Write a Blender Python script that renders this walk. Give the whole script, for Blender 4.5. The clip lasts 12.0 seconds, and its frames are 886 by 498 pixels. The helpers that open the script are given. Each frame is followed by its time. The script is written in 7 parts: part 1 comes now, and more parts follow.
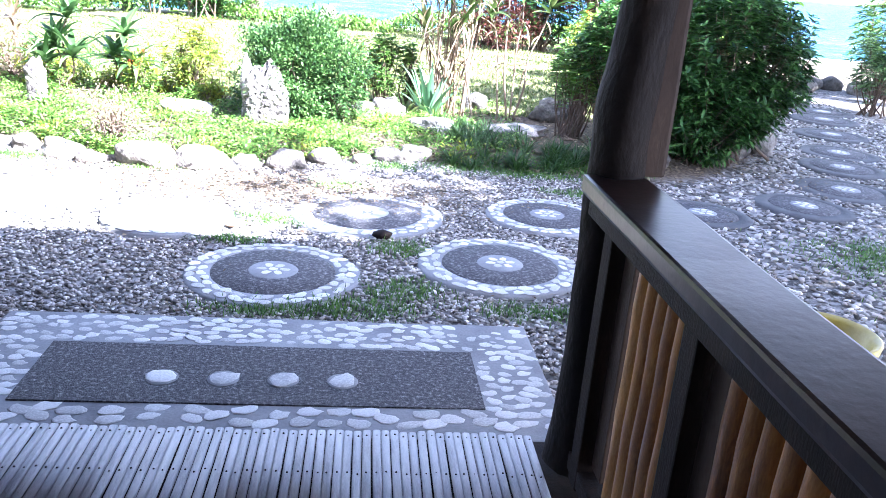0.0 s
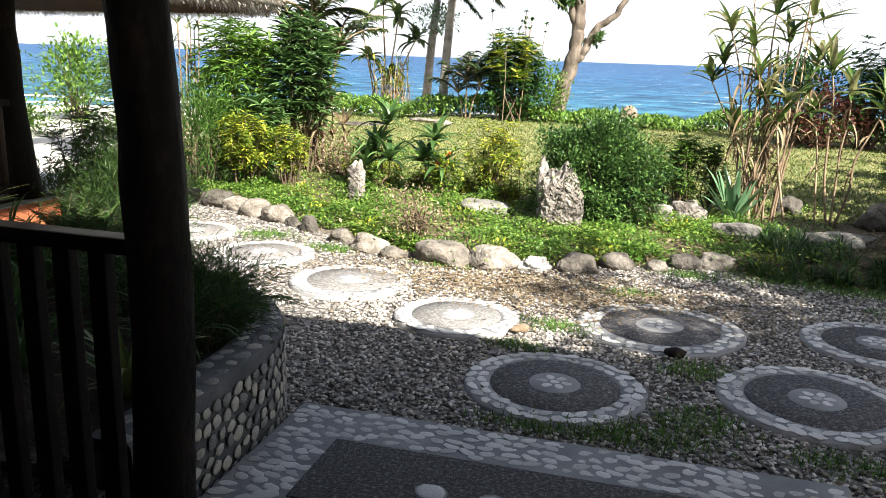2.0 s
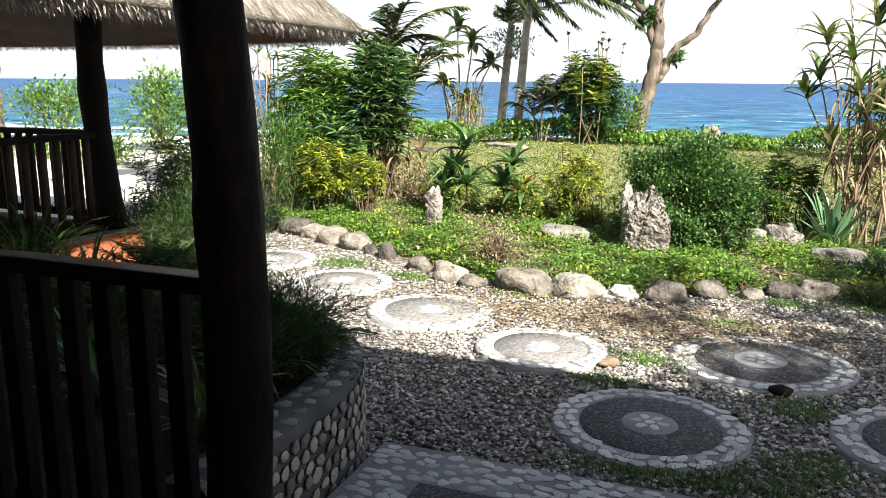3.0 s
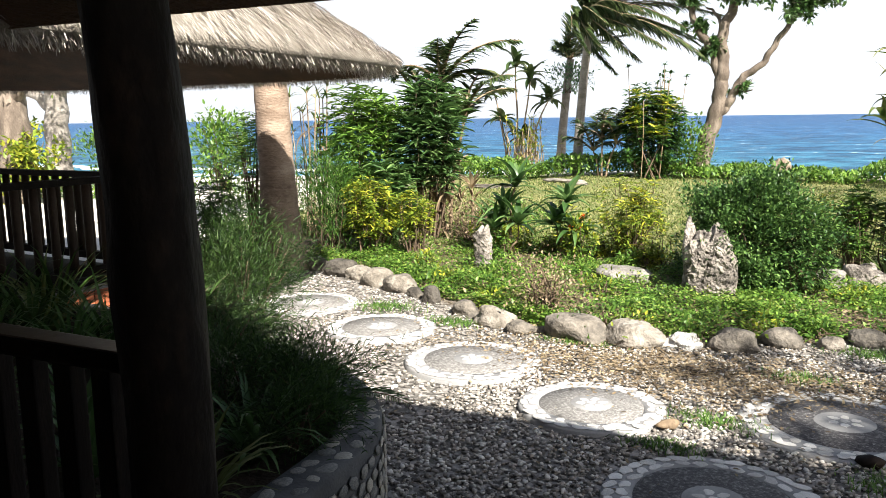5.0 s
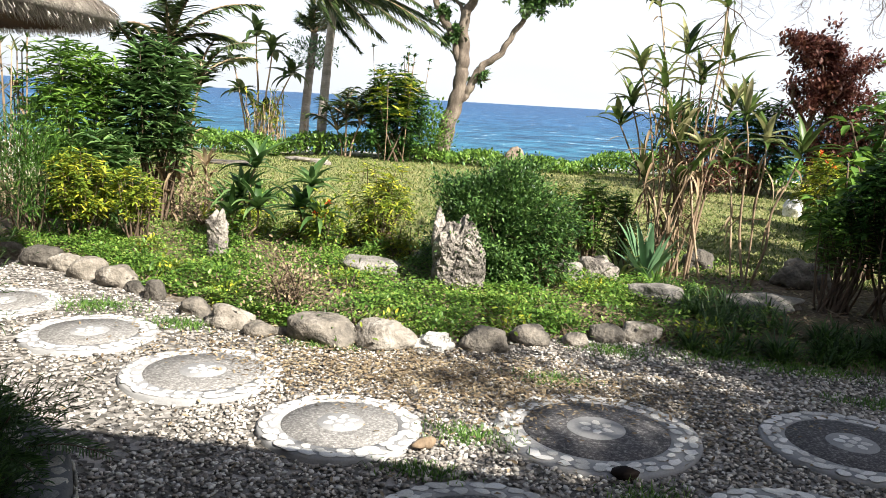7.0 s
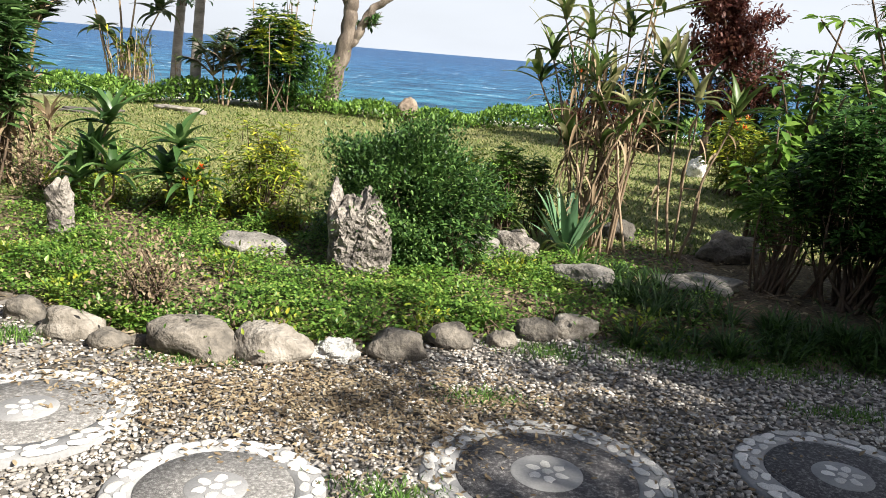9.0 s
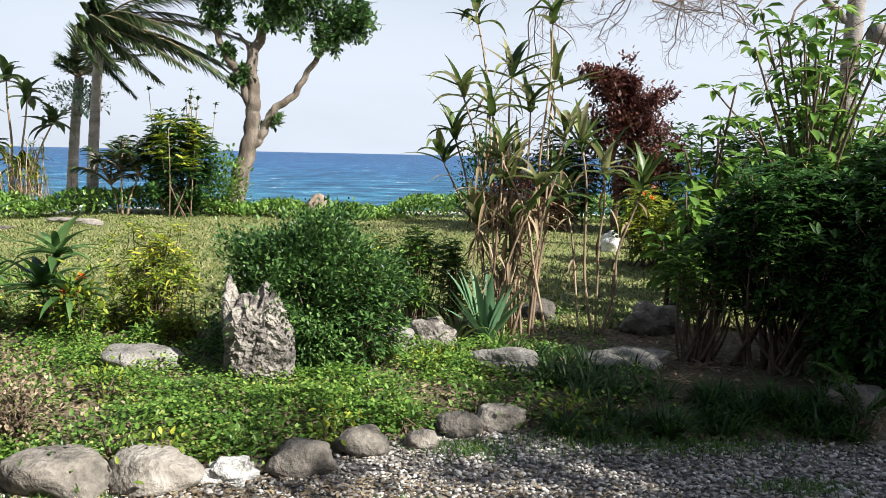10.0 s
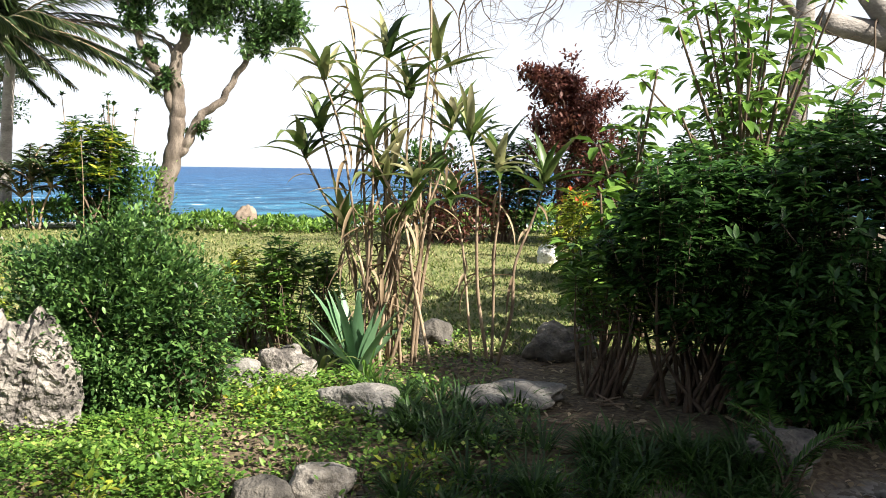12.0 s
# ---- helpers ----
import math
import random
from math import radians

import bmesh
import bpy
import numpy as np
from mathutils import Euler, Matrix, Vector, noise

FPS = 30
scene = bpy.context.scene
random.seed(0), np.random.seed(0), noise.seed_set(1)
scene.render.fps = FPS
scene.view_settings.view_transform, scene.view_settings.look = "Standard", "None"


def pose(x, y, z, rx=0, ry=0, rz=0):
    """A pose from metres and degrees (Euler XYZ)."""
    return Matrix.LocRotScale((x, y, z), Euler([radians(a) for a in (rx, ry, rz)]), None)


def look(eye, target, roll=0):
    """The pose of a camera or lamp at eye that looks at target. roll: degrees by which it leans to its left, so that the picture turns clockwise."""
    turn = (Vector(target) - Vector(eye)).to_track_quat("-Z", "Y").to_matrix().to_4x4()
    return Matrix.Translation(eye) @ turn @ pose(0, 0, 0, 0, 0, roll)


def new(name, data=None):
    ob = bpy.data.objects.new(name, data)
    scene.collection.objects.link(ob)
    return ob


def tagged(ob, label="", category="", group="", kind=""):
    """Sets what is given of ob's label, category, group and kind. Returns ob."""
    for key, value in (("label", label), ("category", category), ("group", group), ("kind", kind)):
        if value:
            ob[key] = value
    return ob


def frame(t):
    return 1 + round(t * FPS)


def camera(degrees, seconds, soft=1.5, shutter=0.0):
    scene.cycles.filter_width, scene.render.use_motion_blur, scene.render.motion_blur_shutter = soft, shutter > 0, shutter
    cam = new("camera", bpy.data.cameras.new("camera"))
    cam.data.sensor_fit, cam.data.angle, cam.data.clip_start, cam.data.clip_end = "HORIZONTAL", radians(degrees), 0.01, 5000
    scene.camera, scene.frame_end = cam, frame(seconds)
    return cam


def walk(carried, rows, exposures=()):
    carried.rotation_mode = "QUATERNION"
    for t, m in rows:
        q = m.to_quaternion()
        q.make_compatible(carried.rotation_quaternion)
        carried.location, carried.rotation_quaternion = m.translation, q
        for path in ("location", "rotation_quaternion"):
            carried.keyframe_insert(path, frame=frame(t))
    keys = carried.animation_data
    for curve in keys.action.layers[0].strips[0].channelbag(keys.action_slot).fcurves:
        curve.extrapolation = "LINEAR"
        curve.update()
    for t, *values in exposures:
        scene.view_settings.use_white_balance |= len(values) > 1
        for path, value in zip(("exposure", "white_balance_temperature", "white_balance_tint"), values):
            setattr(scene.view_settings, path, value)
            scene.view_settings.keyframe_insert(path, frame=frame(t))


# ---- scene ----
cam = camera(58.4, 12.0, 0.1)
PATH = [
    (0, (0.119, 0.436, 1.723), (0.229, 2.321, 1.063), 4.7),
    (0.5, (0.103, 0.575, 1.739), (-0.003, 2.488, 1.164), 3.6),
    (1, (0.104, 0.63, 1.733), (-0.211, 2.527, 1.186), 3.7),
    (1.5, (0.103, 0.666, 1.746), (-0.398, 2.537, 1.25), 3.2),
    (2, (0.098, 0.693, 1.741), (-0.524, 2.535, 1.27), 1.9),
    (2.5, (0.045, 0.76, 1.732), (-0.662, 2.569, 1.253), 1.1),
    (3, (-0.019, 0.858, 1.727), (-0.82, 2.643, 1.312), 0.4),
    (3.2, (-0.038, 0.913, 1.727), (-0.92, 2.67, 1.359), 0.0),
    (4.8, (-0.048, 1.291, 1.705), (-0.902, 3.075, 1.405), 0.2),
    (5, (-0.06, 1.301, 1.704), (-1.011, 3.03, 1.379), -0.7),
    (5.5, (-0.077, 1.319, 1.703), (-1.126, 2.98, 1.328), -1.6),
    (6, (-0.095, 1.353, 1.673), (-1.064, 3.062, 1.299), -0.0),
    (6.5, (-0.156, 1.647, 1.699), (-0.709, 3.532, 1.325), 2.0),
    (6.7, (-0.218, 1.726, 1.709), (-0.624, 3.65, 1.345), 2.9),
    (8.3, (-0.57, 2.604, 1.741), (-0.791, 4.542, 1.3), 3.8),
    (8.5, (-0.597, 2.679, 1.742), (-0.71, 4.623, 1.287), 4.5),
    (9, (-0.593, 2.891, 1.739), (-0.634, 4.833, 1.262), 4.8),
    (9.5, (-0.558, 3.036, 1.714), (-0.553, 4.978, 1.237), 3.8),
    (10, (-0.483, 3.29, 1.631), (-0.342, 5.271, 1.395), 1.2),
    (10.5, (-0.3, 3.544, 1.537), (-0.166, 5.526, 1.307), 0.9),
    (11, (-0.11, 3.81, 1.486), (0.031, 5.789, 1.234), -0.4),
    (11.5, (0.131, 4.094, 1.473), (0.429, 6.046, 1.158), -0.8),
    (12, (0.402, 4.315, 1.504), (0.601, 6.295, 1.305), 0.8),
]
EXPOSURES = [(0, 3.85, 5200, 22), (0.5, 3.25, 5500, 19), (1, 2.5, 6100, 15), (1.5, 1.9, 6500, 10), (2, 1.7, 6600, 10), (3, 1.6, 6600, 10), (5, 1.5, 6600, 10), (6, 1.5, 6600, 10), (8.5, 1.22, 6600, 10), (9.3, 1.20, 6500, 10), (10, 1.10, 6250, 10), (11, 1.06, 6250, 10), (11.5, 1.15, 6400, 10), (12, 1.5, 6600, 10)]
walk(cam, [(t, look(eye, target, roll)) for t, eye, target, roll in PATH], EXPOSURES)


# ---- light ----
SUN_EL, SUN_AZ = 40.0, 127.0          # azimuth clockwise from +y
world = bpy.data.worlds.new("sky")
scene.world = world
world.use_nodes = True
wn, wl = world.node_tree.nodes, world.node_tree.links
wbg = wn["Background"]
sky = wn.new("ShaderNodeTexSky")
sky.sky_type, sky.sun_disc = "NISHITA", False
sky.sun_elevation, sky.sun_rotation = radians(SUN_EL), radians(SUN_AZ)
sky.dust_density, sky.ozone_density = 2.5, 1.0
wco = wn.new("ShaderNodeTexCoord")
wmap = wn.new("ShaderNodeMapping")
wmap.inputs["Scale"].default_value = (1.0, 1.0, 4.0)
wno = wn.new("ShaderNodeTexNoise")
wno.inputs["Scale"].default_value, wno.inputs["Detail"].default_value = 1.7, 6.0
wra = wn.new("ShaderNodeValToRGB")
wra.color_ramp.elements[0].position, wra.color_ramp.elements[0].color = 0.30, (0.80, 0.80, 0.80, 1)
wra.color_ramp.elements[1].position, wra.color_ramp.elements[1].color = 0.62, (1.0, 1.0, 1.0, 1)
wmix = wn.new("ShaderNodeMix")
wmix.data_type = "RGBA"
wmix.inputs["B"].default_value = (7.8, 8.3, 9.1, 1)
wl.new(wco.outputs["Generated"], wmap.inputs["Vector"])
wl.new(wmap.outputs["Vector"], wno.inputs["Vector"])
wl.new(wno.outputs["Fac"], wra.inputs["Fac"])
wsep = wn.new("ShaderNodeSeparateXYZ")          # haze: whitish low over the sea, thinning upwards
wl.new(wco.outputs["Generated"], wsep.inputs["Vector"])
whz = wn.new("ShaderNodeMapRange")
whz.inputs["From Min"].default_value, whz.inputs["From Max"].default_value = 0.05, 0.6
whz.inputs["To Min"].default_value, whz.inputs["To Max"].default_value = 1.0, 0.12
whz.interpolation_type = "SMOOTHSTEP"
wl.new(wsep.outputs["Z"], whz.inputs["Value"])
wmul = wn.new("ShaderNodeMath")
wmul.operation = "MULTIPLY"
wl.new(whz.outputs["Result"], wmul.inputs[0])
wl.new(wra.outputs["Color"], wmul.inputs[1])
wl.new(wmul.outputs[0], wmix.inputs["Factor"])
wl.new(sky.outputs["Color"], wmix.inputs["A"])
wl.new(wmix.outputs["Result"], wbg.inputs["Color"])
wbg.inputs["Strength"].default_value = 0.05
sun = new("sun", bpy.data.lights.new("sun", "SUN"))
sun.data.energy, sun.data.angle, sun.data.color = 5.0, radians(0.6), (1.0, 0.95, 0.86)
sa, se = radians(SUN_AZ), radians(SUN_EL)
sun.matrix_world = look((30 * math.sin(sa) * math.cos(se), 30 * math.cos(sa) * math.cos(se), 30 * math.sin(se)), (0, 0, 0))

# ---- materials ----
def nodes_of(name):
    m = bpy.data.materials.new(name)
    m.use_nodes = True
    return m, m.node_tree.nodes, m.node_tree.links, m.node_tree.nodes["Principled BSDF"]


def ramp(n, stops):
    r = n.new("ShaderNodeValToRGB")
    e = r.color_ramp.elements
    while len(e) < len(stops):
        e.new(0.5)
    for k, (p, c) in enumerate(stops):
        e[k].position, e[k].color = p, (*c, 1)
    return r


def noise_node(n, l, scale, detail=4.0, vec=None):
    t = n.new("ShaderNodeTexNoise")
    t.inputs["Scale"].default_value, t.inputs["Detail"].default_value = scale, detail
    if vec is not None:
        l.new(vec, t.inputs["Vector"])
    return t


def surface(name, stops, scale=4.0, fine=40.0, bump=0.3, rough=0.8, metal=0.0, stretch=(1, 1, 1), vary=0.0, spec=0.5, dist=0.01):
    """A solid material: colours along a coarse noise, broken by a fine one, with relief; vary: random by object."""
    m, n, l, p = nodes_of(name)
    co = n.new("ShaderNodeTexCoord")
    mp = n.new("ShaderNodeMapping")
    mp.inputs["Scale"].default_value = stretch
    l.new(co.outputs["Object"], mp.inputs["Vector"])
    v = mp.outputs["Vector"]
    if vary:
        oi = n.new("ShaderNodeObjectInfo")
        ad = n.new("ShaderNodeVectorMath")
        ad.operation = "ADD"
        sc = n.new("ShaderNodeVectorMath")
        sc.operation = "SCALE"
        sc.inputs[0].default_value = (37.0, 23.0, 11.0)
        l.new(oi.outputs["Random"], sc.inputs["Scale"])
        l.new(v, ad.inputs[0])
        l.new(sc.outputs["Vector"], ad.inputs[1])
        v = ad.outputs["Vector"]
    a, b = noise_node(n, l, scale, 5.0, v), noise_node(n, l, fine, 6.0, v)
    mm = n.new("ShaderNodeMath")
    mm.operation = "MULTIPLY_ADD"
    mm.inputs[1].default_value = 0.45
    l.new(b.outputs["Fac"], mm.inputs[0])
    m2 = n.new("ShaderNodeMath")
    m2.operation = "MULTIPLY_ADD"
    m2.inputs[1].default_value, m2.inputs[2].default_value = 1.0, -0.22
    l.new(a.outputs["Fac"], m2.inputs[0])
    l.new(m2.outputs[0], mm.inputs[2])
    fac = mm.outputs[0]
    if vary:
        m3 = n.new("ShaderNodeMath")
        m3.operation = "MULTIPLY_ADD"
        m3.inputs[1].default_value, m3.inputs[2].default_value = vary, -vary / 2
        l.new(oi.outputs["Random"], m3.inputs[0])
        m4 = n.new("ShaderNodeMath")
        l.new(fac, m4.inputs[0])
        l.new(m3.outputs[0], m4.inputs[1])
        fac = m4.outputs[0]
    r = ramp(n, stops)
    l.new(fac, r.inputs["Fac"])
    l.new(r.outputs["Color"], p.inputs["Base Color"])
    p.inputs["Roughness"].default_value, p.inputs["Metallic"].default_value = rough, metal
    p.inputs["Specular IOR Level"].default_value = spec
    if bump:
        bm_ = n.new("ShaderNodeBump")
        bm_.inputs["Strength"].default_value, bm_.inputs["Distance"].default_value = bump, dist
        l.new(b.outputs["Fac"], bm_.inputs["Height"])
        l.new(bm_.outputs["Normal"], p.inputs["Normal"])
    return m


def leafy(name, stops, rough=0.42, through_light=0.33, spec=0.4):
    """A leaf material: colour random by leaf and along a noise, part of the light comes through."""
    m, n, l, p = nodes_of(name)
    g = n.new("ShaderNodeNewGeometry")
    co = n.new("ShaderNodeTexCoord")
    a = noise_node(n, l, 3.0, 3.0, co.outputs["Object"])
    mm = n.new("ShaderNodeMath")
    mm.operation = "MULTIPLY_ADD"
    mm.inputs[1].default_value = 0.7
    l.new(g.outputs["Random Per Island"], mm.inputs[0])
    m2 = n.new("ShaderNodeMath")
    m2.operation = "MULTIPLY_ADD"
    m2.inputs[1].default_value, m2.inputs[2].default_value = 0.7, -0.2
    l.new(a.outputs["Fac"], m2.inputs[0])
    l.new(m2.outputs[0], mm.inputs[2])
    r = ramp(n, stops)
    l.new(mm.outputs[0], r.inputs["Fac"])
    l.new(r.outputs["Color"], p.inputs["Base Color"])
    p.inputs["Roughness"].default_value = rough
    p.inputs["Specular IOR Level"].default_value = spec
    tr = n.new("ShaderNodeBsdfTranslucent")
    l.new(r.outputs["Color"], tr.inputs["Color"])
    mx = n.new("ShaderNodeMixShader")
    mx.inputs["Fac"].default_value = through_light
    l.new(p.outputs["BSDF"], mx.inputs[1])
    l.new(tr.outputs["BSDF"], mx.inputs[2])
    l.new(mx.outputs["Shader"], n["Material Output"].inputs["Surface"])
    return m


def islands(name, stops, rough=0.8, fine=60.0, bump=0.2):
    """Many small solid pieces in one mesh, coloured piece by piece."""
    m, n, l, p = nodes_of(name)
    g = n.new("ShaderNodeNewGeometry")
    co = n.new("ShaderNodeTexCoord")
    a = noise_node(n, l, 1.3, 3.0, co.outputs["Object"])
    b = noise_node(n, l, fine, 3.0, co.outputs["Object"])
    mm = n.new("ShaderNodeMath")
    mm.operation = "MULTIPLY_ADD"
    mm.inputs[1].default_value = 0.75
    l.new(g.outputs["Random Per Island"], mm.inputs[0])
    m2 = n.new("ShaderNodeMath")
    m2.operation = "MULTIPLY_ADD"
    m2.inputs[1].default_value, m2.inputs[2].default_value = 0.5, -0.12
    l.new(a.outputs["Fac"], m2.inputs[0])
    l.new(m2.outputs[0], mm.inputs[2])
    r = ramp(n, stops)
    l.new(mm.outputs[0], r.inputs["Fac"])
    l.new(r.outputs["Color"], p.inputs["Base Color"])
    p.inputs["Roughness"].default_value = rough
    bm_ = n.new("ShaderNodeBump")
    bm_.inputs["Strength"].default_value, bm_.inputs["Distance"].default_value = bump, 0.004
    l.new(b.outputs["Fac"], bm_.inputs["Height"])
    l.new(bm_.outputs["Normal"], p.inputs["Normal"])
    return m


M_BAMBOO = surface("weathered_bamboo", [(0.15, (0.28, 0.28, 0.29)), (0.5, (0.50, 0.50, 0.51)), (0.85, (0.66, 0.65, 0.64))], 6, 60, 0.35, 0.55, stretch=(6, 1, 6), vary=0.18)
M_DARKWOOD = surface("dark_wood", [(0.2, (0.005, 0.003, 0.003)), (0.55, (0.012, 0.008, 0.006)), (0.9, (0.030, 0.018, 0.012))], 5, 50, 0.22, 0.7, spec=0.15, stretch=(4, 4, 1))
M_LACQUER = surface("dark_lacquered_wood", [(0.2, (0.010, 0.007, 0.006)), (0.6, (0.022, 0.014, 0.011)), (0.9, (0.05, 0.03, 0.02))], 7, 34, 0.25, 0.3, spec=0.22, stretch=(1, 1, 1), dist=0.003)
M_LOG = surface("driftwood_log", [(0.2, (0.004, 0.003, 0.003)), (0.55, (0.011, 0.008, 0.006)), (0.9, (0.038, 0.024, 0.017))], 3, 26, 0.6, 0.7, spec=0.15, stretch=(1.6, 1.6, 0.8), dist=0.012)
M_POLE = surface("brown_bamboo_pole", [(0.15, (0.11, 0.042, 0.009)), (0.5, (0.30, 0.135, 0.030)), (0.9, (0.56, 0.32, 0.10))], 4, 60, 0.1, 0.3, stretch=(5, 5, 1), vary=0.3)
M_GREYPLANK = surface("grey_brown_plank", [(0.2, (0.020, 0.012, 0.008)), (0.6, (0.044, 0.028, 0.018)), (0.9, (0.09, 0.058, 0.038))], 3, 40, 0.15, 0.65, stretch=(3, 3, 1), spec=0.25)
M_THATCH = islands("dry_thatch", [(0.1, (0.15, 0.13, 0.11)), (0.45, (0.40, 0.36, 0.32)), (0.8, (0.66, 0.61, 0.55))], 0.85, 30)
M_THATCHSKIN = surface("matted_straw", [(0.2, (0.16, 0.14, 0.115)), (0.6, (0.32, 0.285, 0.24)), (0.9, (0.5, 0.46, 0.40))], 6, 70, 1.0, 0.95, dist=0.03)
# brown straw, darkened further: shade below the roof is put into the colour
M_THATCHUNDER = surface("shaded_thatch_underside", [(0.2, (0.035, 0.018, 0.009)), (0.6, (0.09, 0.045, 0.021)), (0.9, (0.17, 0.09, 0.048))], 5, 60, 1.0, 0.9, stretch=(1, 1, 1), dist=0.03)
M_MORTAR = surface("grey_mortar", [(0.2, (0.19, 0.19, 0.195)), (0.55, (0.29, 0.29, 0.29)), (0.9, (0.40, 0.395, 0.385))], 5, 90, 0.5, 0.9, dist=0.004)
# grey mortar darkened: the planter wall's shade is put into this colour
M_DARKMORTAR = surface("darkened_mortar", [(0.2, (0.055, 0.056, 0.058)), (0.55, (0.105, 0.105, 0.105)), (0.9, (0.17, 0.168, 0.162))], 5, 90, 0.5, 0.9, dist=0.006)
M_AGG = surface("dark_pebble_aggregate", [(0.25, (0.030, 0.029, 0.032)), (0.5, (0.075, 0.072, 0.076)), (0.62, (0.15, 0.145, 0.145)), (0.8, (0.36, 0.35, 0.34))], 60, 150, 0.9, 0.8, dist=0.008)
M_AGGPALE = surface("worn_pale_aggregate", [(0.25, (0.10, 0.097, 0.093)), (0.5, (0.21, 0.203, 0.195)), (0.62, (0.31, 0.30, 0.29)), (0.8, (0.52, 0.505, 0.485))], 60, 150, 0.9, 0.85, dist=0.008)
M_WHITEPEB = surface("pale_pebble", [(0.2, (0.40, 0.39, 0.37)), (0.5, (0.60, 0.585, 0.555)), (0.85, (0.78, 0.76, 0.73))], 12, 80, 0.3, 0.6, vary=0.5, dist=0.004)
M_COBBLE = surface("river_cobble", [(0.1, (0.16, 0.16, 0.15)), (0.45, (0.30, 0.29, 0.26)), (0.7, (0.45, 0.41, 0.33)), (0.95, (0.55, 0.52, 0.46))], 8, 70, 0.4, 0.75, vary=0.7, dist=0.005)
M_BOULDER = surface("grey_boulder", [(0.1, (0.045, 0.040, 0.034)), (0.40, (0.105, 0.094, 0.080)), (0.62, (0.19, 0.168, 0.14)), (0.9, (0.34, 0.31, 0.27))], 9, 34, 1.0, 0.9, vary=0.5, dist=0.022)
M_WHITESTONE = surface("white_coral_stone", [(0.3, (0.16, 0.155, 0.14)), (0.42, (0.50, 0.49, 0.46)), (0.6, (0.72, 0.71, 0.68))], 14, 60, 1.0, 0.9, dist=0.02)
M_CORAL = surface("weathered_coral_rock", [(0.26, (0.025, 0.022, 0.02)), (0.40, (0.10, 0.088, 0.078)), (0.52, (0.24, 0.215, 0.19)), (0.8, (0.46, 0.42, 0.37))], 7, 34, 1.0, 0.95, dist=0.03)
M_PALESTONE = surface("pale_rough_stone", [(0.2, (0.085, 0.08, 0.072)), (0.5, (0.20, 0.187, 0.168)), (0.85, (0.38, 0.36, 0.33))], 6, 40, 1.0, 0.9, dist=0.02)
M_TANSTONE = surface("tan_stone", [(0.2, (0.13, 0.095, 0.07)), (0.5, (0.24, 0.185, 0.14)), (0.85, (0.38, 0.31, 0.24))], 5, 30, 0.8, 0.9, dist=0.015)
M_BARK = surface("pale_tree_bark", [(0.2, (0.055, 0.042, 0.033)), (0.5, (0.135, 0.106, 0.083)), (0.85, (0.31, 0.26, 0.21))], 3.5, 30, 0.6, 0.9, stretch=(2.2, 2.2, 0.8), dist=0.03)
M_PALMBARK = surface("palm_bark", [(0.2, (0.12, 0.08, 0.055)), (0.55, (0.27, 0.20, 0.15)), (0.9, (0.42, 0.34, 0.27))], 3, 20, 0.6, 0.9, stretch=(1, 1, 2.4), dist=0.02)
M_WHITEBARK = surface("pale_grey_bark", [(0.2, (0.12, 0.105, 0.09)), (0.6, (0.27, 0.245, 0.22)), (0.9, (0.44, 0.41, 0.38))], 3, 20, 0.8, 0.9, stretch=(1, 1, 2), dist=0.02)
M_STEM = surface("dry_cane_stem", [(0.2, (0.11, 0.075, 0.045)), (0.55, (0.25, 0.18, 0.115)), (0.9, (0.44, 0.34, 0.23))], 6, 40, 0.4, 0.8, stretch=(2, 2, 1), vary=0.4)
M_TWIG = surface("brown_twig", [(0.2, (0.06, 0.04, 0.026)), (0.6, (0.13, 0.09, 0.06)), (0.9, (0.22, 0.165, 0.12))], 5, 40, 0.4, 0.9)
M_TERRA = surface("terracotta_tile", [(0.2, (0.30, 0.085, 0.035)), (0.6, (0.46, 0.15, 0.07)), (0.9, (0.56, 0.23, 0.12))], 5, 50, 0.3, 0.6, vary=0.3)
M_POT = surface("yellow_glazed_pot", [(0.2, (0.38, 0.30, 0.06)), (0.6, (0.55, 0.46, 0.12)), (0.9, (0.65, 0.58, 0.25))], 5, 50, 0.1, 0.3)
M_SOIL = surface("dark_soil", [(0.2, (0.022, 0.015, 0.011)), (0.55, (0.05, 0.034, 0.024)), (0.9, (0.11, 0.078, 0.055))], 4, 60, 1.0, 0.95, dist=0.02)
M_PEBBLES = islands("loose_gravel", [(0.06, (0.06, 0.055, 0.05)), (0.28, (0.16, 0.145, 0.13)), (0.55, (0.36, 0.325, 0.285)), (0.88, (0.69, 0.665, 0.62))], 0.85)
M_LEAFLITTER = leafy("dry_leaf_litter", [(0.1, (0.09, 0.062, 0.038)), (0.5, (0.22, 0.165, 0.10)), (0.9, (0.38, 0.31, 0.20))], 0.8, 0.1)
G = leafy
M_HEDGE = G("hedge_leaf", [(0.1, (0.012, 0.034, 0.010)), (0.5, (0.055, 0.13, 0.032)), (0.9, (0.20, 0.34, 0.09))], 0.4)
M_DARKLEAF = G("dark_green_leaf", [(0.1, (0.010, 0.030, 0.008)), (0.5, (0.034, 0.095, 0.018)), (0.9, (0.10, 0.21, 0.045))], 0.4)
M_MIDLEAF = G("mid_green_leaf", [(0.1, (0.035, 0.085, 0.015)), (0.5, (0.11, 0.22, 0.036)), (0.9, (0.26, 0.40, 0.075))], 0.4)
M_YELLOWLEAF = G("yellow_green_leaf", [(0.1, (0.06, 0.11, 0.014)), (0.45, (0.19, 0.27, 0.03)), (0.7, (0.36, 0.38, 0.04)), (0.95, (0.60, 0.52, 0.06))], 0.45)
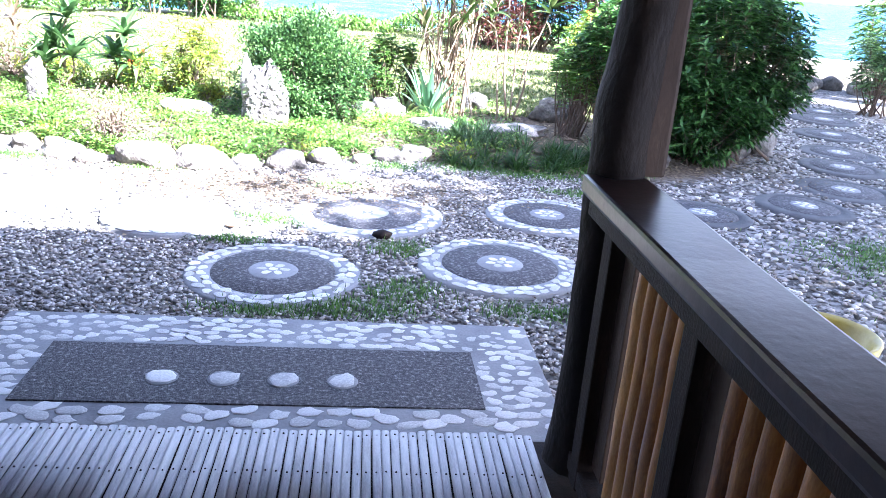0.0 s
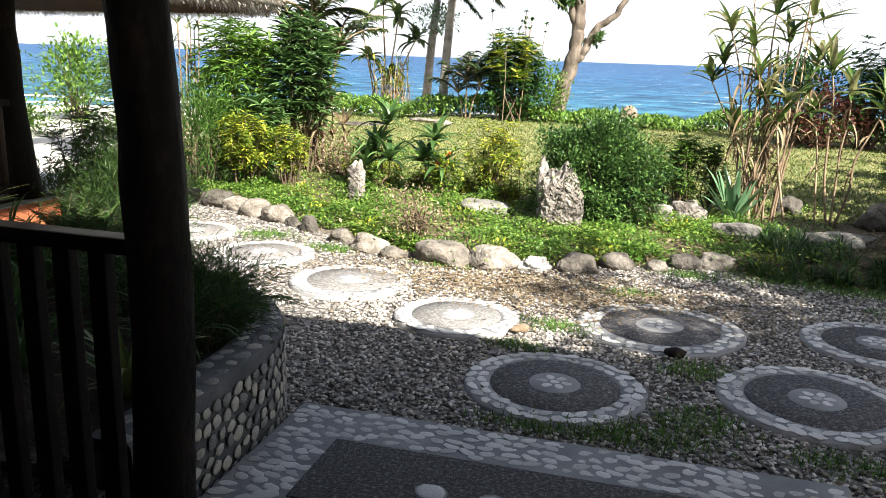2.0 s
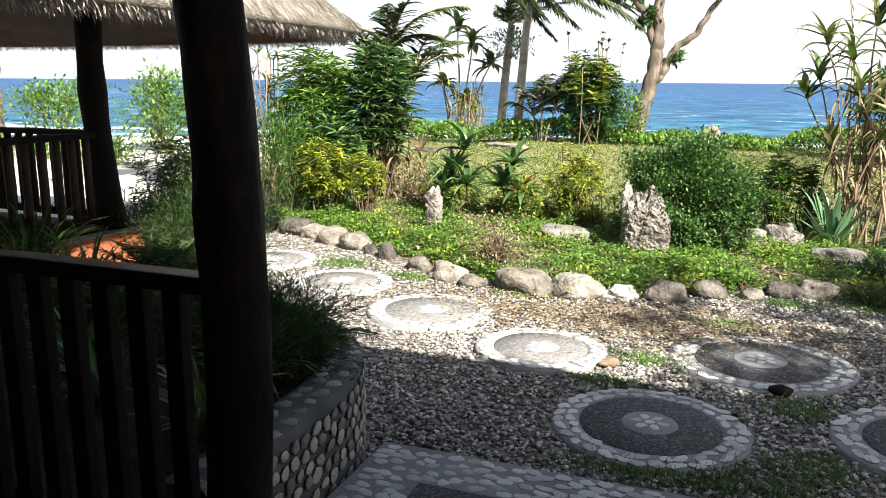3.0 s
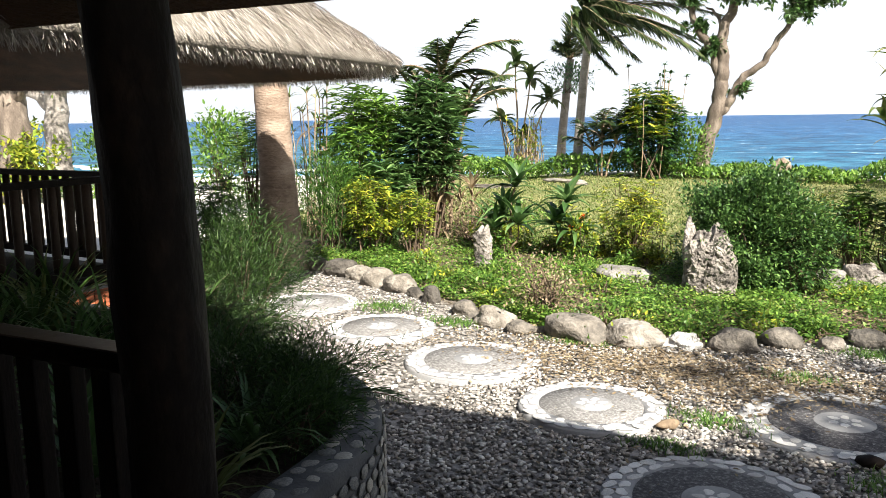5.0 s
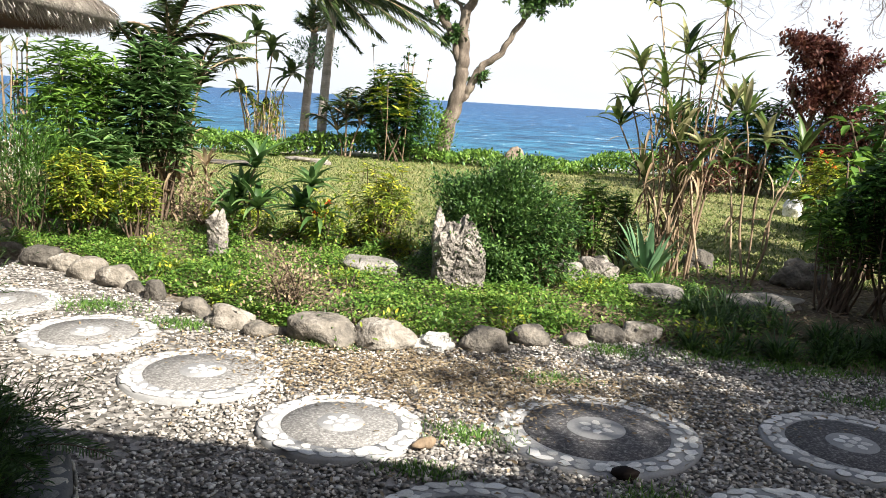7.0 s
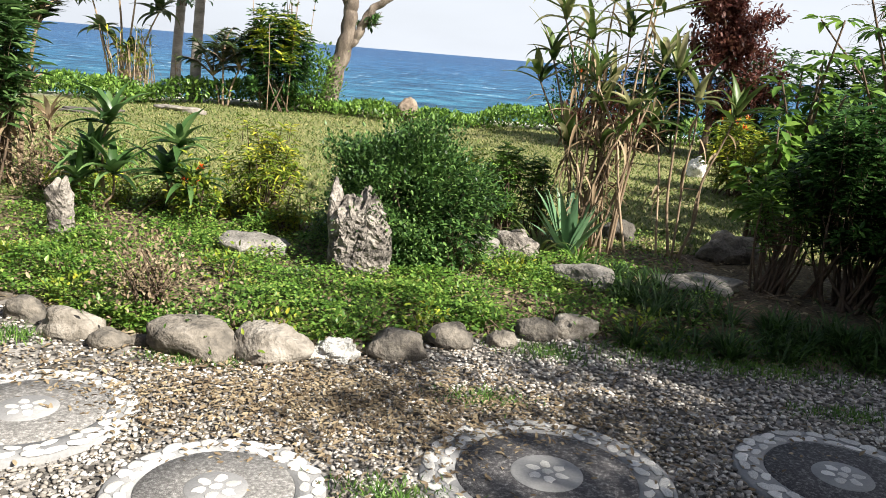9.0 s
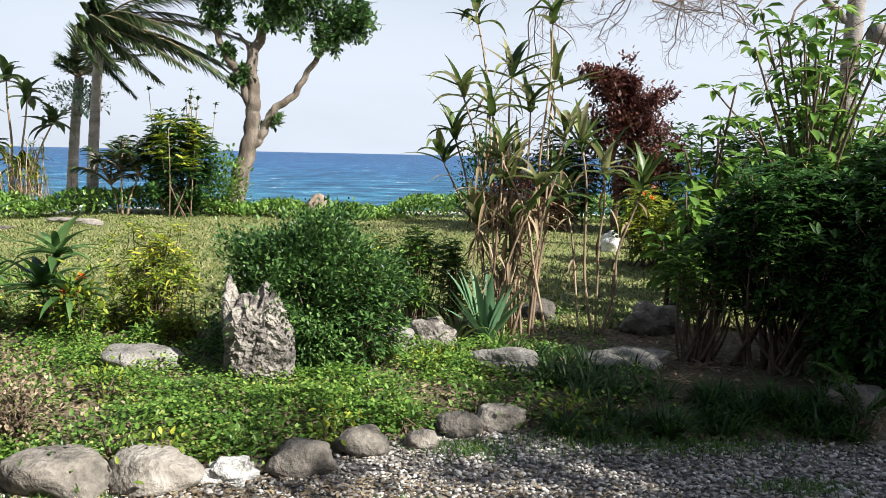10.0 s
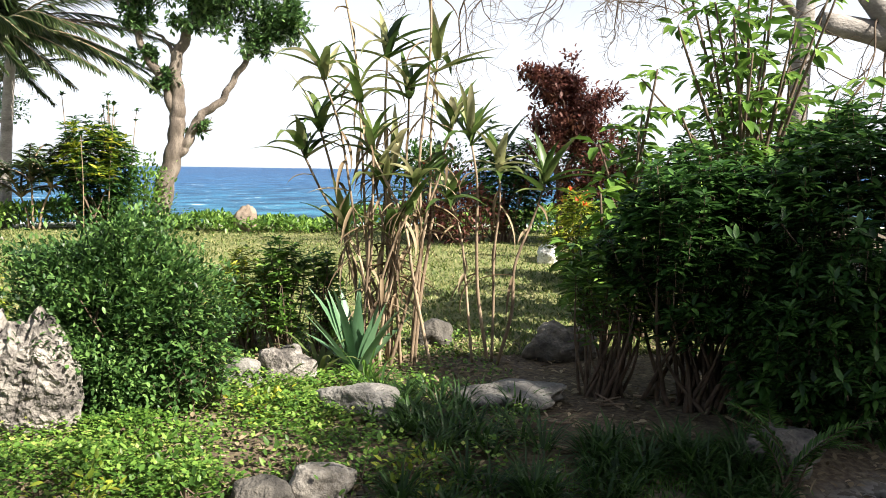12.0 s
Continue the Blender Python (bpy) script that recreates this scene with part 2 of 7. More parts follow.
M_COVER = G("ground_cover_leaf", [(0.05, (0.024, 0.060, 0.011)), (0.45, (0.10, 0.215, 0.030)), (0.75, (0.23, 0.36, 0.065)), (0.95, (0.46, 0.46, 0.14))], 0.5)
M_GRASS = G("lawn_grass", [(0.05, (0.05, 0.085, 0.018)), (0.5, (0.15, 0.20, 0.05)), (0.9, (0.40, 0.36, 0.17))], 0.6)
M_DARKGRASS = G("dark_grass", [(0.05, (0.015, 0.04, 0.010)), (0.5, (0.045, 0.10, 0.022)), (0.9, (0.10, 0.18, 0.045))], 0.45)
M_TUFT = G("gravel_grass", [(0.05, (0.03, 0.075, 0.014)), (0.5, (0.085, 0.19, 0.03)), (0.9, (0.20, 0.33, 0.07))], 0.5)
M_STRAP = G("strap_leaf", [(0.1, (0.02, 0.05, 0.014)), (0.5, (0.065, 0.14, 0.04)), (0.9, (0.20, 0.32, 0.11))], 0.35)
M_VARIEG = G("variegated_strap_leaf", [(0.1, (0.025, 0.05, 0.012)), (0.45, (0.08, 0.14, 0.03)), (0.66, (0.22, 0.24, 0.09)), (0.92, (0.60, 0.53, 0.33))], 0.4)
M_DRYLEAF = G("dry_hanging_leaf", [(0.1, (0.08, 0.05, 0.028)), (0.5, (0.22, 0.155, 0.088)), (0.9, (0.46, 0.36, 0.23))], 0.7)
M_AGAVE = G("blue_green_agave", [(0.1, (0.05, 0.11, 0.06)), (0.5, (0.10, 0.20, 0.10)), (0.9, (0.22, 0.32, 0.18))], 0.4, 0.15)
M_RED = G("copper_red_leaf", [(0.1, (0.045, 0.014, 0.012)), (0.5, (0.11, 0.035, 0.028)), (0.9, (0.20, 0.09, 0.06))], 0.5)
M_FLOWER = G("orange_flower", [(0.1, (0.5, 0.05, 0.01)), (0.6, (0.75, 0.13, 0.02)), (0.9, (0.8, 0.25, 0.05))], 0.5)
M_PALMLEAF = G("palm_leaf", [(0.1, (0.02, 0.04, 0.012)), (0.5, (0.05, 0.085, 0.025)), (0.9, (0.13, 0.15, 0.06))], 0.4, 0.25)
M_FERN = G("fern_leaf", [(0.1, (0.02, 0.06, 0.010)), (0.5, (0.055, 0.14, 0.02)), (0.9, (0.13, 0.25, 0.04))], 0.5)


def ground_material():
    m, n, l, p = nodes_of("ground")
    co = n.new("ShaderNodeTexCoord")
    v = co.outputs["Object"]
    at = n.new("ShaderNodeAttribute")
    at.attribute_name = "cover"
    sep = n.new("ShaderNodeSeparateColor")
    l.new(at.outputs["Color"], sep.inputs["Color"])
    big, fine, vor = noise_node(n, l, 1.1, 5.0, v), noise_node(n, l, 30.0, 6.0, v), n.new("ShaderNodeTexVoronoi")
    vor.inputs["Scale"].default_value = 28.0
    l.new(v, vor.inputs["Vector"])
    r_gravel = ramp(n, [(0.1, (0.06, 0.054, 0.048)), (0.45, (0.15, 0.14, 0.125)), (0.8, (0.32, 0.30, 0.28))])
    vs = n.new("ShaderNodeSeparateColor")
    l.new(vor.outputs["Color"], vs.inputs["Color"])
    l.new(vs.outputs["Red"], r_gravel.inputs["Fac"])
    r_soil = ramp(n, [(0.3, (0.05, 0.034, 0.022)), (0.5, (0.11, 0.08, 0.05)), (0.7, (0.19, 0.15, 0.09))])
    l.new(fine.outputs["Fac"], r_soil.inputs["Fac"])
    r_lawn = ramp(n, [(0.3, (0.08, 0.10, 0.028)), (0.5, (0.16, 0.17, 0.055)), (0.68, (0.31, 0.28, 0.13))])
    mm = n.new("ShaderNodeMath")
    mm.operation = "MULTIPLY_ADD"
    mm.inputs[1].default_value = 0.5
    l.new(fine.outputs["Fac"], mm.inputs[0])
    m5 = n.new("ShaderNodeMath")
    m5.operation = "MULTIPLY"
    m5.inputs[1].default_value = 0.5
    l.new(big.outputs["Fac"], m5.inputs[0])
    l.new(m5.outputs[0], mm.inputs[2])
    l.new(mm.outputs[0], r_lawn.inputs["Fac"])
    r_sand = ramp(n, [(0.3, (0.50, 0.47, 0.42)), (0.7, (0.72, 0.69, 0.63))])
    l.new(fine.outputs["Fac"], r_sand.inputs["Fac"])
    cur = r_gravel.outputs["Color"]
    for ch, r in (("Red", r_soil), ("Green", r_lawn), ("Blue", r_sand)):
        mx = n.new("ShaderNodeMix")
        mx.data_type = "RGBA"
        l.new(sep.outputs[ch], mx.inputs["Factor"])
        l.new(cur, mx.inputs["A"])
        l.new(r.outputs["Color"], mx.inputs["B"])
        cur = mx.outputs["Result"]
    l.new(cur, p.inputs["Base Color"])
    p.inputs["Roughness"].default_value = 0.95
    b = n.new("ShaderNodeBump")
    b.inputs["Strength"].default_value, b.inputs["Distance"].default_value = 0.8, 0.02
    l.new(fine.outputs["Fac"], b.inputs["Height"])
    l.new(b.outputs["Normal"], p.inputs["Normal"])
    return m


def sea_material():
    m, n, l, p = nodes_of("sea_water")
    co = n.new("ShaderNodeTexCoord")
    mp = n.new("ShaderNodeMapping")
    mp.inputs["Scale"].default_value = (0.34, 0.55, 1)
    l.new(co.outputs["Object"], mp.inputs["Vector"])
    a = noise_node(n, l, 1.0, 12.0, mp.outputs["Vector"])
    a.inputs["Roughness"].default_value = 0.62
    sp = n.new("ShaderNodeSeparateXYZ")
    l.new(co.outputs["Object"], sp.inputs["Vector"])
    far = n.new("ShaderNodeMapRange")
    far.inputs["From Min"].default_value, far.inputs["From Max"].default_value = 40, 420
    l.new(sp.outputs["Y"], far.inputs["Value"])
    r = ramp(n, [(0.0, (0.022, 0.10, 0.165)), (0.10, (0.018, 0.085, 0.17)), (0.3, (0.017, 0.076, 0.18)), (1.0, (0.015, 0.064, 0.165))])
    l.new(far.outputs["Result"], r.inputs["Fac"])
    dark = ramp(n, [(0.40, (0.42, 0.48, 0.55)), (0.50, (1.1, 1.1, 1.1)), (0.60, (2.2, 2.0, 1.7))])
    l.new(a.outputs["Fac"], dark.inputs["Fac"])
    mu = n.new("ShaderNodeMix")
    mu.data_type, mu.blend_type = "RGBA", "MULTIPLY"
    mu.inputs["Factor"].default_value = 1.0
    l.new(r.outputs["Color"], mu.inputs["A"])
    l.new(dark.outputs["Color"], mu.inputs["B"])
    cap = ramp(n, [(0.64, (0, 0, 0)), (0.70, (1, 1, 1))])
    l.new(a.outputs["Fac"], cap.inputs["Fac"])
    mw = n.new("ShaderNodeMix")
    mw.data_type = "RGBA"
    mw.inputs["B"].default_value = (0.75, 0.78, 0.8, 1)
    l.new(cap.outputs["Color"], mw.inputs["Factor"])
    l.new(mu.outputs["Result"], mw.inputs["A"])
    l.new(mw.outputs["Result"], p.inputs["Base Color"])
    p.inputs["Roughness"].default_value, p.inputs["Specular IOR Level"].default_value = 0.45, 0.12
    b = n.new("ShaderNodeBump")
    b.inputs["Strength"].default_value, b.inputs["Distance"].default_value = 1.0, 0.5
    l.new(a.outputs["Fac"], b.inputs["Height"])
    l.new(b.outputs["Normal"], p.inputs["Normal"])
    return m


M_GROUND, M_SEA = ground_material(), sea_material()
M_FOAM = surface("surf_foam", [(0.3, (0.6, 0.66, 0.68)), (0.7, (0.85, 0.87, 0.88))], 1, 9, 0.3, 0.8)

# ---- mesh helpers ----
rng = np.random.default_rng(7)


def mesh_np(name, verts, polys, mats, smooth=False, mat_index=None):
    """A mesh from a vertex array and face arrays, each of one corner count."""
    me = bpy.data.meshes.new(name)
    verts = np.asarray(verts, dtype=np.float32)
    polys = [np.asarray(f, dtype=np.int32) for f in polys if len(f)]
    tot = np.concatenate([np.full(len(f), f.shape[1], np.int32) for f in polys])
    loops = np.concatenate([f.ravel() for f in polys])
    me.vertices.add(len(verts))
    me.vertices.foreach_set("co", verts.ravel())
    me.loops.add(len(loops))
    me.loops.foreach_set("vertex_index", loops)
    me.polygons.add(len(tot))
    me.polygons.foreach_set("loop_start", np.concatenate([[0], np.cumsum(tot)[:-1]]).astype(np.int32))
    me.polygons.foreach_set("loop_total", tot)
    if smooth:
        me.polygons.foreach_set("use_smooth", np.ones(len(tot), bool))
    for q in (mats if isinstance(mats, (list, tuple)) else [mats]):
        me.materials.append(q)
    if mat_index is not None:
        me.polygons.foreach_set("material_index", np.asarray(mat_index, np.int32))
    me.update(calc_edges=True)
    return me


class Heap:
    """Collects vertices with triangles and quads for one mesh."""
    def __init__(self):
        self.v, self.t, self.q, self.n = [], [], [], 0

    def add(self, v, tris=None, quads=None):
        v = np.asarray(v, float)
        if tris is not None and len(tris):
            self.t.append(np.asarray(tris) + self.n)
        if quads is not None and len(quads):
            self.q.append(np.asarray(quads) + self.n)
        self.v.append(v)
        self.n += len(v)
        return self

    def mesh(self, name, mat, smooth=False):
        return mesh_np(name, np.concatenate(self.v), [np.concatenate(x) for x in (self.t, self.q) if x], mat, smooth)


def part(name, me, parent, label="", m=None):
    ob = new(name, me)
    if m is not None:
        ob.matrix_basis = m
    ob.parent = parent
    if label:
        ob["label"] = label
    return ob


def thing(name, m, label, category, group="", kind=""):
    ob = new(name)
    ob.matrix_basis = m
    ob.empty_display_size = 0.1
    return tagged(ob, label, category, group, kind)


def bm_mesh(name, bm, mat, smooth=False):
    me = bpy.data.meshes.new(name)
    bm.to_mesh(me)
    bm.free()
    me.materials.append(mat)
    if smooth:
        me.polygons.foreach_set("use_smooth", np.ones(len(me.polygons), bool))
    return me


def box(name, size, at, mat, bevel=0.006, wobble=0.0, cuts=0):
    """A bevelled box of that size, its middle at the place given; wobble bends its faces a little."""
    bm = bmesh.new()
    bmesh.ops.create_cube(bm, size=1.0, matrix=Matrix.Diagonal((*size, 1)))
    if cuts:
        k = max(range(3), key=lambda i: size[i])
        es = [e for e in bm.edges if abs((e.verts[0].co - e.verts[1].co)[k]) > size[k] * 0.9]
        bmesh.ops.subdivide_edges(bm, edges=es, cuts=cuts, use_grid_fill=True)
    if bevel:
        sharp = [e for e in bm.edges if len(e.link_faces) == 2 and e.calc_face_angle() > 0.5]
        bmesh.ops.bevel(bm, geom=sharp, offset=bevel, segments=2, affect="EDGES", profile=0.6)
    for vv in bm.verts:
        if wobble:
            vv.co += Vector([noise.noise(vv.co * 2.3 + Vector((j * 9.1, *at[:2]))) * wobble for j in range(3)])
        vv.co += Vector(at)
    return bm_mesh(name, bm, mat)


def tube_arrays(points, radii, n=8, caps=True):
    pts = np.asarray(points, float)
    radii = np.broadcast_to(np.asarray(radii, float), (len(pts),))
    tan = np.gradient(pts, axis=0)
    tan /= np.linalg.norm(tan, axis=1)[:, None] + 1e-9
    ref = np.array([1.0, 0, 0]) if abs(tan[0][0]) < 0.8 else np.array([0, 1.0, 0])
    vs = []
    for p_, t_, r_ in zip(pts, tan, radii):
        a = np.cross(t_, ref)
        a /= np.linalg.norm(a) + 1e-9
        b = np.cross(t_, a)
        ang = np.linspace(0, 2 * np.pi, n, endpoint=False)
        vs.append(p_ + r_ * (np.cos(ang)[:, None] * a + np.sin(ang)[:, None] * b))
    v = np.concatenate(vs)
    i, j = np.meshgrid(np.arange(len(pts) - 1), np.arange(n), indexing="ij")
    k = (j + 1) % n
    quads = np.stack([i * n + j, i * n + k, (i + 1) * n + k, (i + 1) * n + j], -1).reshape(-1, 4)
    tris = None
    if caps:
        v = np.concatenate([v, pts[:1], pts[-1:]])
        c0, c1 = len(v) - 2, len(v) - 1
        js = np.arange(n)
        o = (len(pts) - 1) * n
        tris = np.concatenate([np.stack([np.full(n, c0), (js + 1) % n, js], -1), np.stack([np.full(n, c1), o + js, o + (js + 1) % n], -1)])
    return v, tris, quads


def tube(name, points, radii, mat, n=8):
    v, t, q = tube_arrays(points, radii, n)
    return Heap().add(v, t, q).mesh(name, mat, True)


def spline(pts, k=6):
    """Points of a smooth curve through the places given."""
    p = np.asarray(pts, float)
    if len(p) < 3:
        return p
    e = np.concatenate([[2 * p[0] - p[1]], p, [2 * p[-1] - p[-2]]])
    out = []
    for a in range(1, len(e) - 2):
        for s in np.arange(k) / k:
            p0, p1, p2, p3 = e[a - 1:a + 3]
            out.append(0.5 * (2 * p1 + (p2 - p0) * s + (2 * p0 - 5 * p1 + 4 * p2 - p3) * s * s + (3 * p1 - p0 - 3 * p2 + p3) * s ** 3))
    out.append(p[-1])
    return np.array(out)


def rock_mesh(name, size, mat, seed, sub=3, rough=0.18, freq=1.4, flat=0.0, smooth=True, fine=0.05):
    """A boulder: a ball pushed in and out by two scales of noise; its foot lies at z = 0."""
    bm = bmesh.new()
    bmesh.ops.create_icosphere(bm, subdivisions=sub, radius=1.0)
    o = Vector((seed * 3.7, seed * 1.9, seed * 5.3))
    for vv in bm.verts:
        c = vv.co.copy()
        f = 1 + rough * noise.noise(c * freq + o) * 1.6 + fine * noise.noise(c * freq * 4 + o)
        vv.co = Vector((c.x * f * size[0] / 2, c.y * f * size[1] / 2, c.z * f * size[2] / 2))
        if flat and vv.co.z > size[2] * (0.5 - flat):
            vv.co.z = size[2] * (0.5 - flat) + (vv.co.z - size[2] * (0.5 - flat)) * 0.25
    for vv in bm.verts:
        vv.co.z += size[2] * 0.32
    return bm_mesh(name, bm, mat, smooth)


def frames_from(dirs, roll=None):
    """Rotations whose y axis lies along each direction, leaf faces up where they can."""
    d = dirs / (np.linalg.norm(dirs, axis=1)[:, None] + 1e-9)
    up = np.tile([0.0, 0, 1.0], (len(d), 1)) + rng.normal(0, 0.25, d.shape)
    x = np.cross(d, up)
    x /= np.linalg.norm(x, axis=1)[:, None] + 1e-9
    z = np.cross(x, d)
    if roll is not None:
        c, s = np.cos(roll)[:, None], np.sin(roll)[:, None]
        x, z = c * x + s * z, c * z - s * x
    return np.stack([x, d, z], -1)


def scatter(heap, tv, tf, pos, rot, scale):
    """Copies of a small template, each turned, scaled and set in place, into one heap."""
    tv, tf = np.asarray(tv, float), np.asarray(tf)
    scale = np.asarray(scale, float)
    if scale.ndim == 1:
        scale = scale[:, None].repeat(3, 1)
    v = np.einsum("nij,nkj->nki", rot, tv[None] * scale[:, None, :]) + pos[:, None, :]
    f = tf[None] + (np.arange(len(pos)) * len(tv))[:, None, None]
    f = f.reshape(-1, tf.shape[1])
    heap.add(v.reshape(-1, 3), *((f, None) if tf.shape[1] == 3 else (None, f)))


LEAF_V = [(0, 0, 0), (-0.24, 0.32, 0.06), (0.24, 0.32, 0.06), (0, 0.4, 0), (-0.19, 0.70, 0.02), (0.19, 0.70, 0.02), (0, 1.0, -0.10)]
LEAF_F = [(0, 3, 1), (0, 2, 3), (1, 3, 4), (3, 2, 5), (3, 6, 4), (3, 5, 6)]
BLADE_V = [(-0.5, 0, 0), (0.5, 0, 0), (0.35, 0.55, 0.0), (-0.35, 0.55, 0.0), (0, 1, -0.18)]
BLADE_F = [(0, 1, 2), (0, 2, 3), (3, 2, 4)]


def unit(n):
    d = rng.normal(size=(n, 3))
    return d / np.linalg.norm(d, axis=1)[:, None]


def strap(heap, base, yaw, length, width, lift, droop, seg=5, fold=0.25):
    """One long leaf: it leaves the base at the angle lift (radians) and bends over by droop."""
    s = np.linspace(0, 1, seg + 1)
    ang = lift - droop * s ** 1.4
    step = length / seg
    out = np.concatenate([[0], np.cumsum(np.cos(ang[:-1]) * step)])
    up = np.concatenate([[0], np.cumsum(np.sin(ang[:-1]) * step)])
    w = width * np.clip(np.sin(np.pi * (0.12 + 0.88 * s) ** 0.75), 0.02, 1) / 2
    dx, dy = math.cos(yaw), math.sin(yaw)
    mid = np.stack([base[0] + out * dx, base[1] + out * dy, base[2] + up], -1)
    side = np.array([-dy, dx, 0.0])
    nz = np.stack([-np.sin(ang) * dx, -np.sin(ang) * dy, np.cos(ang)], -1)
    a = mid + w[:, None] * side + nz * (w * fold)[:, None]
    b = mid - w[:, None] * side + nz * (w * fold)[:, None]
    v = np.stack([a, mid, b], 1).reshape(-1, 3)
    q = []
    for k in range(seg):
        o = k * 3
        q += [(o, o + 1, o + 4, o + 3), (o + 1, o + 2, o + 5, o + 4)]
    heap.add(v, None, q)

# ---- ground ----
BORDER_X = [-40, -12, -9, -7, -5.9, -5.2, -4.6, -3.7, -3.2, -2.5, -1.6, -0.9, -0.3, 0.2, 0.7, 1.7, 2.5, 3.0, 3.7, 4.3, 5.2, 6.6, 7.6, 40]
BORDER_Y = [16, 12.5, 10.2, 9.0, 8.4, 8.25, 8.0, 7.6, 7.4, 7.05, 7.05, 7.3, 7.65, 7.9, 7.6, 7.6, 7.55, 7.75, 8.6, 9.5, 11.2, 14.4, 16.8, 17.0]


def border(x):
    return np.interp(x, BORDER_X, BORDER_Y)


def smooth01(a, b, x):
    t = np.clip((np.asarray(x, float) - a) / (b - a), 0, 1)
    return t * t * (3 - 2 * t)


def height(x, y):
    x, y = np.asarray(x, float), np.asarray(y, float)
    bed = smooth01(0.0, 0.7, y - border(x)) * smooth01(-8.5, -6.5, x)
    h = 0.09 * bed + 0.06 * smooth01(10, 20, y)
    shore = y - 24 + np.clip((-x - 8) * 0.55, 0, 9)
    h = h - 0.10 * np.clip(shore, 0, 30) - 0.02 * np.clip(shore - 30, 0, 200)
    h = h + 0.012 * np.sin(x * 2.1 + y * 1.3) * np.sin(y * 1.7 - x * 0.6)
    return np.maximum(h, -6.0)


def build_ground():
    gx = np.unique(np.round(np.concatenate([np.linspace(-4500, -60, 8), np.linspace(-60, -10, 26), np.linspace(-10, 9, 153), np.linspace(9, 60, 26), np.linspace(60, 4500, 8)]), 3))
    gy = np.unique(np.round(np.concatenate([np.linspace(-4500, -40, 6), np.linspace(-40, 2.5, 18), np.linspace(2.5, 14, 104), np.linspace(14, 60, 70), np.linspace(60, 4500, 8)]), 3))
    xx, yy = np.meshgrid(gx, gy)
    v = np.stack([xx, yy, height(xx, yy)], -1).reshape(-1, 3)
    nx, ny = len(gx), len(gy)
    i, j = np.meshgrid(np.arange(ny - 1), np.arange(nx - 1), indexing="ij")
    q = np.stack([i * nx + j, i * nx + j + 1, (i + 1) * nx + j + 1, (i + 1) * nx + j], -1).reshape(-1, 4)
    me = mesh_np("ground", v, [q], M_GROUND, True)
    x, y = v[:, 0], v[:, 1]
    wob = 0.25 * np.sin(x * 1.7) + 0.2 * np.sin(x * 3.9 + 1) + 0.15 * np.sin(y * 2.3)
    soil = smooth01(-0.05, 0.25, y - border(x)) * (x > -12)
    lawn = smooth01(10.4, 11.6, y + wob) * smooth01(-16, -12.5, x + wob) * (1 - smooth01(7.0, 9, x)) * smooth01(0.5, 1.5, y - border(x))
    far = smooth01(-0.5, 1.0, y - 23.0 + np.clip((-x - 8) * 0.6, 0, 12))
    sand = np.maximum(smooth01(0.2, 1.4, -7.0 - 0.42 * (y - 8.5) - x + 0.4 * wob) * smooth01(6.0, 8.5, y), far)
    col = me.color_attributes.new("cover", "FLOAT_COLOR", "POINT")
    col.data.foreach_set("color", np.stack([soil, lawn, sand, np.ones(len(x))], -1).astype(np.float32).ravel())
    tagged(new("ground", me), "pale gravel yard, planted beds and dry lawn running to a sandy beach", "ground", kind="structure")
    v = np.array([(-4800, 24, -1.45), (4800, 24, -1.45), (4800, 4900, -1.45), (-4800, 4900, -1.45)], float)
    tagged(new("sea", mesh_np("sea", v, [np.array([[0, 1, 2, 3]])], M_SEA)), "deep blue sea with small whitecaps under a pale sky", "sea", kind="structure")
    h = Heap()
    for k, (d, w) in enumerate(((37.0, 2.2), (41.5, 1.3), (47.0, 0.9))):
        xs = np.linspace(-70, -16, 120)
        yc = d - np.clip((-xs - 8) * 0.25, 0, 9) + 0.7 * np.sin(xs * 0.5 + k) + 0.4 * np.sin(xs * 1.3 + 2 * k)
        ww = w * (0.35 + 0.65 * np.abs(np.sin(xs * 0.23 + k * 1.7)))
        a = np.stack([xs, yc - ww / 2, np.full(120, -1.43)], -1)
        b = np.stack([xs, yc, np.full(120, -1.33)], -1)
        c = np.stack([xs, yc + ww / 2, np.full(120, -1.43)], -1)
        i = np.arange(119)
        h.add(np.concatenate([a, b, c]), None, np.concatenate([np.stack([i, i + 1, i + 121, i + 120], -1), np.stack([i + 120, i + 121, i + 241, i + 240], -1)]))
    tagged(new("surf", h.mesh("surf", M_FOAM, True)), "white surf breaking along the beach", "surf", kind="stuff")


build_ground()

# ---- veranda ----
VER = Matrix.Translation((-0.3, 2.5, 0)) @ pose(0, 0, 0, 0, 0, 3.0) @ Matrix.Translation((0.3, -2.5, 0))
FLOOR_Z, FRONT = 0.30, 2.70


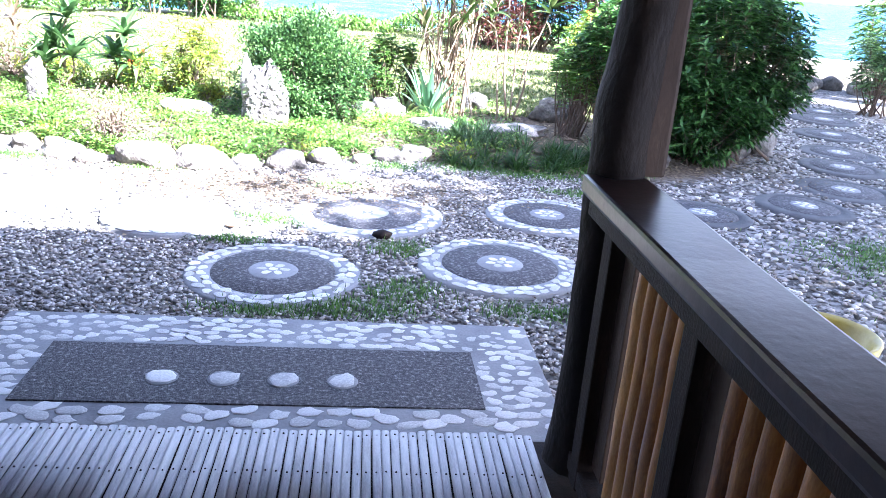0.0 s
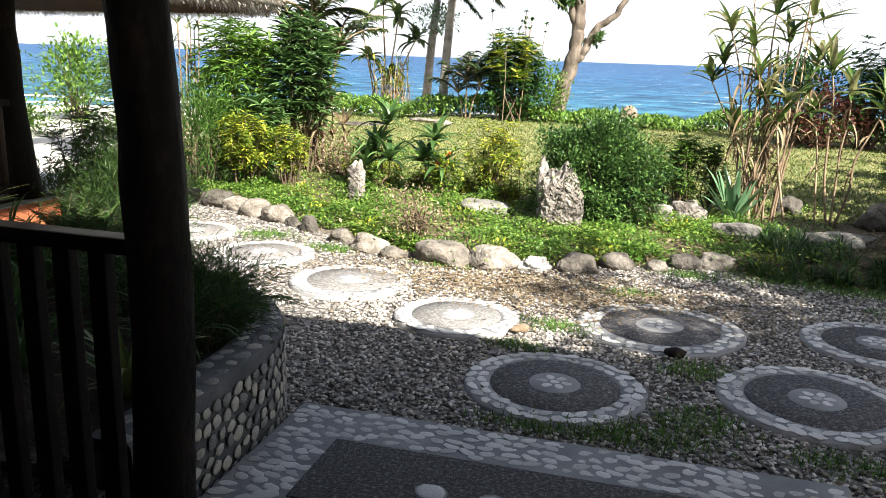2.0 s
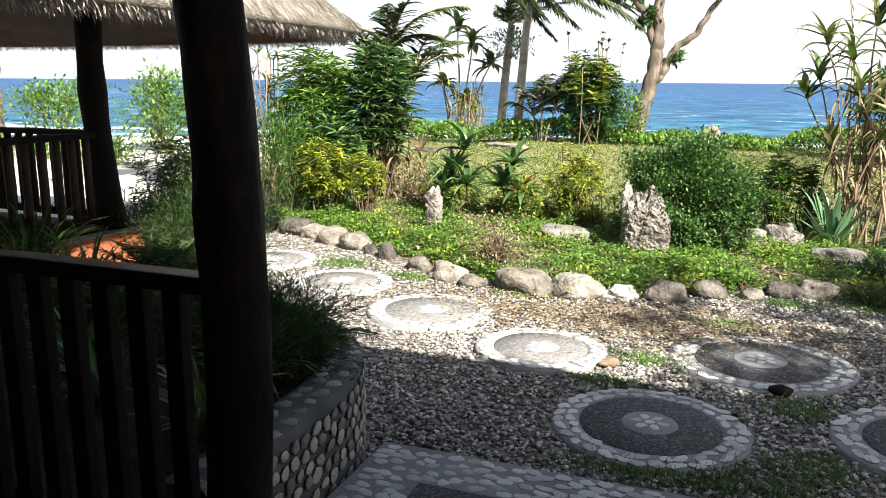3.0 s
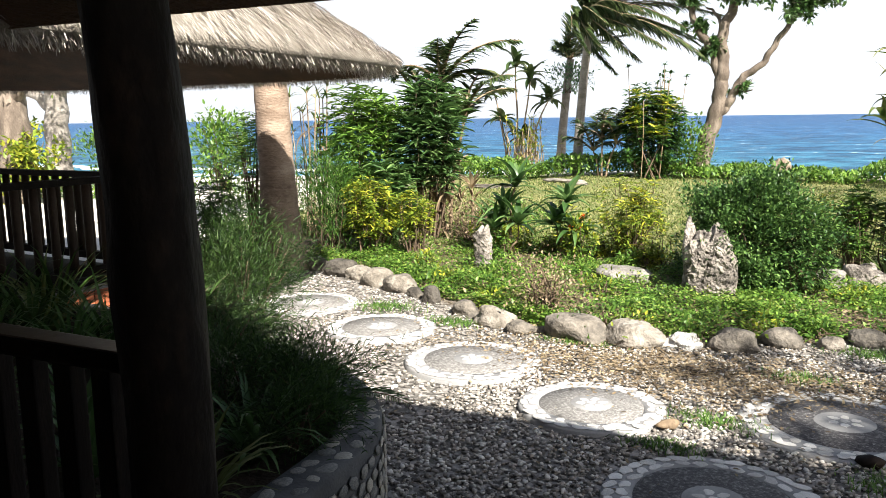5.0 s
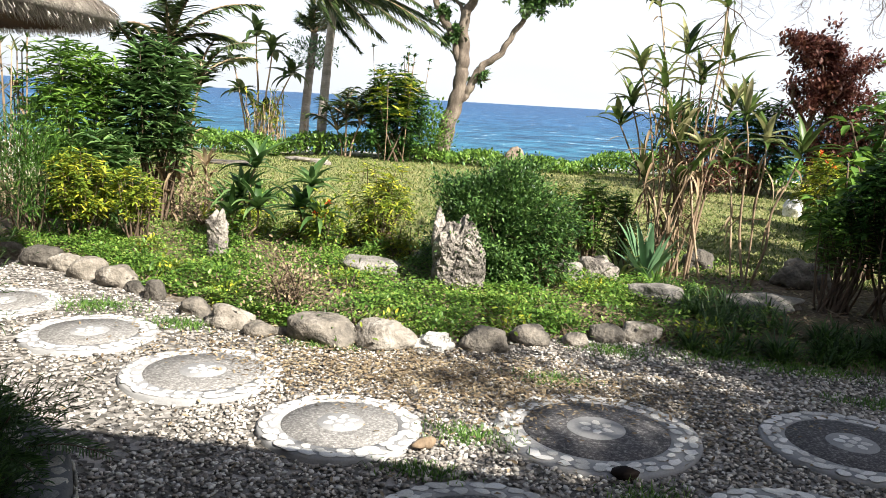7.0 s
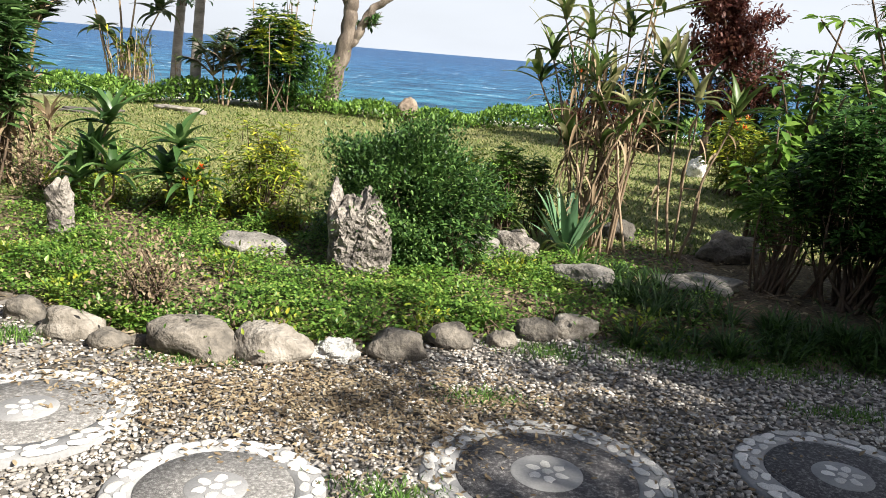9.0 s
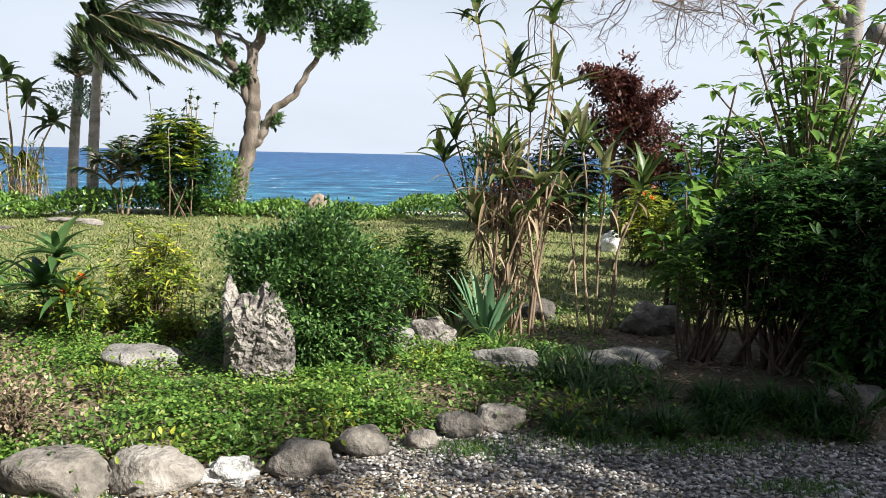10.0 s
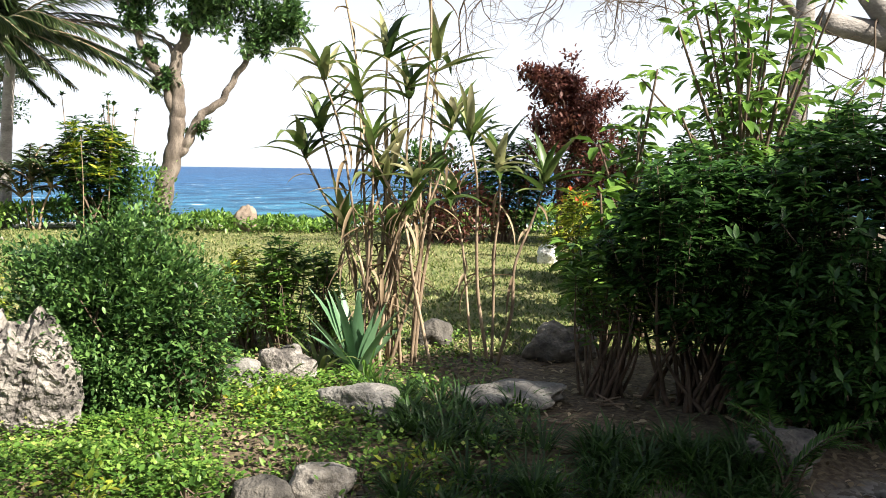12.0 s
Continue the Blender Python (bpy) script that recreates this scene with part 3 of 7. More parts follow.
def log_post(name, x, y, r, top, lean, seed, label, slab):
    """A crooked driftwood log standing on the floor, with knots and a swollen foot."""
    t = thing(name, VER @ pose(x, y, FLOOR_Z), label, "post")
    n, m_ = 20, 44
    h = Heap()
    zs = np.linspace(0, top - FLOOR_Z, m_)
    ang = np.linspace(0, 2 * np.pi, n, endpoint=False)
    vs = []
    for z in zs:
        rad = r * (1 + 0.30 * math.exp(-z / 0.16)) * (1 - 0.03 * z)
        cx, cy = lean[0] * z + 0.025 * math.sin(z * 2.6 + seed), lean[1] * z + 0.02 * math.cos(z * 2.1 + seed)
        for a in ang:
            q = Vector((math.cos(a) * 1.3, math.sin(a) * 1.3, z * 1.6 + seed * 4))
            f = 1 + 0.20 * noise.noise(q) + 0.07 * noise.noise(q * 4) + 0.16 * math.exp(-((z - 1.12) / 0.10) ** 2) * max(0, math.cos(a - 3.3))
            vs.append((cx + math.cos(a) * rad * f, cy + math.sin(a) * rad * f, z))
    i, j = np.meshgrid(np.arange(m_ - 1), np.arange(n), indexing="ij")
    k = (j + 1) % n
    h.add(vs, None, np.stack([i * n + j, i * n + k, (i + 1) * n + k, (i + 1) * n + j], -1).reshape(-1, 4))
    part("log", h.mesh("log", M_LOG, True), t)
    if slab:
        part("backing_plank", box("backing_plank", (0.11, 0.10, top - FLOOR_Z - 0.935), (slab[0] + 0.032, slab[1] - 0.01, 0.935 + (top - FLOOR_Z - 0.935) / 2), M_GREYPLANK, 0.012, 0.012, 6), t, "brown squared timber behind the log")
    return t


log_post("veranda_post", 0.685, 2.53, 0.078, 2.75, (0.045, -0.015), 2.0, "crooked dark driftwood log post beside the railing", (0.055, -0.01))
log_post("veranda_post", -1.215, 2.33, 0.079, 2.75, (-0.012, 0.0), 5.0, "thick dark log post at the veranda edge", None)


def bamboo_floor():
    t = tagged(new("floor", box("floor", (3.6, 4.4, 0.22), (-0.75, FRONT - 2.2 - 0.015, 0.145), M_DARKWOOD, 0.01)), "raised veranda floor of weathered split bamboo slats", "floor", kind="structure")
    t.matrix_basis = VER
    w = 0.0295
    meshes = {}
    nails = Heap()
    nv, nt, nq = tube_arrays([(0, 0, 0), (0, 0, 0.003)], [0.0035, 0.002], 6)
    x = -2.45
    rr = random.Random(4)
    while x < 0.60:
        y = FRONT + rr.uniform(-0.008, 0.008)
        blk = int((x + 3) / 0.33)
        rb = random.Random(blk * 7 + 1)
        for ln in (rb.uniform(0.42, 0.75), rb.uniform(0.7, 1.1), 1.25):
            ln = round(ln, 2)
            key = (ln,)
            if key not in meshes:
                s = np.array([-0.5, -0.42, -0.2, 0.2, 0.42, 0.5]) * (w - 0.0014)
                zz = np.array([0.003, 0.0095, 0.0115, 0.0115, 0.0095, 0.003])
                vs = np.concatenate([np.stack([s, np.full(6, yy), zz], -1) for yy in (0, -ln / 2, -ln)])
                qs = [(k * 6 + c, k * 6 + c + 1, k * 6 + 7 + c, k * 6 + 6 + c) for k in (0, 1) for c in range(5)] + [(0, 5, 4, 1), (1, 4, 3, 2), (12, 13, 16, 17), (13, 14, 15, 16)]
                meshes[key] = Heap().add(vs, None, qs).mesh("slat", M_BAMBOO)
            part("slat", meshes[key], t, m=pose(x + rr.uniform(-0.0015, 0.0015), y, 0.256 + rr.uniform(0, 0.006), rr.uniform(-0.2, 0.2), rr.uniform(-3, 3), rr.uniform(-0.35, 0.35)))
            for yy in (0.03, 0.235, 0.45, 0.7):
                if yy < ln:
                    nails.add(nv + np.array([x + rr.uniform(-0.003, 0.003), y - yy + rr.uniform(-0.004, 0.004), 0.2715]), nt, nq)
            y -= ln + rr.uniform(0.002, 0.006)
            if y < 0.3:
                break
        x += w + rr.uniform(-0.001, 0.0015)
    part("nails", nails.mesh("nails", M_DARKWOOD), t, "rows of dark nail heads")["kind"] = "stuff"


bamboo_floor()
RAIL_Z = 1.235


def railing_side():
    """The railing beside the way out: a broad lacquered board on posts, filled with bamboo half poles."""
    t = thing("railing", VER @ pose(0.70, 0, 0), "dark wooden railing with glossy top board and brown bamboo infill", "railing")
    part("top_board", box("top_board", (0.180, 3.3, 0.05), (-0.006, 0.83, RAIL_Z - 0.025), M_LACQUER, 0.010, 0.006, 14), t, "glossy dark lacquered top board")
    part("face_board", box("face_board", (0.03, 3.24, 0.05), (-0.060, 0.83, RAIL_Z - 0.08), M_DARKWOOD, 0.005, 0.004, 8), t)
    part("bottom_rail", box("bottom_rail", (0.07, 3.2, 0.06), (0, 0.83, FLOOR_Z + 0.06), M_DARKWOOD, 0.006), t)
    for y in (2.36, 1.78, 1.2, 0.55):
        part("post", box("post", (0.075, 0.075, RAIL_Z - 0.10 - FLOOR_Z), (0, y, (RAIL_Z - 0.10 + FLOOR_Z) / 2 + 0.02), M_DARKWOOD, 0.006, 0.004, 5), t)
        part("plank", box("plank", (0.02, 0.085, RAIL_Z - 0.22 - FLOOR_Z), (0.012, y - 0.085, (RAIL_Z + FLOOR_Z) / 2), M_GREYPLANK, 0.004), t, "grey-brown plank beside the post")
    pole = tube("pole", [(0, 0, z) for z in np.linspace(FLOOR_Z + 0.09, RAIL_Z - 0.055, 9)], [0.030, 0.0285, 0.0285, 0.031, 0.0285, 0.0285, 0.031, 0.0285, 0.029], M_POLE, 12)
    y = 2.215
    while y > -0.6:
        if min(abs(y - q) for q in (2.36, 1.78, 1.2, 0.55, 2.275, 1.695, 1.115, 0.465)) > 0.07:
            part("pole", pole, t, m=pose(0.012, y, 0, 0, 0, y * 500))
        y -= 0.066


def railing_front():
    """The dark railing along the front, seen against the light."""
    t = thing("railing", VER @ pose(0, 2.40, 0.02), "dark wooden railing with square balusters along the veranda front", "railing")
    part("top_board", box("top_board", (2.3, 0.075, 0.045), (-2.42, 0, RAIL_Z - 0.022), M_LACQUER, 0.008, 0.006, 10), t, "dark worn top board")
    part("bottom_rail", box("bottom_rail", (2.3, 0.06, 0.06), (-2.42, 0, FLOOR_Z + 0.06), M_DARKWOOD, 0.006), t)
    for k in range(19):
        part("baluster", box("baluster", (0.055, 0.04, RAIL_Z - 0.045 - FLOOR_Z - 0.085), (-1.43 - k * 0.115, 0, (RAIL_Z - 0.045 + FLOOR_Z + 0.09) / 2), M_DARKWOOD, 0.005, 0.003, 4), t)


railing_side()
railing_front()


def thatch_slab(heap, p00, p10, p01, p11, n, length=0.4, thick=0.012, seed=1):
    """Straw over a sloping quad: p00-p10 the eave, p01-p11 the ridge."""
    r = np.random.default_rng(seed)
    a, b = r.random(n), r.random(n) ** 1.15
    P = lambda a_, b_: ((1 - a_) * (1 - b_))[:, None] * p00 + (a_ * (1 - b_))[:, None] * p10 + ((1 - a_) * b_)[:, None] * p01 + (a_ * b_)[:, None] * p11
    pos = P(a, b)
    dwn = P(a, np.clip(b - 0.12, -0.4, 1)) - pos
    nrm = np.cross(p10 - p00, p01 - p00)
    nrm = nrm / np.linalg.norm(nrm)
    dwn = dwn / (np.linalg.norm(dwn, axis=1)[:, None] + 1e-9) + r.normal(0, 0.10, pos.shape) - 0.05 * nrm
    pos = pos + nrm * r.uniform(0.0, 0.05, n)[:, None]
    scatter(heap, [(-0.5, 0, 0), (0.5, 0, 0), (0.25, 1, 0), (-0.25, 1, 0)], [(0, 1, 2, 3)], pos, frames_from(dwn), np.stack([r.uniform(0.6, 1.4, n) * thick, r.uniform(0.5, 1.2, n) * length, np.ones(n)], -1))


def veranda_shell():
    """Roof, unseen walls and beams that close the veranda round the walker."""
    ey, ez, ry_, rz_ = 3.62, 2.26, 0.0, 4.3
    h = Heap()
    # x1 is stretched out of view to keep the sun off the floor
    x0, x1 = -5.0, 4.6
    pr = [(x0, ey, ez), (x1, ey, ez), (x1, ry_, rz_), (x0, ry_, rz_), (x0, -3.6, ez), (x1, -3.6, ez)]
    lo = [(a, b, c - 0.16) for a, b, c in pr]
    h.add(pr + lo, None, [(0, 1, 2, 3), (3, 2, 5, 4), (6, 9, 8, 7), (9, 10, 11, 8), (0, 6, 7, 1), (4, 5, 11, 10), (0, 3, 9, 6), (3, 4, 10, 9), (1, 7, 8, 2), (2, 8, 11, 5)])
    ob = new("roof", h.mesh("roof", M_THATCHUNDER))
    ob.matrix_basis = VER
    tagged(ob, "thatched veranda roof seen only by its shade", "roof", kind="structure")
    s = Heap()
    a = np.array
    thatch_slab(s, a([x0, ey + 0.06, ez + 0.02]), a([x1, ey + 0.06, ez + 0.02]), a([x0, ry_, rz_ + 0.02]), a([x1, ry_, rz_ + 0.02]), 5000, 0.14, 0.02, 3)
    part("straw", s.mesh("straw", M_THATCH), ob)["kind"] = "stuff"
    for y in (2.45, -2.2):
        b = new("roof_beam", box("roof_beam", (7.8, 0.14, 0.16), (-1.7, y, 2.72), M_DARKWOOD, 0.01))
        b.matrix_basis = VER
        tagged(b, "dark timber beam under the veranda roof", "beam", kind="structure")
    # the last wall is added unseen to keep light off posts and railing
    for nm, sz, at in (("wall_back", (6.4, 0.14, 2.8), (-1.6, -1.75, 1.4)), ("wall_side", (0.14, 3.6, 2.6), (-4.0, 0.1, 1.3)), ("wall_light_block", (0.12, 2.1, 2.9), (1.02, -0.62, 1.45))):
        w = new(nm, box(nm, sz, at, M_DARKWOOD, 0.0))
        w.matrix_basis = VER
        tagged(w, "plain dark wall, unseen, added to close the veranda against light", "wall", kind="structure")


veranda_shell()

# ---- mosaics ----
PEB = []
for k in range(5):
    PEB.append(rock_mesh("pebble", (1.0, 1.0, 0.5), M_WHITEPEB, 10 + k, 2, 0.30, 1.3, 0.22))


def pebble(parent, x, y, z, a, b, yaw, r):
    s = r.choice(PEB)
    return part("pebble", s, parent, m=Matrix.Translation((x, y, z)) @ pose(0, 0, 0, 0, 0, yaw) @ Matrix.Diagonal((a, b, min(a, b) * 0.26, 1)))


def mosaic_step():
    t = thing("mosaic_step", pose(-0.42, 3.42, 0, 0, 0, 3.4), "grey mortar doorstep edged with white pebbles round a dark aggregate panel", "step")
    part("slab", box("slab", (2.42, 1.02, 0.095), (0, 0, 0.0475), M_MORTAR, 0.012, 0.006, 10), t)
    part("panel", box("panel", (1.81, 0.49, 0.01), (0, -0.045, 0.0965), M_AGG, 0.003), t, "dark aggregate panel")
    r = random.Random(3)
    pts = []
    for _ in range(9000):
        x, y = r.uniform(-1.17, 1.17), r.uniform(-0.47, 0.47)
        if abs(x) < 0.935 and -0.32 < y < 0.235:
            continue
        if y < -0.30 and (y < -0.42):
            continue
        d = 0.052 if y > -0.3 else 0.072
        if all((x - a) ** 2 * 0.75 + (y - b) ** 2 * 1.5 > d * d for a, b in pts):
            pts.append((x, y))
    for x, y in pts:
        big = 1.35 if y < -0.3 else 1.0
        pebble(t, x, y, 0.0935, r.uniform(0.062, 0.085) * big, r.uniform(0.038, 0.052) * big, r.uniform(-25, 25), r)
    for k in range(4):
        part("plaque", tube("plaque", [(0, 0, 0), (0, 0, 0.004)], [0.066, 0.062], M_MORTAR, 20), t, "round mortar spot", pose(-0.385 + 0.24 * k, -0.10, 0.1005))
        pebble(t, -0.385 + 0.24 * k, -0.10, 0.100, 0.118, 0.105, 20 * k, r)


def disc_meshes(R, seed, mat, rim):
    r = random.Random(seed)
    def lathe(name, prof, mat):
        n = 48
        ang = np.linspace(0, 2 * np.pi, n, endpoint=False)
        v = np.concatenate([np.stack([np.cos(ang) * a * (1 + 0.012 * np.sin(3 * ang + seed)), np.sin(ang) * a * (1 + 0.012 * np.cos(2 * ang + seed)), np.full(n, z)], -1) for a, z in prof])
        i, j = np.meshgrid(np.arange(len(prof) - 1), np.arange(n), indexing="ij")
        kk = (j + 1) % n
        return Heap().add(v, None, np.stack([i * n + j, i * n + kk, (i + 1) * n + kk, (i + 1) * n + j], -1).reshape(-1, 4)).mesh(name, mat, True)
    slab = lathe("slab", [(R, -0.05), (R, 0.022), (R - 0.012, 0.032), (R * 0.72, 0.036), (R * 0.715, 0.030), (0.001, 0.030)], rim)
    agg = lathe("aggregate", [(R * 0.712, 0.028), (R * 0.70, 0.0385), (R * 0.30, 0.041), (0.002, 0.041)], mat)
    hub = lathe("hub", [(R * 0.285, 0.040), (R * 0.27, 0.0465), (0.002, 0.0475)], M_MORTAR)
    return slab, agg, hub


DISCS = [(-0.60, 4.75, 0.50), (0.75, 5.04, 0.51), (-0.13, 6.01, 0.56), (1.23, 6.21, 0.47), (-1.45, 5.62, 0.43), (-2.49, 6.14, 0.49), (-3.55, 6.58, 0.45), (-4.65, 7.06, 0.46),
         (2.58, 6.60, 0.40), (3.64, 7.03, 0.42), (4.42, 7.79, 0.48), (4.94, 8.85, 0.46), (5.37, 9.76, 0.46), (5.90, 11.0, 0.48), (6.45, 12.3, 0.5), (6.86, 13.2, 0.5)]


def stepping_stones():
    dark, pale, plain = disc_meshes(0.5, 1, M_AGG, M_MORTAR), disc_meshes(0.5, 2, M_AGGPALE, M_MORTAR), disc_meshes(0.5, 3, M_AGG, M_DARKMORTAR)
    for k, (x, y, R) in enumerate(DISCS):
        r, worn = random.Random(50 + k), 4 <= k <= 7
        t = thing("stepping_stone", pose(x, y, float(height(x, y)) - 0.012, r.uniform(-0.8, 0.8), r.uniform(-0.8, 0.8), r.uniform(0, 360)), "round worn pale grey paving disc ringed with white pebbles in gravel" if worn else "round dark aggregate paving disc ringed with white pebbles in gravel", "stepping stone", "stepping stones across the gravel")
        s = Matrix.Diagonal((R / 0.5, R / 0.5, 1, 1))
        for nm, me in zip(("slab", "aggregate", "hub"), pale if worn else plain if k > 7 else dark):
            part(nm, me, t, m=s)
        if k < 8:
            for n, lo, hi, big in ((int(30 * R / 0.5), 0.77, 0.81, 0.85), (int(33 * R / 0.5), 0.89, 0.93, 1.0)):
                for a in range(n):
                    th = 2 * math.pi * (a + r.uniform(-0.2, 0.2)) / n
                    q = R * r.uniform(lo, hi)
                    pebble(t, q * math.cos(th), q * math.sin(th), 0.0345, r.uniform(0.066, 0.105) * big, r.uniform(0.046, 0.068) * big, math.degrees(th) + 90 + r.uniform(-35, 35), r)
        for a in range(6):
            th = a * math.pi / 3 + 0.2
            pebble(t, 0.065 * math.cos(th), 0.065 * math.sin(th), 0.0455, 0.06, 0.045, math.degrees(th), r)
        pebble(t, 0, 0, 0.0465, 0.05, 0.045, 0, r)


mosaic_step()
stepping_stones()

# ---- planter ----
PLANTER = spline([(-1.60, 2.62), (-1.64, 3.2), (-1.72, 3.75), (-1.98, 4.18), (-2.45, 4.48), (-3.1, 4.66), (-3.9, 4.78), (-4.75, 4.85)], 8)
PL_TOP = 0.47


def planter():
    t = thing("planter", pose(0, 0, 0), "curved raised planter wall faced with rounded river cobbles", "planter")
    p = PLANTER
    tan = np.gradient(p, axis=0)
    tan /= np.linalg.norm(tan, axis=1)[:, None]
    nor = np.stack([tan[:, 1], -tan[:, 0]], -1)
    th = 0.20
    prof = [(0.0, -0.05), (-0.01, 0.1), (-0.012, PL_TOP - 0.02), (-0.025, PL_TOP), (-th + 0.015, PL_TOP), (-th, PL_TOP - 0.02), (-th, -0.05)]
    v = np.concatenate([np.concatenate([p + nor * (a - 0.0), np.full((len(p), 1), z)], 1) for a, z in prof])
    m_ = len(p)
    i, j = np.meshgrid(np.arange(len(prof) - 1), np.arange(m_ - 1), indexing="ij")
    q = np.stack([i * m_ + j, i * m_ + j + 1, (i + 1) * m_ + j + 1, (i + 1) * m_ + j], -1).reshape(-1, 4)
    part("wall", Heap().add(v, None, q).mesh("wall", M_DARKMORTAR, True), t)
    r = random.Random(8)
    seg = np.concatenate([[0], np.cumsum(np.linalg.norm(np.diff(p, axis=0), axis=1))])
    cob = [rock_mesh("cobble", (1, 1, 0.6), M_COBBLE, 30 + k, 2, 0.28, 1.3, 0.12) for k in range(4)]
    def put(s, off, z, a, b, normal_up, name):
        x, y = np.interp(s, seg, p[:, 0]), np.interp(s, seg, p[:, 1])
        nx, ny = np.interp(s, seg, nor[:, 0]), np.interp(s, seg, nor[:, 1])
        yaw = math.degrees(math.atan2(ny, nx))
        base = Matrix.Translation((x + nx * off, y + ny * off, z)) @ pose(0, 0, 0, 0, 0, yaw)
        if not normal_up:
            base = base @ pose(0, 0, 0, 0, 90, 0)
        part(name, r.choice(cob), t, m=base @ pose(0, 0, 0, 0, 0, r.uniform(-30, 30)) @ Matrix.Diagonal((a, b, min(a, b) * 0.5, 1)))
    end = 2.6
    rows = 6
    for k in range(rows):
        s, z = 0.02 + (k % 2) * 0.03, 0.05 + k * 0.068
        while s < end:
            a, b = r.uniform(0.055, 0.085), r.uniform(0.045, 0.07)
            put(s, -0.008, z + r.uniform(-0.012, 0.012), b * 0.95, a, False, "cobble")
            s += a + r.uniform(0.006, 0.02)
    for k in range(2):
        s = 0.03 + 0.04 * k
        while s < end + 0.5:
            a = r.uniform(0.055, 0.09)
            put(s, -0.055 - 0.085 * k + r.uniform(-0.01, 0.01), PL_TOP - 0.010, r.uniform(0.055, 0.078), a * 1.15, True, "cobble")
            s += a * 1.15 + r.uniform(0.008, 0.03)
    # soil inside
    inner = p + nor * (-th + 0.01)
    back = np.stack([np.interp(np.linspace(0, 1, m_), [0, 0.25, 1], [-1.9, -3.2, -4.75]), np.interp(np.linspace(0, 1, m_), [0, 0.25, 1], [2.45, 2.45, 2.6])], -1)
    vs = np.concatenate([np.concatenate([inner, np.full((m_, 1), 0.40)], 1), np.concatenate([back, np.full((m_, 1), 0.42)], 1)])
    i = np.arange(m_ - 1)
    part("soil", Heap().add(vs, None, np.stack([i, i + m_, i + m_ + 1, i + 1], -1)).mesh("soil", M_SOIL), t, "dark moist planter soil")


planter()

# ---- hut next door ----
HX, HY, HZ = -5.0, 5.5, 0.55


def hut():
    t = thing("thatched_hut", pose(0, 0, 0), "open timber hut with a thatched roof on a terracotta-tiled plinth", "hut")
    part("plinth", box("plinth", (2.5, 4.2, HZ), (HX - 1.10, HY - 1.95, HZ / 2), M_MORTAR, 0.01), t)
    # dark sheet added over the plinth top in place of the hut's inner shade
    part("shade_sheet", box("shade_sheet", (2.3, 4.0, 0.02), (HX - 1.10, HY - 1.95, HZ + 0.014), M_DARKWOOD, 0.004), t, "dark sheet over the plinth standing for the shade inside the hut")
    tile = box("tile", (0.012, 0.245, 0.24), (0, 0, 0), M_TERRA, 0.004)
    for k in range(16):
        for row in range(2):
            part("tile", tile, t, m=pose(HX + 0.158, HY + 0.02 - 0.25 * k, 0.42 - 0.245 * row))
    for k in range(9):
        for row in range(2):
            part("tile", tile, t, m=pose(HX + 0.0 - 0.25 * k, HY + 0.158, 0.42 - 0.245 * row, 0, 0, 90))
    for x, y in ((HX - 0.05, HY - 0.02), (HX - 0.05, HY - 3.6), (HX - 2.08, HY - 0.02), (HX - 2.08, HY - 3.6)):
        zs = np.linspace(HZ, 2.5, 10)
        pts = [(x + 0.03 * math.sin(z * 2.2 + x), y + 0.025 * math.cos(z * 1.9 + y), z) for z in zs]
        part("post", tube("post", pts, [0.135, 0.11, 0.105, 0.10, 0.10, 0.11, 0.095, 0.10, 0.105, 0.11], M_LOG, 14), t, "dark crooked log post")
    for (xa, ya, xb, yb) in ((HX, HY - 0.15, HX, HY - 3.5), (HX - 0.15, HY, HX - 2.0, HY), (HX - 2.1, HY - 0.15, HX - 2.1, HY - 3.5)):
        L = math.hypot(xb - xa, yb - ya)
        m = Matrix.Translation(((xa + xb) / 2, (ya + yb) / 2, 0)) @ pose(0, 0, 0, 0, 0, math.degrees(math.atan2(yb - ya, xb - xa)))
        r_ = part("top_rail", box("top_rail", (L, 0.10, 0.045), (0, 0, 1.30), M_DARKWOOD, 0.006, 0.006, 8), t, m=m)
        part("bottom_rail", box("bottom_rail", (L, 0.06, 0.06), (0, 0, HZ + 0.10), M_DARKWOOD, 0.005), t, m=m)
        n = int(L / 0.13)
        bal = tube("baluster", [(0, 0, z) for z in np.linspace(HZ + 0.12, 1.28, 5)], [0.029, 0.031, 0.029, 0.031, 0.029], M_GREYPLANK, 8)
        for k in range(n):
            part("baluster", bal, t, m=m @ pose(-L / 2 + (k + 0.5) * L / n, 0, 0))
    # hipped roof with rounded corners: rings from the eave to the top
    cx, cy = -6.3, 3.75
    def ring(s, z, n=72):
        a = np.linspace(0, 2 * np.pi, n, endpoint=False)
        ex = 5.0
        c, q = np.cos(a), np.sin(a)
        rr = (np.abs(c) ** ex + np.abs(q) ** ex) ** (-1 / ex)
        return np.stack([cx + 3.0 * s * rr * c, cy + 3.95 * s * rr * q, np.full(n, z)], -1)
    n = 72
    prof = [(0.94, 2.07), (1.0, 2.11), (1.0, 2.17), (0.94, 2.30), (0.72, 2.85), (0.42, 3.6), (0.12, 4.35), (0.02, 4.5)]
    inn = [(0.94, 2.07), (0.70, 2.52), (0.42, 3.3), (0.02, 4.2)]
    def skin(pf):
        v = np.concatenate([ring(s, z) for s, z in pf])
        i, j = np.meshgrid(np.arange(len(pf) - 1), np.arange(n), indexing="ij")
        k = (j + 1) % n
        return v, np.stack([i * n + j, i * n + k, (i + 1) * n + k, (i + 1) * n + j], -1).reshape(-1, 4)
    v, q = skin(prof)
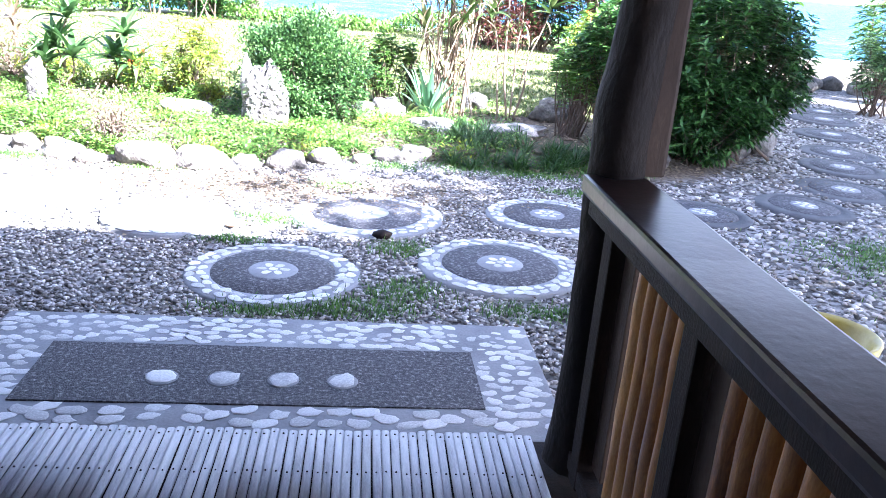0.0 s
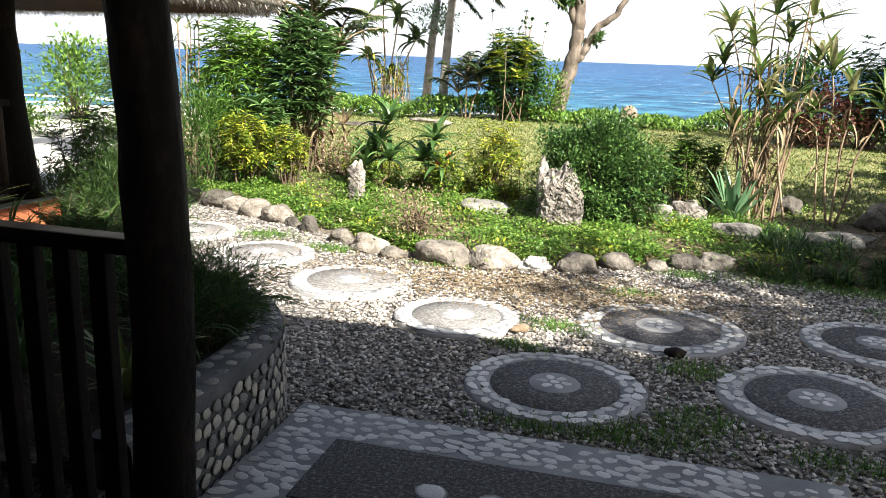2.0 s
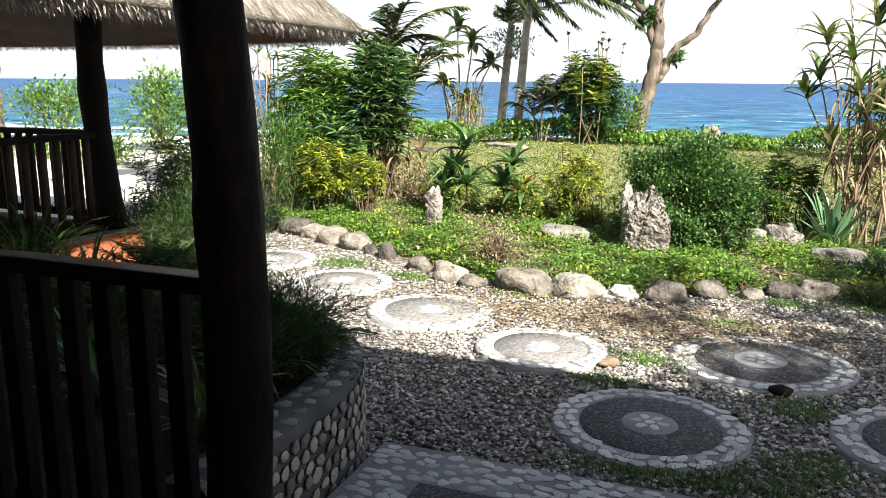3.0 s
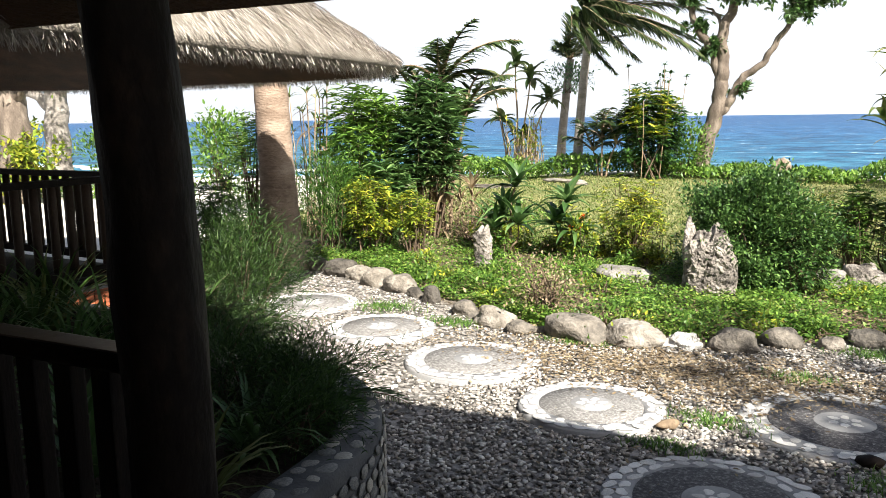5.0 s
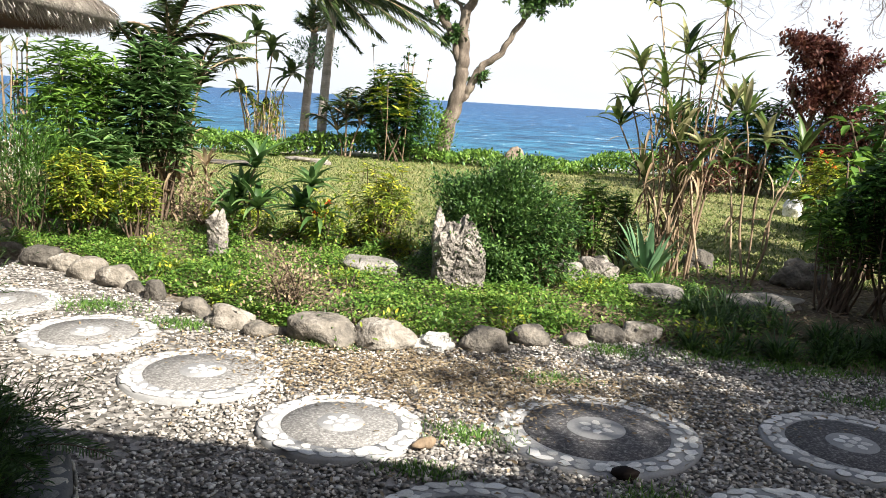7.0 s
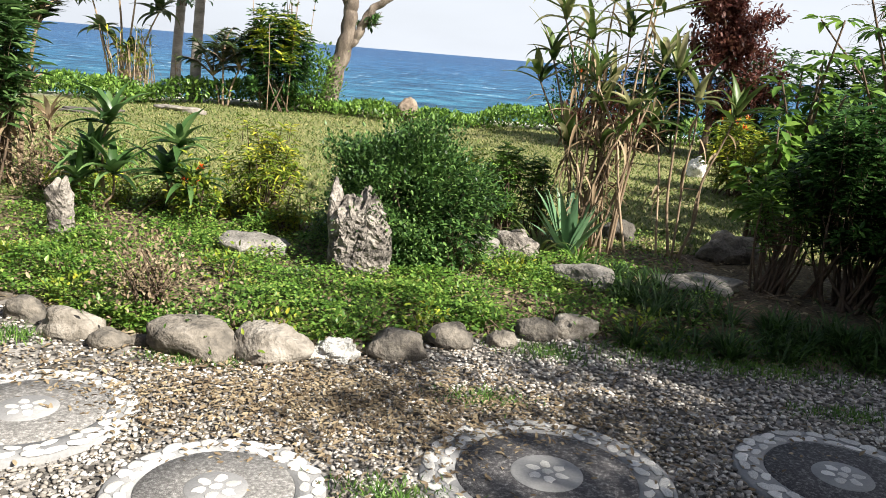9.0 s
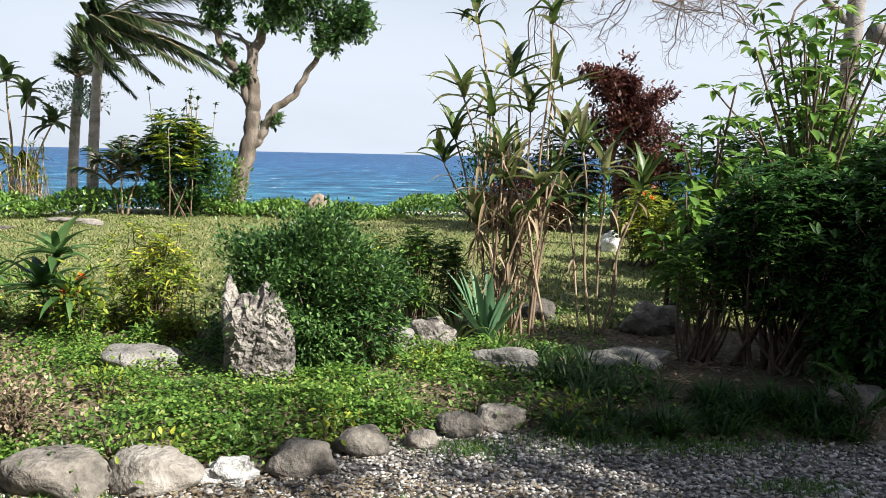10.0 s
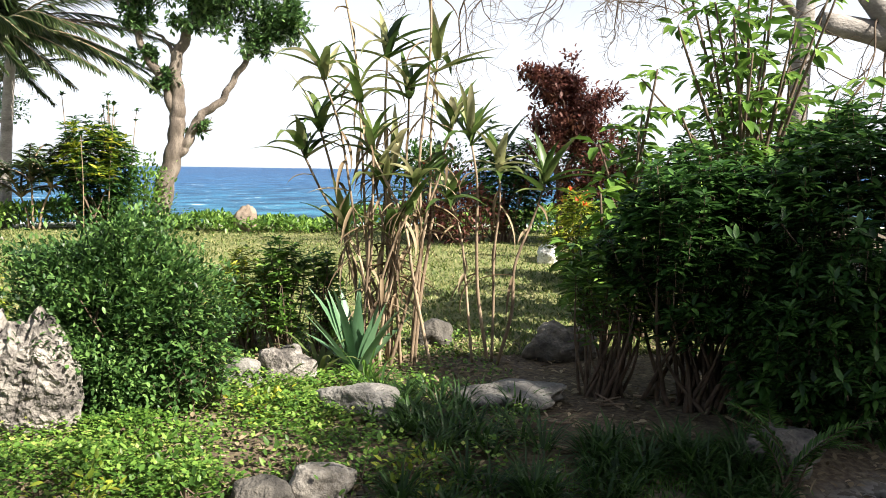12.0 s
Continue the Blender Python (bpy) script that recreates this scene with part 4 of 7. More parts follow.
    roof = part("roof", Heap().add(v, None, q).mesh("roof", M_THATCHSKIN, True), t, "sun-bleached thatched roof")
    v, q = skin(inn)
    part("ceiling", Heap().add(v, None, q[:, ::-1]).mesh("ceiling", M_THATCHUNDER, True), t, "brown underside of the thatch, its colour darkened for shade")
    h = Heap()
    r = np.random.default_rng(12)
    N = 62000
    a = r.integers(0, n, N)
    f = r.random(N)
    s = 1 - r.random(N) ** 1.6 * 0.75
    zt = np.interp(1 - s, [0, 0.06, 0.28, 0.58, 0.88], [2.17, 2.32, 2.87, 3.62, 4.37])
    base = ring(1.0, 0.0)
    P = base[a] * (1 - f)[:, None] + base[(a + 1) % n] * f[:, None]
    c0 = np.array([cx, cy, 0.0])
    pos = c0 + (P - c0) * s[:, None]
    pos[:, 2] = zt + r.uniform(0.0, 0.04, N)
    out = (P - c0) / np.linalg.norm(P - c0, axis=1)[:, None]
    d = out + np.array([0, 0, -0.68]) + r.normal(0, 0.13, (N, 3))
    scatter(h, [(-0.5, 0, 0), (0.5, 0, 0), (0.2, 1, -0.02), (-0.2, 1, -0.02)], [(0, 1, 2, 3)], pos, frames_from(d), np.stack([r.uniform(0.004, 0.009, N), np.where(s > 0.93, r.uniform(0.04, 0.09, N), r.uniform(0.10, 0.26, N)), np.ones(N)], -1))
    N2 = 14000
    a, f = r.integers(0, n, N2), r.random(N2)
    P = base[a] * (1 - f)[:, None] + base[(a + 1) % n] * f[:, None]
    s = r.uniform(0.93, 0.995, N2)
    pos = c0 + (P - c0) * s[:, None]
    pos[:, 2] = np.interp(s, [0.93, 0.97, 1.0], [2.08, 2.09, 2.13])
    d = 0.5 * (P - c0) / np.linalg.norm(P - c0, axis=1)[:, None] + np.array([0, 0, -0.9]) + r.normal(0, 0.25, (N2, 3))
    scatter(h, [(-0.5, 0, 0), (0.5, 0, 0), (0.2, 1, 0), (-0.2, 1, 0)], [(0, 1, 2, 3)], pos, frames_from(d), np.stack([r.uniform(0.004, 0.008, N2), r.uniform(0.03, 0.075, N2), np.ones(N2)], -1))
    part("straw", h.mesh("straw", M_THATCH), t, "loose bleached straw of the roof")["kind"] = "stuff"


hut()

# ---- stones ----
BORDER_STONES = [(-5.94, 8.42, 0.32), (-5.63, 8.45, 0.28), (-5.20, 8.30, 0.34), (-4.92, 8.25, 0.28), (-4.58, 8.08, 0.33), (-4.19, 7.92, 0.32), (-3.93, 7.75, 0.18),
                 (-3.65, 7.60, 0.17), (-3.15, 7.31, 0.25), (-2.78, 7.12, 0.31), (-2.50, 7.01, 0.20), (-2.36, 7.09, 0.13), (-2.03, 7.05, 0.43), (-1.60, 7.09, 0.42),
                 (-1.25, 7.13, 0.23), (-0.90, 7.26, 0.30), (-0.61, 7.50, 0.26), (-0.28, 7.58, 0.19), (-0.03, 7.80, 0.25), (0.21, 7.92, 0.27)]


def stones():
    for k, (x, y, w) in enumerate(BORDER_STONES):
        white = k == 14
        flat = k in (12, 13)
        tall = k in (7,)
        me = rock_mesh("border_stone", (w * 1.10, w * 0.80, w * (1.30 if tall else 0.62 if flat else 0.74)), M_WHITESTONE if white else M_BOULDER, k + 1, 4, 0.24 if not white else 0.34, 1.0 if not white else 1.6, 0.14 if flat else 0.05, fine=0.10 if not white else 0.2)
        ob = new("border_stone", me)
        ob.matrix_basis = pose(x, y, float(height(x, y)) - 0.015, 0, 0, (k * 47) % 40 - 20)
        tagged(ob, "rough white coral stone edging the planted bed" if white else "rounded grey-brown boulder edging the planted bed", "stone", "stones edging the bed")
    for nm, x, y, s, seed, mat, lab in (
            ("flat_rock", -2.30, 9.0, (0.62, 0.42, 0.22), 60, M_PALESTONE, "flat pale rock lying in the ground cover"),
            ("flat_rock", 1.32, 8.92, (0.62, 0.36, 0.20), 61, M_PALESTONE, "flat grey broken rock among dark grass"),
            ("flat_rock", 0.40, 8.85, (0.5, 0.3, 0.24), 62, M_PALESTONE, "pale broken rock beside dark grass tufts"),
            ("boulder", 1.90, 10.1, (0.5, 0.4, 0.34), 63, M_BOULDER, "grey boulder half hidden under canes"),
            ("boulder", -0.42, 9.5, (0.34, 0.25, 0.22), 64, M_PALESTONE, "pale rough stone beside the hedge foot"),
            ("boulder", -0.12, 9.62, (0.36, 0.28, 0.28), 65, M_CORAL, "tan rough stone beside the agave"),
            ("white_stone", 3.15, 15.9, (0.34, 0.3, 0.4), 66, M_WHITESTONE, "small white stone on the lawn edge"),
            ("flat_rock", -8.0, 18.3, (1.3, 0.5, 0.16), 67, M_BOULDER, "long pale slab lying on the lawn"),
            ("flat_rock", -6.5, 19.2, (1.1, 0.4, 0.16), 68, M_BOULDER, "long pale slab lying on the lawn"),
            ("boulder", 4.15, 9.4, (0.45, 0.4, 0.4), 69, M_BOULDER, "grey boulder at the shrub foot beside the path"),
            ("boulder", 3.75, 9.0, (0.32, 0.3, 0.22), 70, M_BOULDER, "small boulder at the shrub foot beside the path"),
            ("boulder", 2.5, 8.0, (0.4, 0.3, 0.24), 71, M_BOULDER, "dark boulder at the foot of the big shrub"),
            ("standing_stone", -2.06, 21.2, (0.46, 0.34, 0.74), 75, M_TANSTONE, "tan rounded standing stone before the sea hedge"),
            ("boulder", 0.95, 10.6, (0.3, 0.26, 0.26), 73, M_BOULDER, "small tan boulder behind the canes"),
            ("boulder", -3.0, 4.05, (0.42, 0.36, 0.3), 74, M_BOULDER, "mossy boulder standing in the planter")):
        ob = new(nm, rock_mesh(nm, s, mat, seed, 4, 0.12 if nm == "standing_stone" else 0.34, 1.2, 0.12 if nm == "flat_rock" else 0.0, fine=0.13))
        ob.matrix_basis = pose(x, y, (0.40 if nm == "boulder" and x < -2.9 and y < 5 else float(height(x, y)) - 0.02), 0, 0, seed * 31 % 60 - 30)
        tagged(ob, lab, "stone")
    for k in range(9):
        x, y = 6.6 + 0.42 * k + 0.1 * math.sin(k * 3), 16.4 + 0.35 * math.sin(k * 1.7)
        ob = new("border_stone", rock_mesh("border_stone", (0.55, 0.42, 0.36), M_BOULDER, 90 + k, 2))
        ob.matrix_basis = pose(x, y, float(height(x, y)) - 0.02, 0, 0, k * 37)
        tagged(ob, "grey boulder edging the far side of the path", "stone", "stones at the path end")


def coral_rock(x, y, h, w, d, seed, label, spire=False):
    """A pitted upright rock: broad foot, jagged peaks, hollows and ridges; some have a thin slab at the side."""
    t = thing("coral_rock", pose(x, y, float(height(x, y)) - 0.03, 0, 0, 0), label, "rock")
    def block(name, w, d, h, cx, cy, sd, sub, label=""):
        bm = bmesh.new()
        bmesh.ops.create_icosphere(bm, subdivisions=sub, radius=1.0)
        o = Vector((sd, sd * 2.3, sd * 3.1))
        for vv in bm.verts:
            c = vv.co.copy()
            z = (c.z + 1) / 2
            p = max((abs(c.x) ** 3 + abs(c.y) ** 3) ** (1 / 3), 1e-4)
            f = 1 / p * math.sqrt(max(0.0, 1 - abs(c.z) ** 5))
            wide = float(np.interp(z, [0, 0.25, 0.5, 0.7, 0.88, 1], [1.05, 0.98, 0.98, 1.02, 0.95, 0.80]))
            q = Vector((c.x * f * w / 2 * wide, c.y * f * d / 2 * wide, z * h))
            u = q * 7.0 + o
            g = 1 + 0.26 * noise.noise(u * 0.55) + 0.20 * abs(noise.noise(u * 1.1)) - 0.24 * abs(noise.noise(u * 2.3)) - 0.15 * abs(noise.noise(u * 5.0))
            peak = 0.90 + 0.13 * noise.noise(Vector((q.x * 9 + sd, q.y * 5, sd))) + 0.10 * noise.noise(Vector((q.x * 26, q.y * 20, sd)))
            vv.co = Vector((cx + q.x * g + 0.04 * noise.noise(Vector((0, sd, z * 3))), cy + q.y * g, q.z * (peak if z > 0.5 else 1 + (peak - 1) * z * 2)))
        return part(name, bm_mesh(name, bm, M_CORAL), t, label)
    block("main_block", w, d, h * 1.06, 0, 0, seed, 6 if w > 0.3 else 5)
    if spire:
        block("side_slab", 0.10, 0.15, h * 1.22, -w * 0.50, 0.06, seed + 5, 5, "thin dark upright slab at its side")
        block("shoulder", 0.17, 0.18, h * 0.72, w * 0.40, 0.03, seed + 9, 5)


stones()
coral_rock(-1.34, 8.60, 0.66, 0.38, 0.26, 4.0, "upright pitted grey coral rock standing in ground cover", True)
coral_rock(-3.72, 8.85, 0.52, 0.20, 0.17, 9.0, "small upright dark coral rock among leafy plants")

# ---- plants ----
def ground_at(x, y):
    return float(height(x, y))


def shrub(name, x, y, size, leaves, leaf, mat, label, stems=14, clumps=60, bare=0.25, z=None, seed=1, aspect=0.5, hollow=0.55, cat="shrub", droop=0.0, stem_mat=None, flowers=0, parent_z=None, spread=0.16):
    """A leafy shrub: stems from the foot to many clumps of leaves, thick at the rim, with gaps."""
    r = np.random.default_rng(seed)
    zb = ground_at(x, y) if z is None else z
    t = thing(name, pose(x, y, zb), label, cat)
    rx, ry, h = size
    c0 = np.array([0, 0, h * (bare + (1 - bare) / 2)])
    rad = np.array([rx, ry, h * (1 - bare) / 2])
    d = r.normal(size=(clumps, 3))
    d /= np.linalg.norm(d, axis=1)[:, None]
    q = hollow + (1 - hollow) * r.random(clumps) ** 0.6
    lump = 1 + 0.28 * np.sin(d[:, 0] * 5 + seed) * np.cos(d[:, 2] * 4 + seed * 2) + r.normal(0, 0.08, clumps)
    cen = c0 + d * rad * (q * lump)[:, None]
    cen[:, 2] = np.maximum(cen[:, 2], 0.06)
    for k in range(stems):
        e = cen[(k * 7) % clumps]
        b = np.array([r.normal(0, rx * 0.14), r.normal(0, ry * 0.14), -0.02])
        mid = b * 0.6 + e * 0.4 + r.normal(0, 0.04, 3)
        rr = 0.008 + 0.006 * h
        v, tt, qq = tube_arrays(spline([b, mid, e], 4), np.linspace(rr, 0.003, 9), 6)
        part("stem", Heap().add(v, tt, qq).mesh("stem", stem_mat or M_TWIG, True), t)
    n = leaves // clumps
    cs = spread * (rad.mean() / 0.5) ** 0.5
    pos = np.repeat(cen, n, 0) + r.normal(0, 1, (clumps * n, 3)) * cs * np.array([1, 1, 0.75])
    pos[:, 2] = np.maximum(pos[:, 2], 0.03)
    out = pos - c0 * 0.7
    out = out / (np.linalg.norm(out, axis=1)[:, None] + 1e-6) + r.normal(0, 0.75, pos.shape) + np.array([0, 0, 0.25 - droop])
    sc = leaf * r.uniform(0.65, 1.35, len(pos))
    hl = Heap()
    scatter(hl, LEAF_V, LEAF_F, pos, frames_from(out), np.stack([sc * aspect * 2, sc, sc], -1))
    part("foliage", hl.mesh("foliage", mat), t)
    if flowers:
        pos = cen[r.integers(0, clumps, flowers)] + r.normal(0, 0.05, (flowers, 3)) + np.array([0, 0, 0.05])
        for p_ in pos:
            hf = Heap()
            scatter(hf, LEAF_V, LEAF_F, np.repeat(p_[None], 9, 0) + r.normal(0, 0.012, (9, 3)), frames_from(unit(9) + [0, 0, 0.6]), np.full(9, 0.035))
            part("flower", hf.mesh("flower", M_FLOWER), t, "orange-red flower cluster")
    return t


def rosette(name, x, y, n, length, width, mat, label, z=None, lift=(0.5, 1.35), droop=(0.5, 1.5), seed=1, cat="plant", foot=0.03, group=""):
    r = random.Random(seed)
    t = thing(name, pose(x, y, ground_at(x, y) if z is None else z), label, cat, group)
    h = Heap()
    for k in range(n):
        a = k * 2.399 + r.uniform(-0.3, 0.3)
        if width > 0.02:
            h = Heap()
        strap(h, (foot * math.cos(a), foot * math.sin(a), r.uniform(-0.01, 0.02)), a, length * r.uniform(0.65, 1.15), width * r.uniform(0.8, 1.2), r.uniform(*lift), r.uniform(*droop))
        if width > 0.02:
            part("leaf", h.mesh("leaf", mat, True), t)
    if width <= 0.02:
        part("foliage", h.mesh("foliage", mat, True), t)
    return t


def tuft(h, p, n, length, width, r, lift=(0.2, 1.3), droop=(0.6, 1.8), wind=0.0):
    for k in range(n):
        a = k * 2.399 + r.uniform(-0.4, 0.4)
        if wind:
            a = math.atan2(math.sin(a) * (1 - wind), math.cos(a) * (1 - wind) + wind)
        strap(h, p, a, length * r.uniform(0.6, 1.15), width * r.uniform(0.8, 1.2), r.uniform(*lift), r.uniform(*droop))


def canes(name, x, y, stems, heights, label, leaf_mat, seed, spread=0.22, top_leaves=16, leaf=(0.55, 0.06), dry=6, lean=0.25, base_z=None, side_tufts=2, r0=0.013):
    """Tall canes from one foot, each with tufts of long leaves and dry leaves hanging below."""
    r = random.Random(seed)
    t = thing(name, pose(x, y, ground_at(x, y) if base_z is None else base_z), label, "plant")
    hl, hd = Heap(), Heap()
    for k in range(stems):
        H = r.uniform(*heights)
        b = (r.gauss(0, spread * 0.5), r.gauss(0, spread * 0.4), -0.02)
        e = (b[0] + r.uniform(-lean, lean) * H * 0.6, b[1] + r.uniform(-lean, lean) * H * 0.4, H)
        mid = ((b[0] * 0.6 + e[0] * 0.4) + r.uniform(-0.05, 0.05), (b[1] + e[1]) / 2, H * 0.5)
        pts = spline([b, mid, e], 6)
        part("cane", tube("cane", pts, np.linspace(r0 * r.uniform(0.8, 1.25), r0 * 0.55, len(pts)), M_STEM, 7), t)
        tuft(hl, tuple(pts[-1]), top_leaves, leaf[0], leaf[1], r)
        for s_ in range(side_tufts):
            q = pts[int(len(pts) * r.uniform(0.45, 0.9))]
            tuft(hl, tuple(q), max(4, top_leaves // 3), leaf[0] * 0.8, leaf[1] * 0.9, r)
        for s_ in range(dry):
            q = pts[int((len(pts) - 1) * r.uniform(0.3, 0.97))]
            strap(hd, tuple(q), r.uniform(0, 6.28), r.uniform(0.25, 0.5), 0.035, r.uniform(-0.6, 0.3), r.uniform(0.8, 1.6))
    part("foliage", hl.mesh("foliage", leaf_mat, True), t)
    if dry:
        part("dry_foliage", hd.mesh("dry_foliage", M_DRYLEAF, True), t, "withered tan leaves hanging down")
    return t


def fern_bush(name, x, y, z, n, length, mat, label, seed, lift=(0.6, 1.4)):
    """Feathery fronds: a curved rib with two rows of narrow leaflets."""
    r = random.Random(seed)
    t = thing(name, pose(x, y, z), label, "fern")
    for k in range(n):
        h, ribs = Heap(), Heap()
        a, L, up, dr = k * 2.399 + r.uniform(-0.4, 0.4), length * r.uniform(0.6, 1.15), r.uniform(*lift), r.uniform(0.5, 1.5)
        s = np.linspace(0, 1, 13)
        ang = up - dr * s ** 1.3
        o = np.concatenate([[0], np.cumsum(np.cos(ang[:-1]) * L / 12)])
        u = np.concatenate([[0], np.cumsum(np.sin(ang[:-1]) * L / 12)])
        b = np.array([r.gauss(0, 0.05), r.gauss(0, 0.05), 0])
        pts = b + np.stack([o * math.cos(a), o * math.sin(a), u], -1)
        v, tt, qq = tube_arrays(pts, np.linspace(0.005, 0.0015, 13), 5)
        ribs.add(v, tt, qq)
        side = np.array([-math.sin(a), math.cos(a), 0])
        fw = np.gradient(pts, axis=0)
        fw /= np.linalg.norm(fw, axis=1)[:, None]
        pos, dirs, sc = [], [], []
        for q in np.linspace(1.5, 11.8, 32):
            i = int(q)
            p_ = pts[i] + (pts[min(i + 1, 12)] - pts[i]) * (q - i)
            for sg in (-1, 1):
                pos.append(p_)
                dirs.append(side * sg + fw[i] * 0.7 + np.array([0, 0, r.uniform(-0.2, 0.25)]))
                sc.append(L * 0.17 * math.sin(math.pi * (0.10 + 0.86 * q / 12)) + 0.01)
        sc = np.array(sc)
        scatter(h, LEAF_V, LEAF_F, np.array(pos), frames_from(np.array(dirs)), np.stack([sc * 0.22, sc, sc], -1))
        fr = part("frond", h.mesh("frond", mat), t)
        part("rib", ribs.mesh("rib", M_TWIG, True), fr)
    return t


def frond(h, ribs, base, yaw, lift, droop, L, leaflet, r, wind=(0, 0, 0), n=58):
    s = np.linspace(0, 1, 15)
    ang = lift - droop * s ** 1.3
    o = np.concatenate([[0], np.cumsum(np.cos(ang[:-1]) * L / 14)])
    u = np.concatenate([[0], np.cumsum(np.sin(ang[:-1]) * L / 14)])
    pts = np.array(base) + np.stack([o * math.cos(yaw), o * math.sin(yaw), u], -1) + np.array(wind) * (s ** 2)[:, None]
    v, tt, qq = tube_arrays(pts, np.linspace(0.03, 0.006, 15), 5)
    ribs.add(v, tt, qq)
    fw = np.gradient(pts, axis=0)
    fw /= np.linalg.norm(fw, axis=1)[:, None]
    side = np.array([-math.sin(yaw), math.cos(yaw), 0])
    pos, dirs, sc = [], [], []
    for q in np.linspace(1.5, 13.7, n):
        i = int(q)
        p_ = pts[i] + (pts[i + 1] - pts[i]) * (q - i)
        for sg in (-1, 1):
            pos.append(p_)
            dirs.append(side * sg * 0.8 + fw[i] * 0.8 + np.array([0, 0, -0.35 + r.uniform(-0.2, 0.2)]) + np.array(wind) * 0.5)
            sc.append(leaflet * math.sin(math.pi * (0.18 + 0.74 * q / 14)) * r.uniform(0.85, 1.1))
    sc = np.array(sc)
    scatter(h, BLADE_V, BLADE_F, np.array(pos), frames_from(np.array(dirs)), np.stack([np.full(len(sc), 0.065), sc, sc], -1))


def palm(x, y, top, lean, r0, label, seed, fronds=16, wind=(0.9, 0, -0.3), L=2.4, crown=True):
    r = random.Random(seed)
    t = thing("palm_tree", pose(x, y, ground_at(x, y) - 0.05), label, "palm tree")
    zs = np.linspace(0, top, 26)
    pts = np.stack([lean[0] * (zs / top) ** 1.5, lean[1] * (zs / top), zs], -1)
    rad = r0 * (1 + 0.35 * np.exp(-zs / 0.4)) * (1 - 0.2 * zs / top) * (1 + 0.05 * (np.arange(26) % 2))
    part("trunk", tube("trunk", pts, rad, M_WHITEBARK, 12), t)
    if crown:
        for k in range(fronds):
            a = k * 2.399
            h, ribs = Heap(), Heap()
            frond(h, ribs, pts[-1], a, r.uniform(0.1, 1.3), r.uniform(0.9, 1.9), L * r.uniform(0.75, 1.1), 0.55, r, wind)
            fr = part("frond", h.mesh("frond", M_PALMLEAF), t, "wind-blown green frond")
            part("rib", ribs.mesh("rib", M_STEM, True), fr)
    return t, pts


def limb_tree(name, x, y, limbs, label, bark, leaf_mat, leafs, seed, leaf=0.12, clump=0.35, twigs=3, base_z=None, tw_len=0.6):
    """A tree from named limbs (points and radii), with twigs and leaf clumps at the ends given."""
    r = np.random.default_rng(seed)
    t = thing(name, pose(x, y, (ground_at(x, y) if base_z is None else base_z) - 0.05), label, "tree")
    ht = Heap()
    for k, (pts, ra, rb) in enumerate(limbs):
        p_ = spline(pts, 7)
        p_ = p_ + np.stack([0.02 * np.sin(np.arange(len(p_)) * 1.3 + k), 0.02 * np.cos(np.arange(len(p_)) * 1.1), np.zeros(len(p_))], -1)
        v, tt, qq = tube_arrays(p_, np.linspace(ra, rb, len(p_)) * (1 + 0.014 * np.sin(np.arange(len(p_)) * 1.9)), 12)
        if k == 0:
            part("trunk", Heap().add(v, tt, qq).mesh("trunk", bark, True), t)
        else:
            part("limb", Heap().add(v, tt, qq).mesh("limb", bark, True), t)
    pos = []
    for (cx, cy, cz), rad, n in leafs:
        c = np.array([cx, cy, cz])
        for k in range(twigs):
            e = c + r.normal(0, rad * 0.6, 3)
            v, tt, qq = tube_arrays(spline([c - [0, 0, rad * 0.5], (c + e) / 2 + r.normal(0, 0.05, 3), e], 3), np.linspace(0.022, 0.006, 7), 5)
            ht.add(v, tt, qq)
        cl = c + r.normal(0, 1, (max(4, n // 60), 3)) * rad * np.array([0.6, 0.6, 0.45])
        pos.append(np.repeat(cl, 60, 0) + r.normal(0, rad * 0.22, (len(cl) * 60, 3)))
    if ht.n:
        part("brushwood", ht.mesh("brushwood", bark, True), t)["kind"] = "stuff"
    if pos:
        pos = np.concatenate(pos)
        hl = Heap()
        sc = leaf * r.uniform(0.7, 1.3, len(pos))
        scatter(hl, LEAF_V, LEAF_F, pos, frames_from(r.normal(0, 1, pos.shape) + [0.3, 0, 0.1]), np.stack([sc * 0.9, sc, sc], -1))
        part("crown", hl.mesh("crown", leaf_mat), t)
    return t


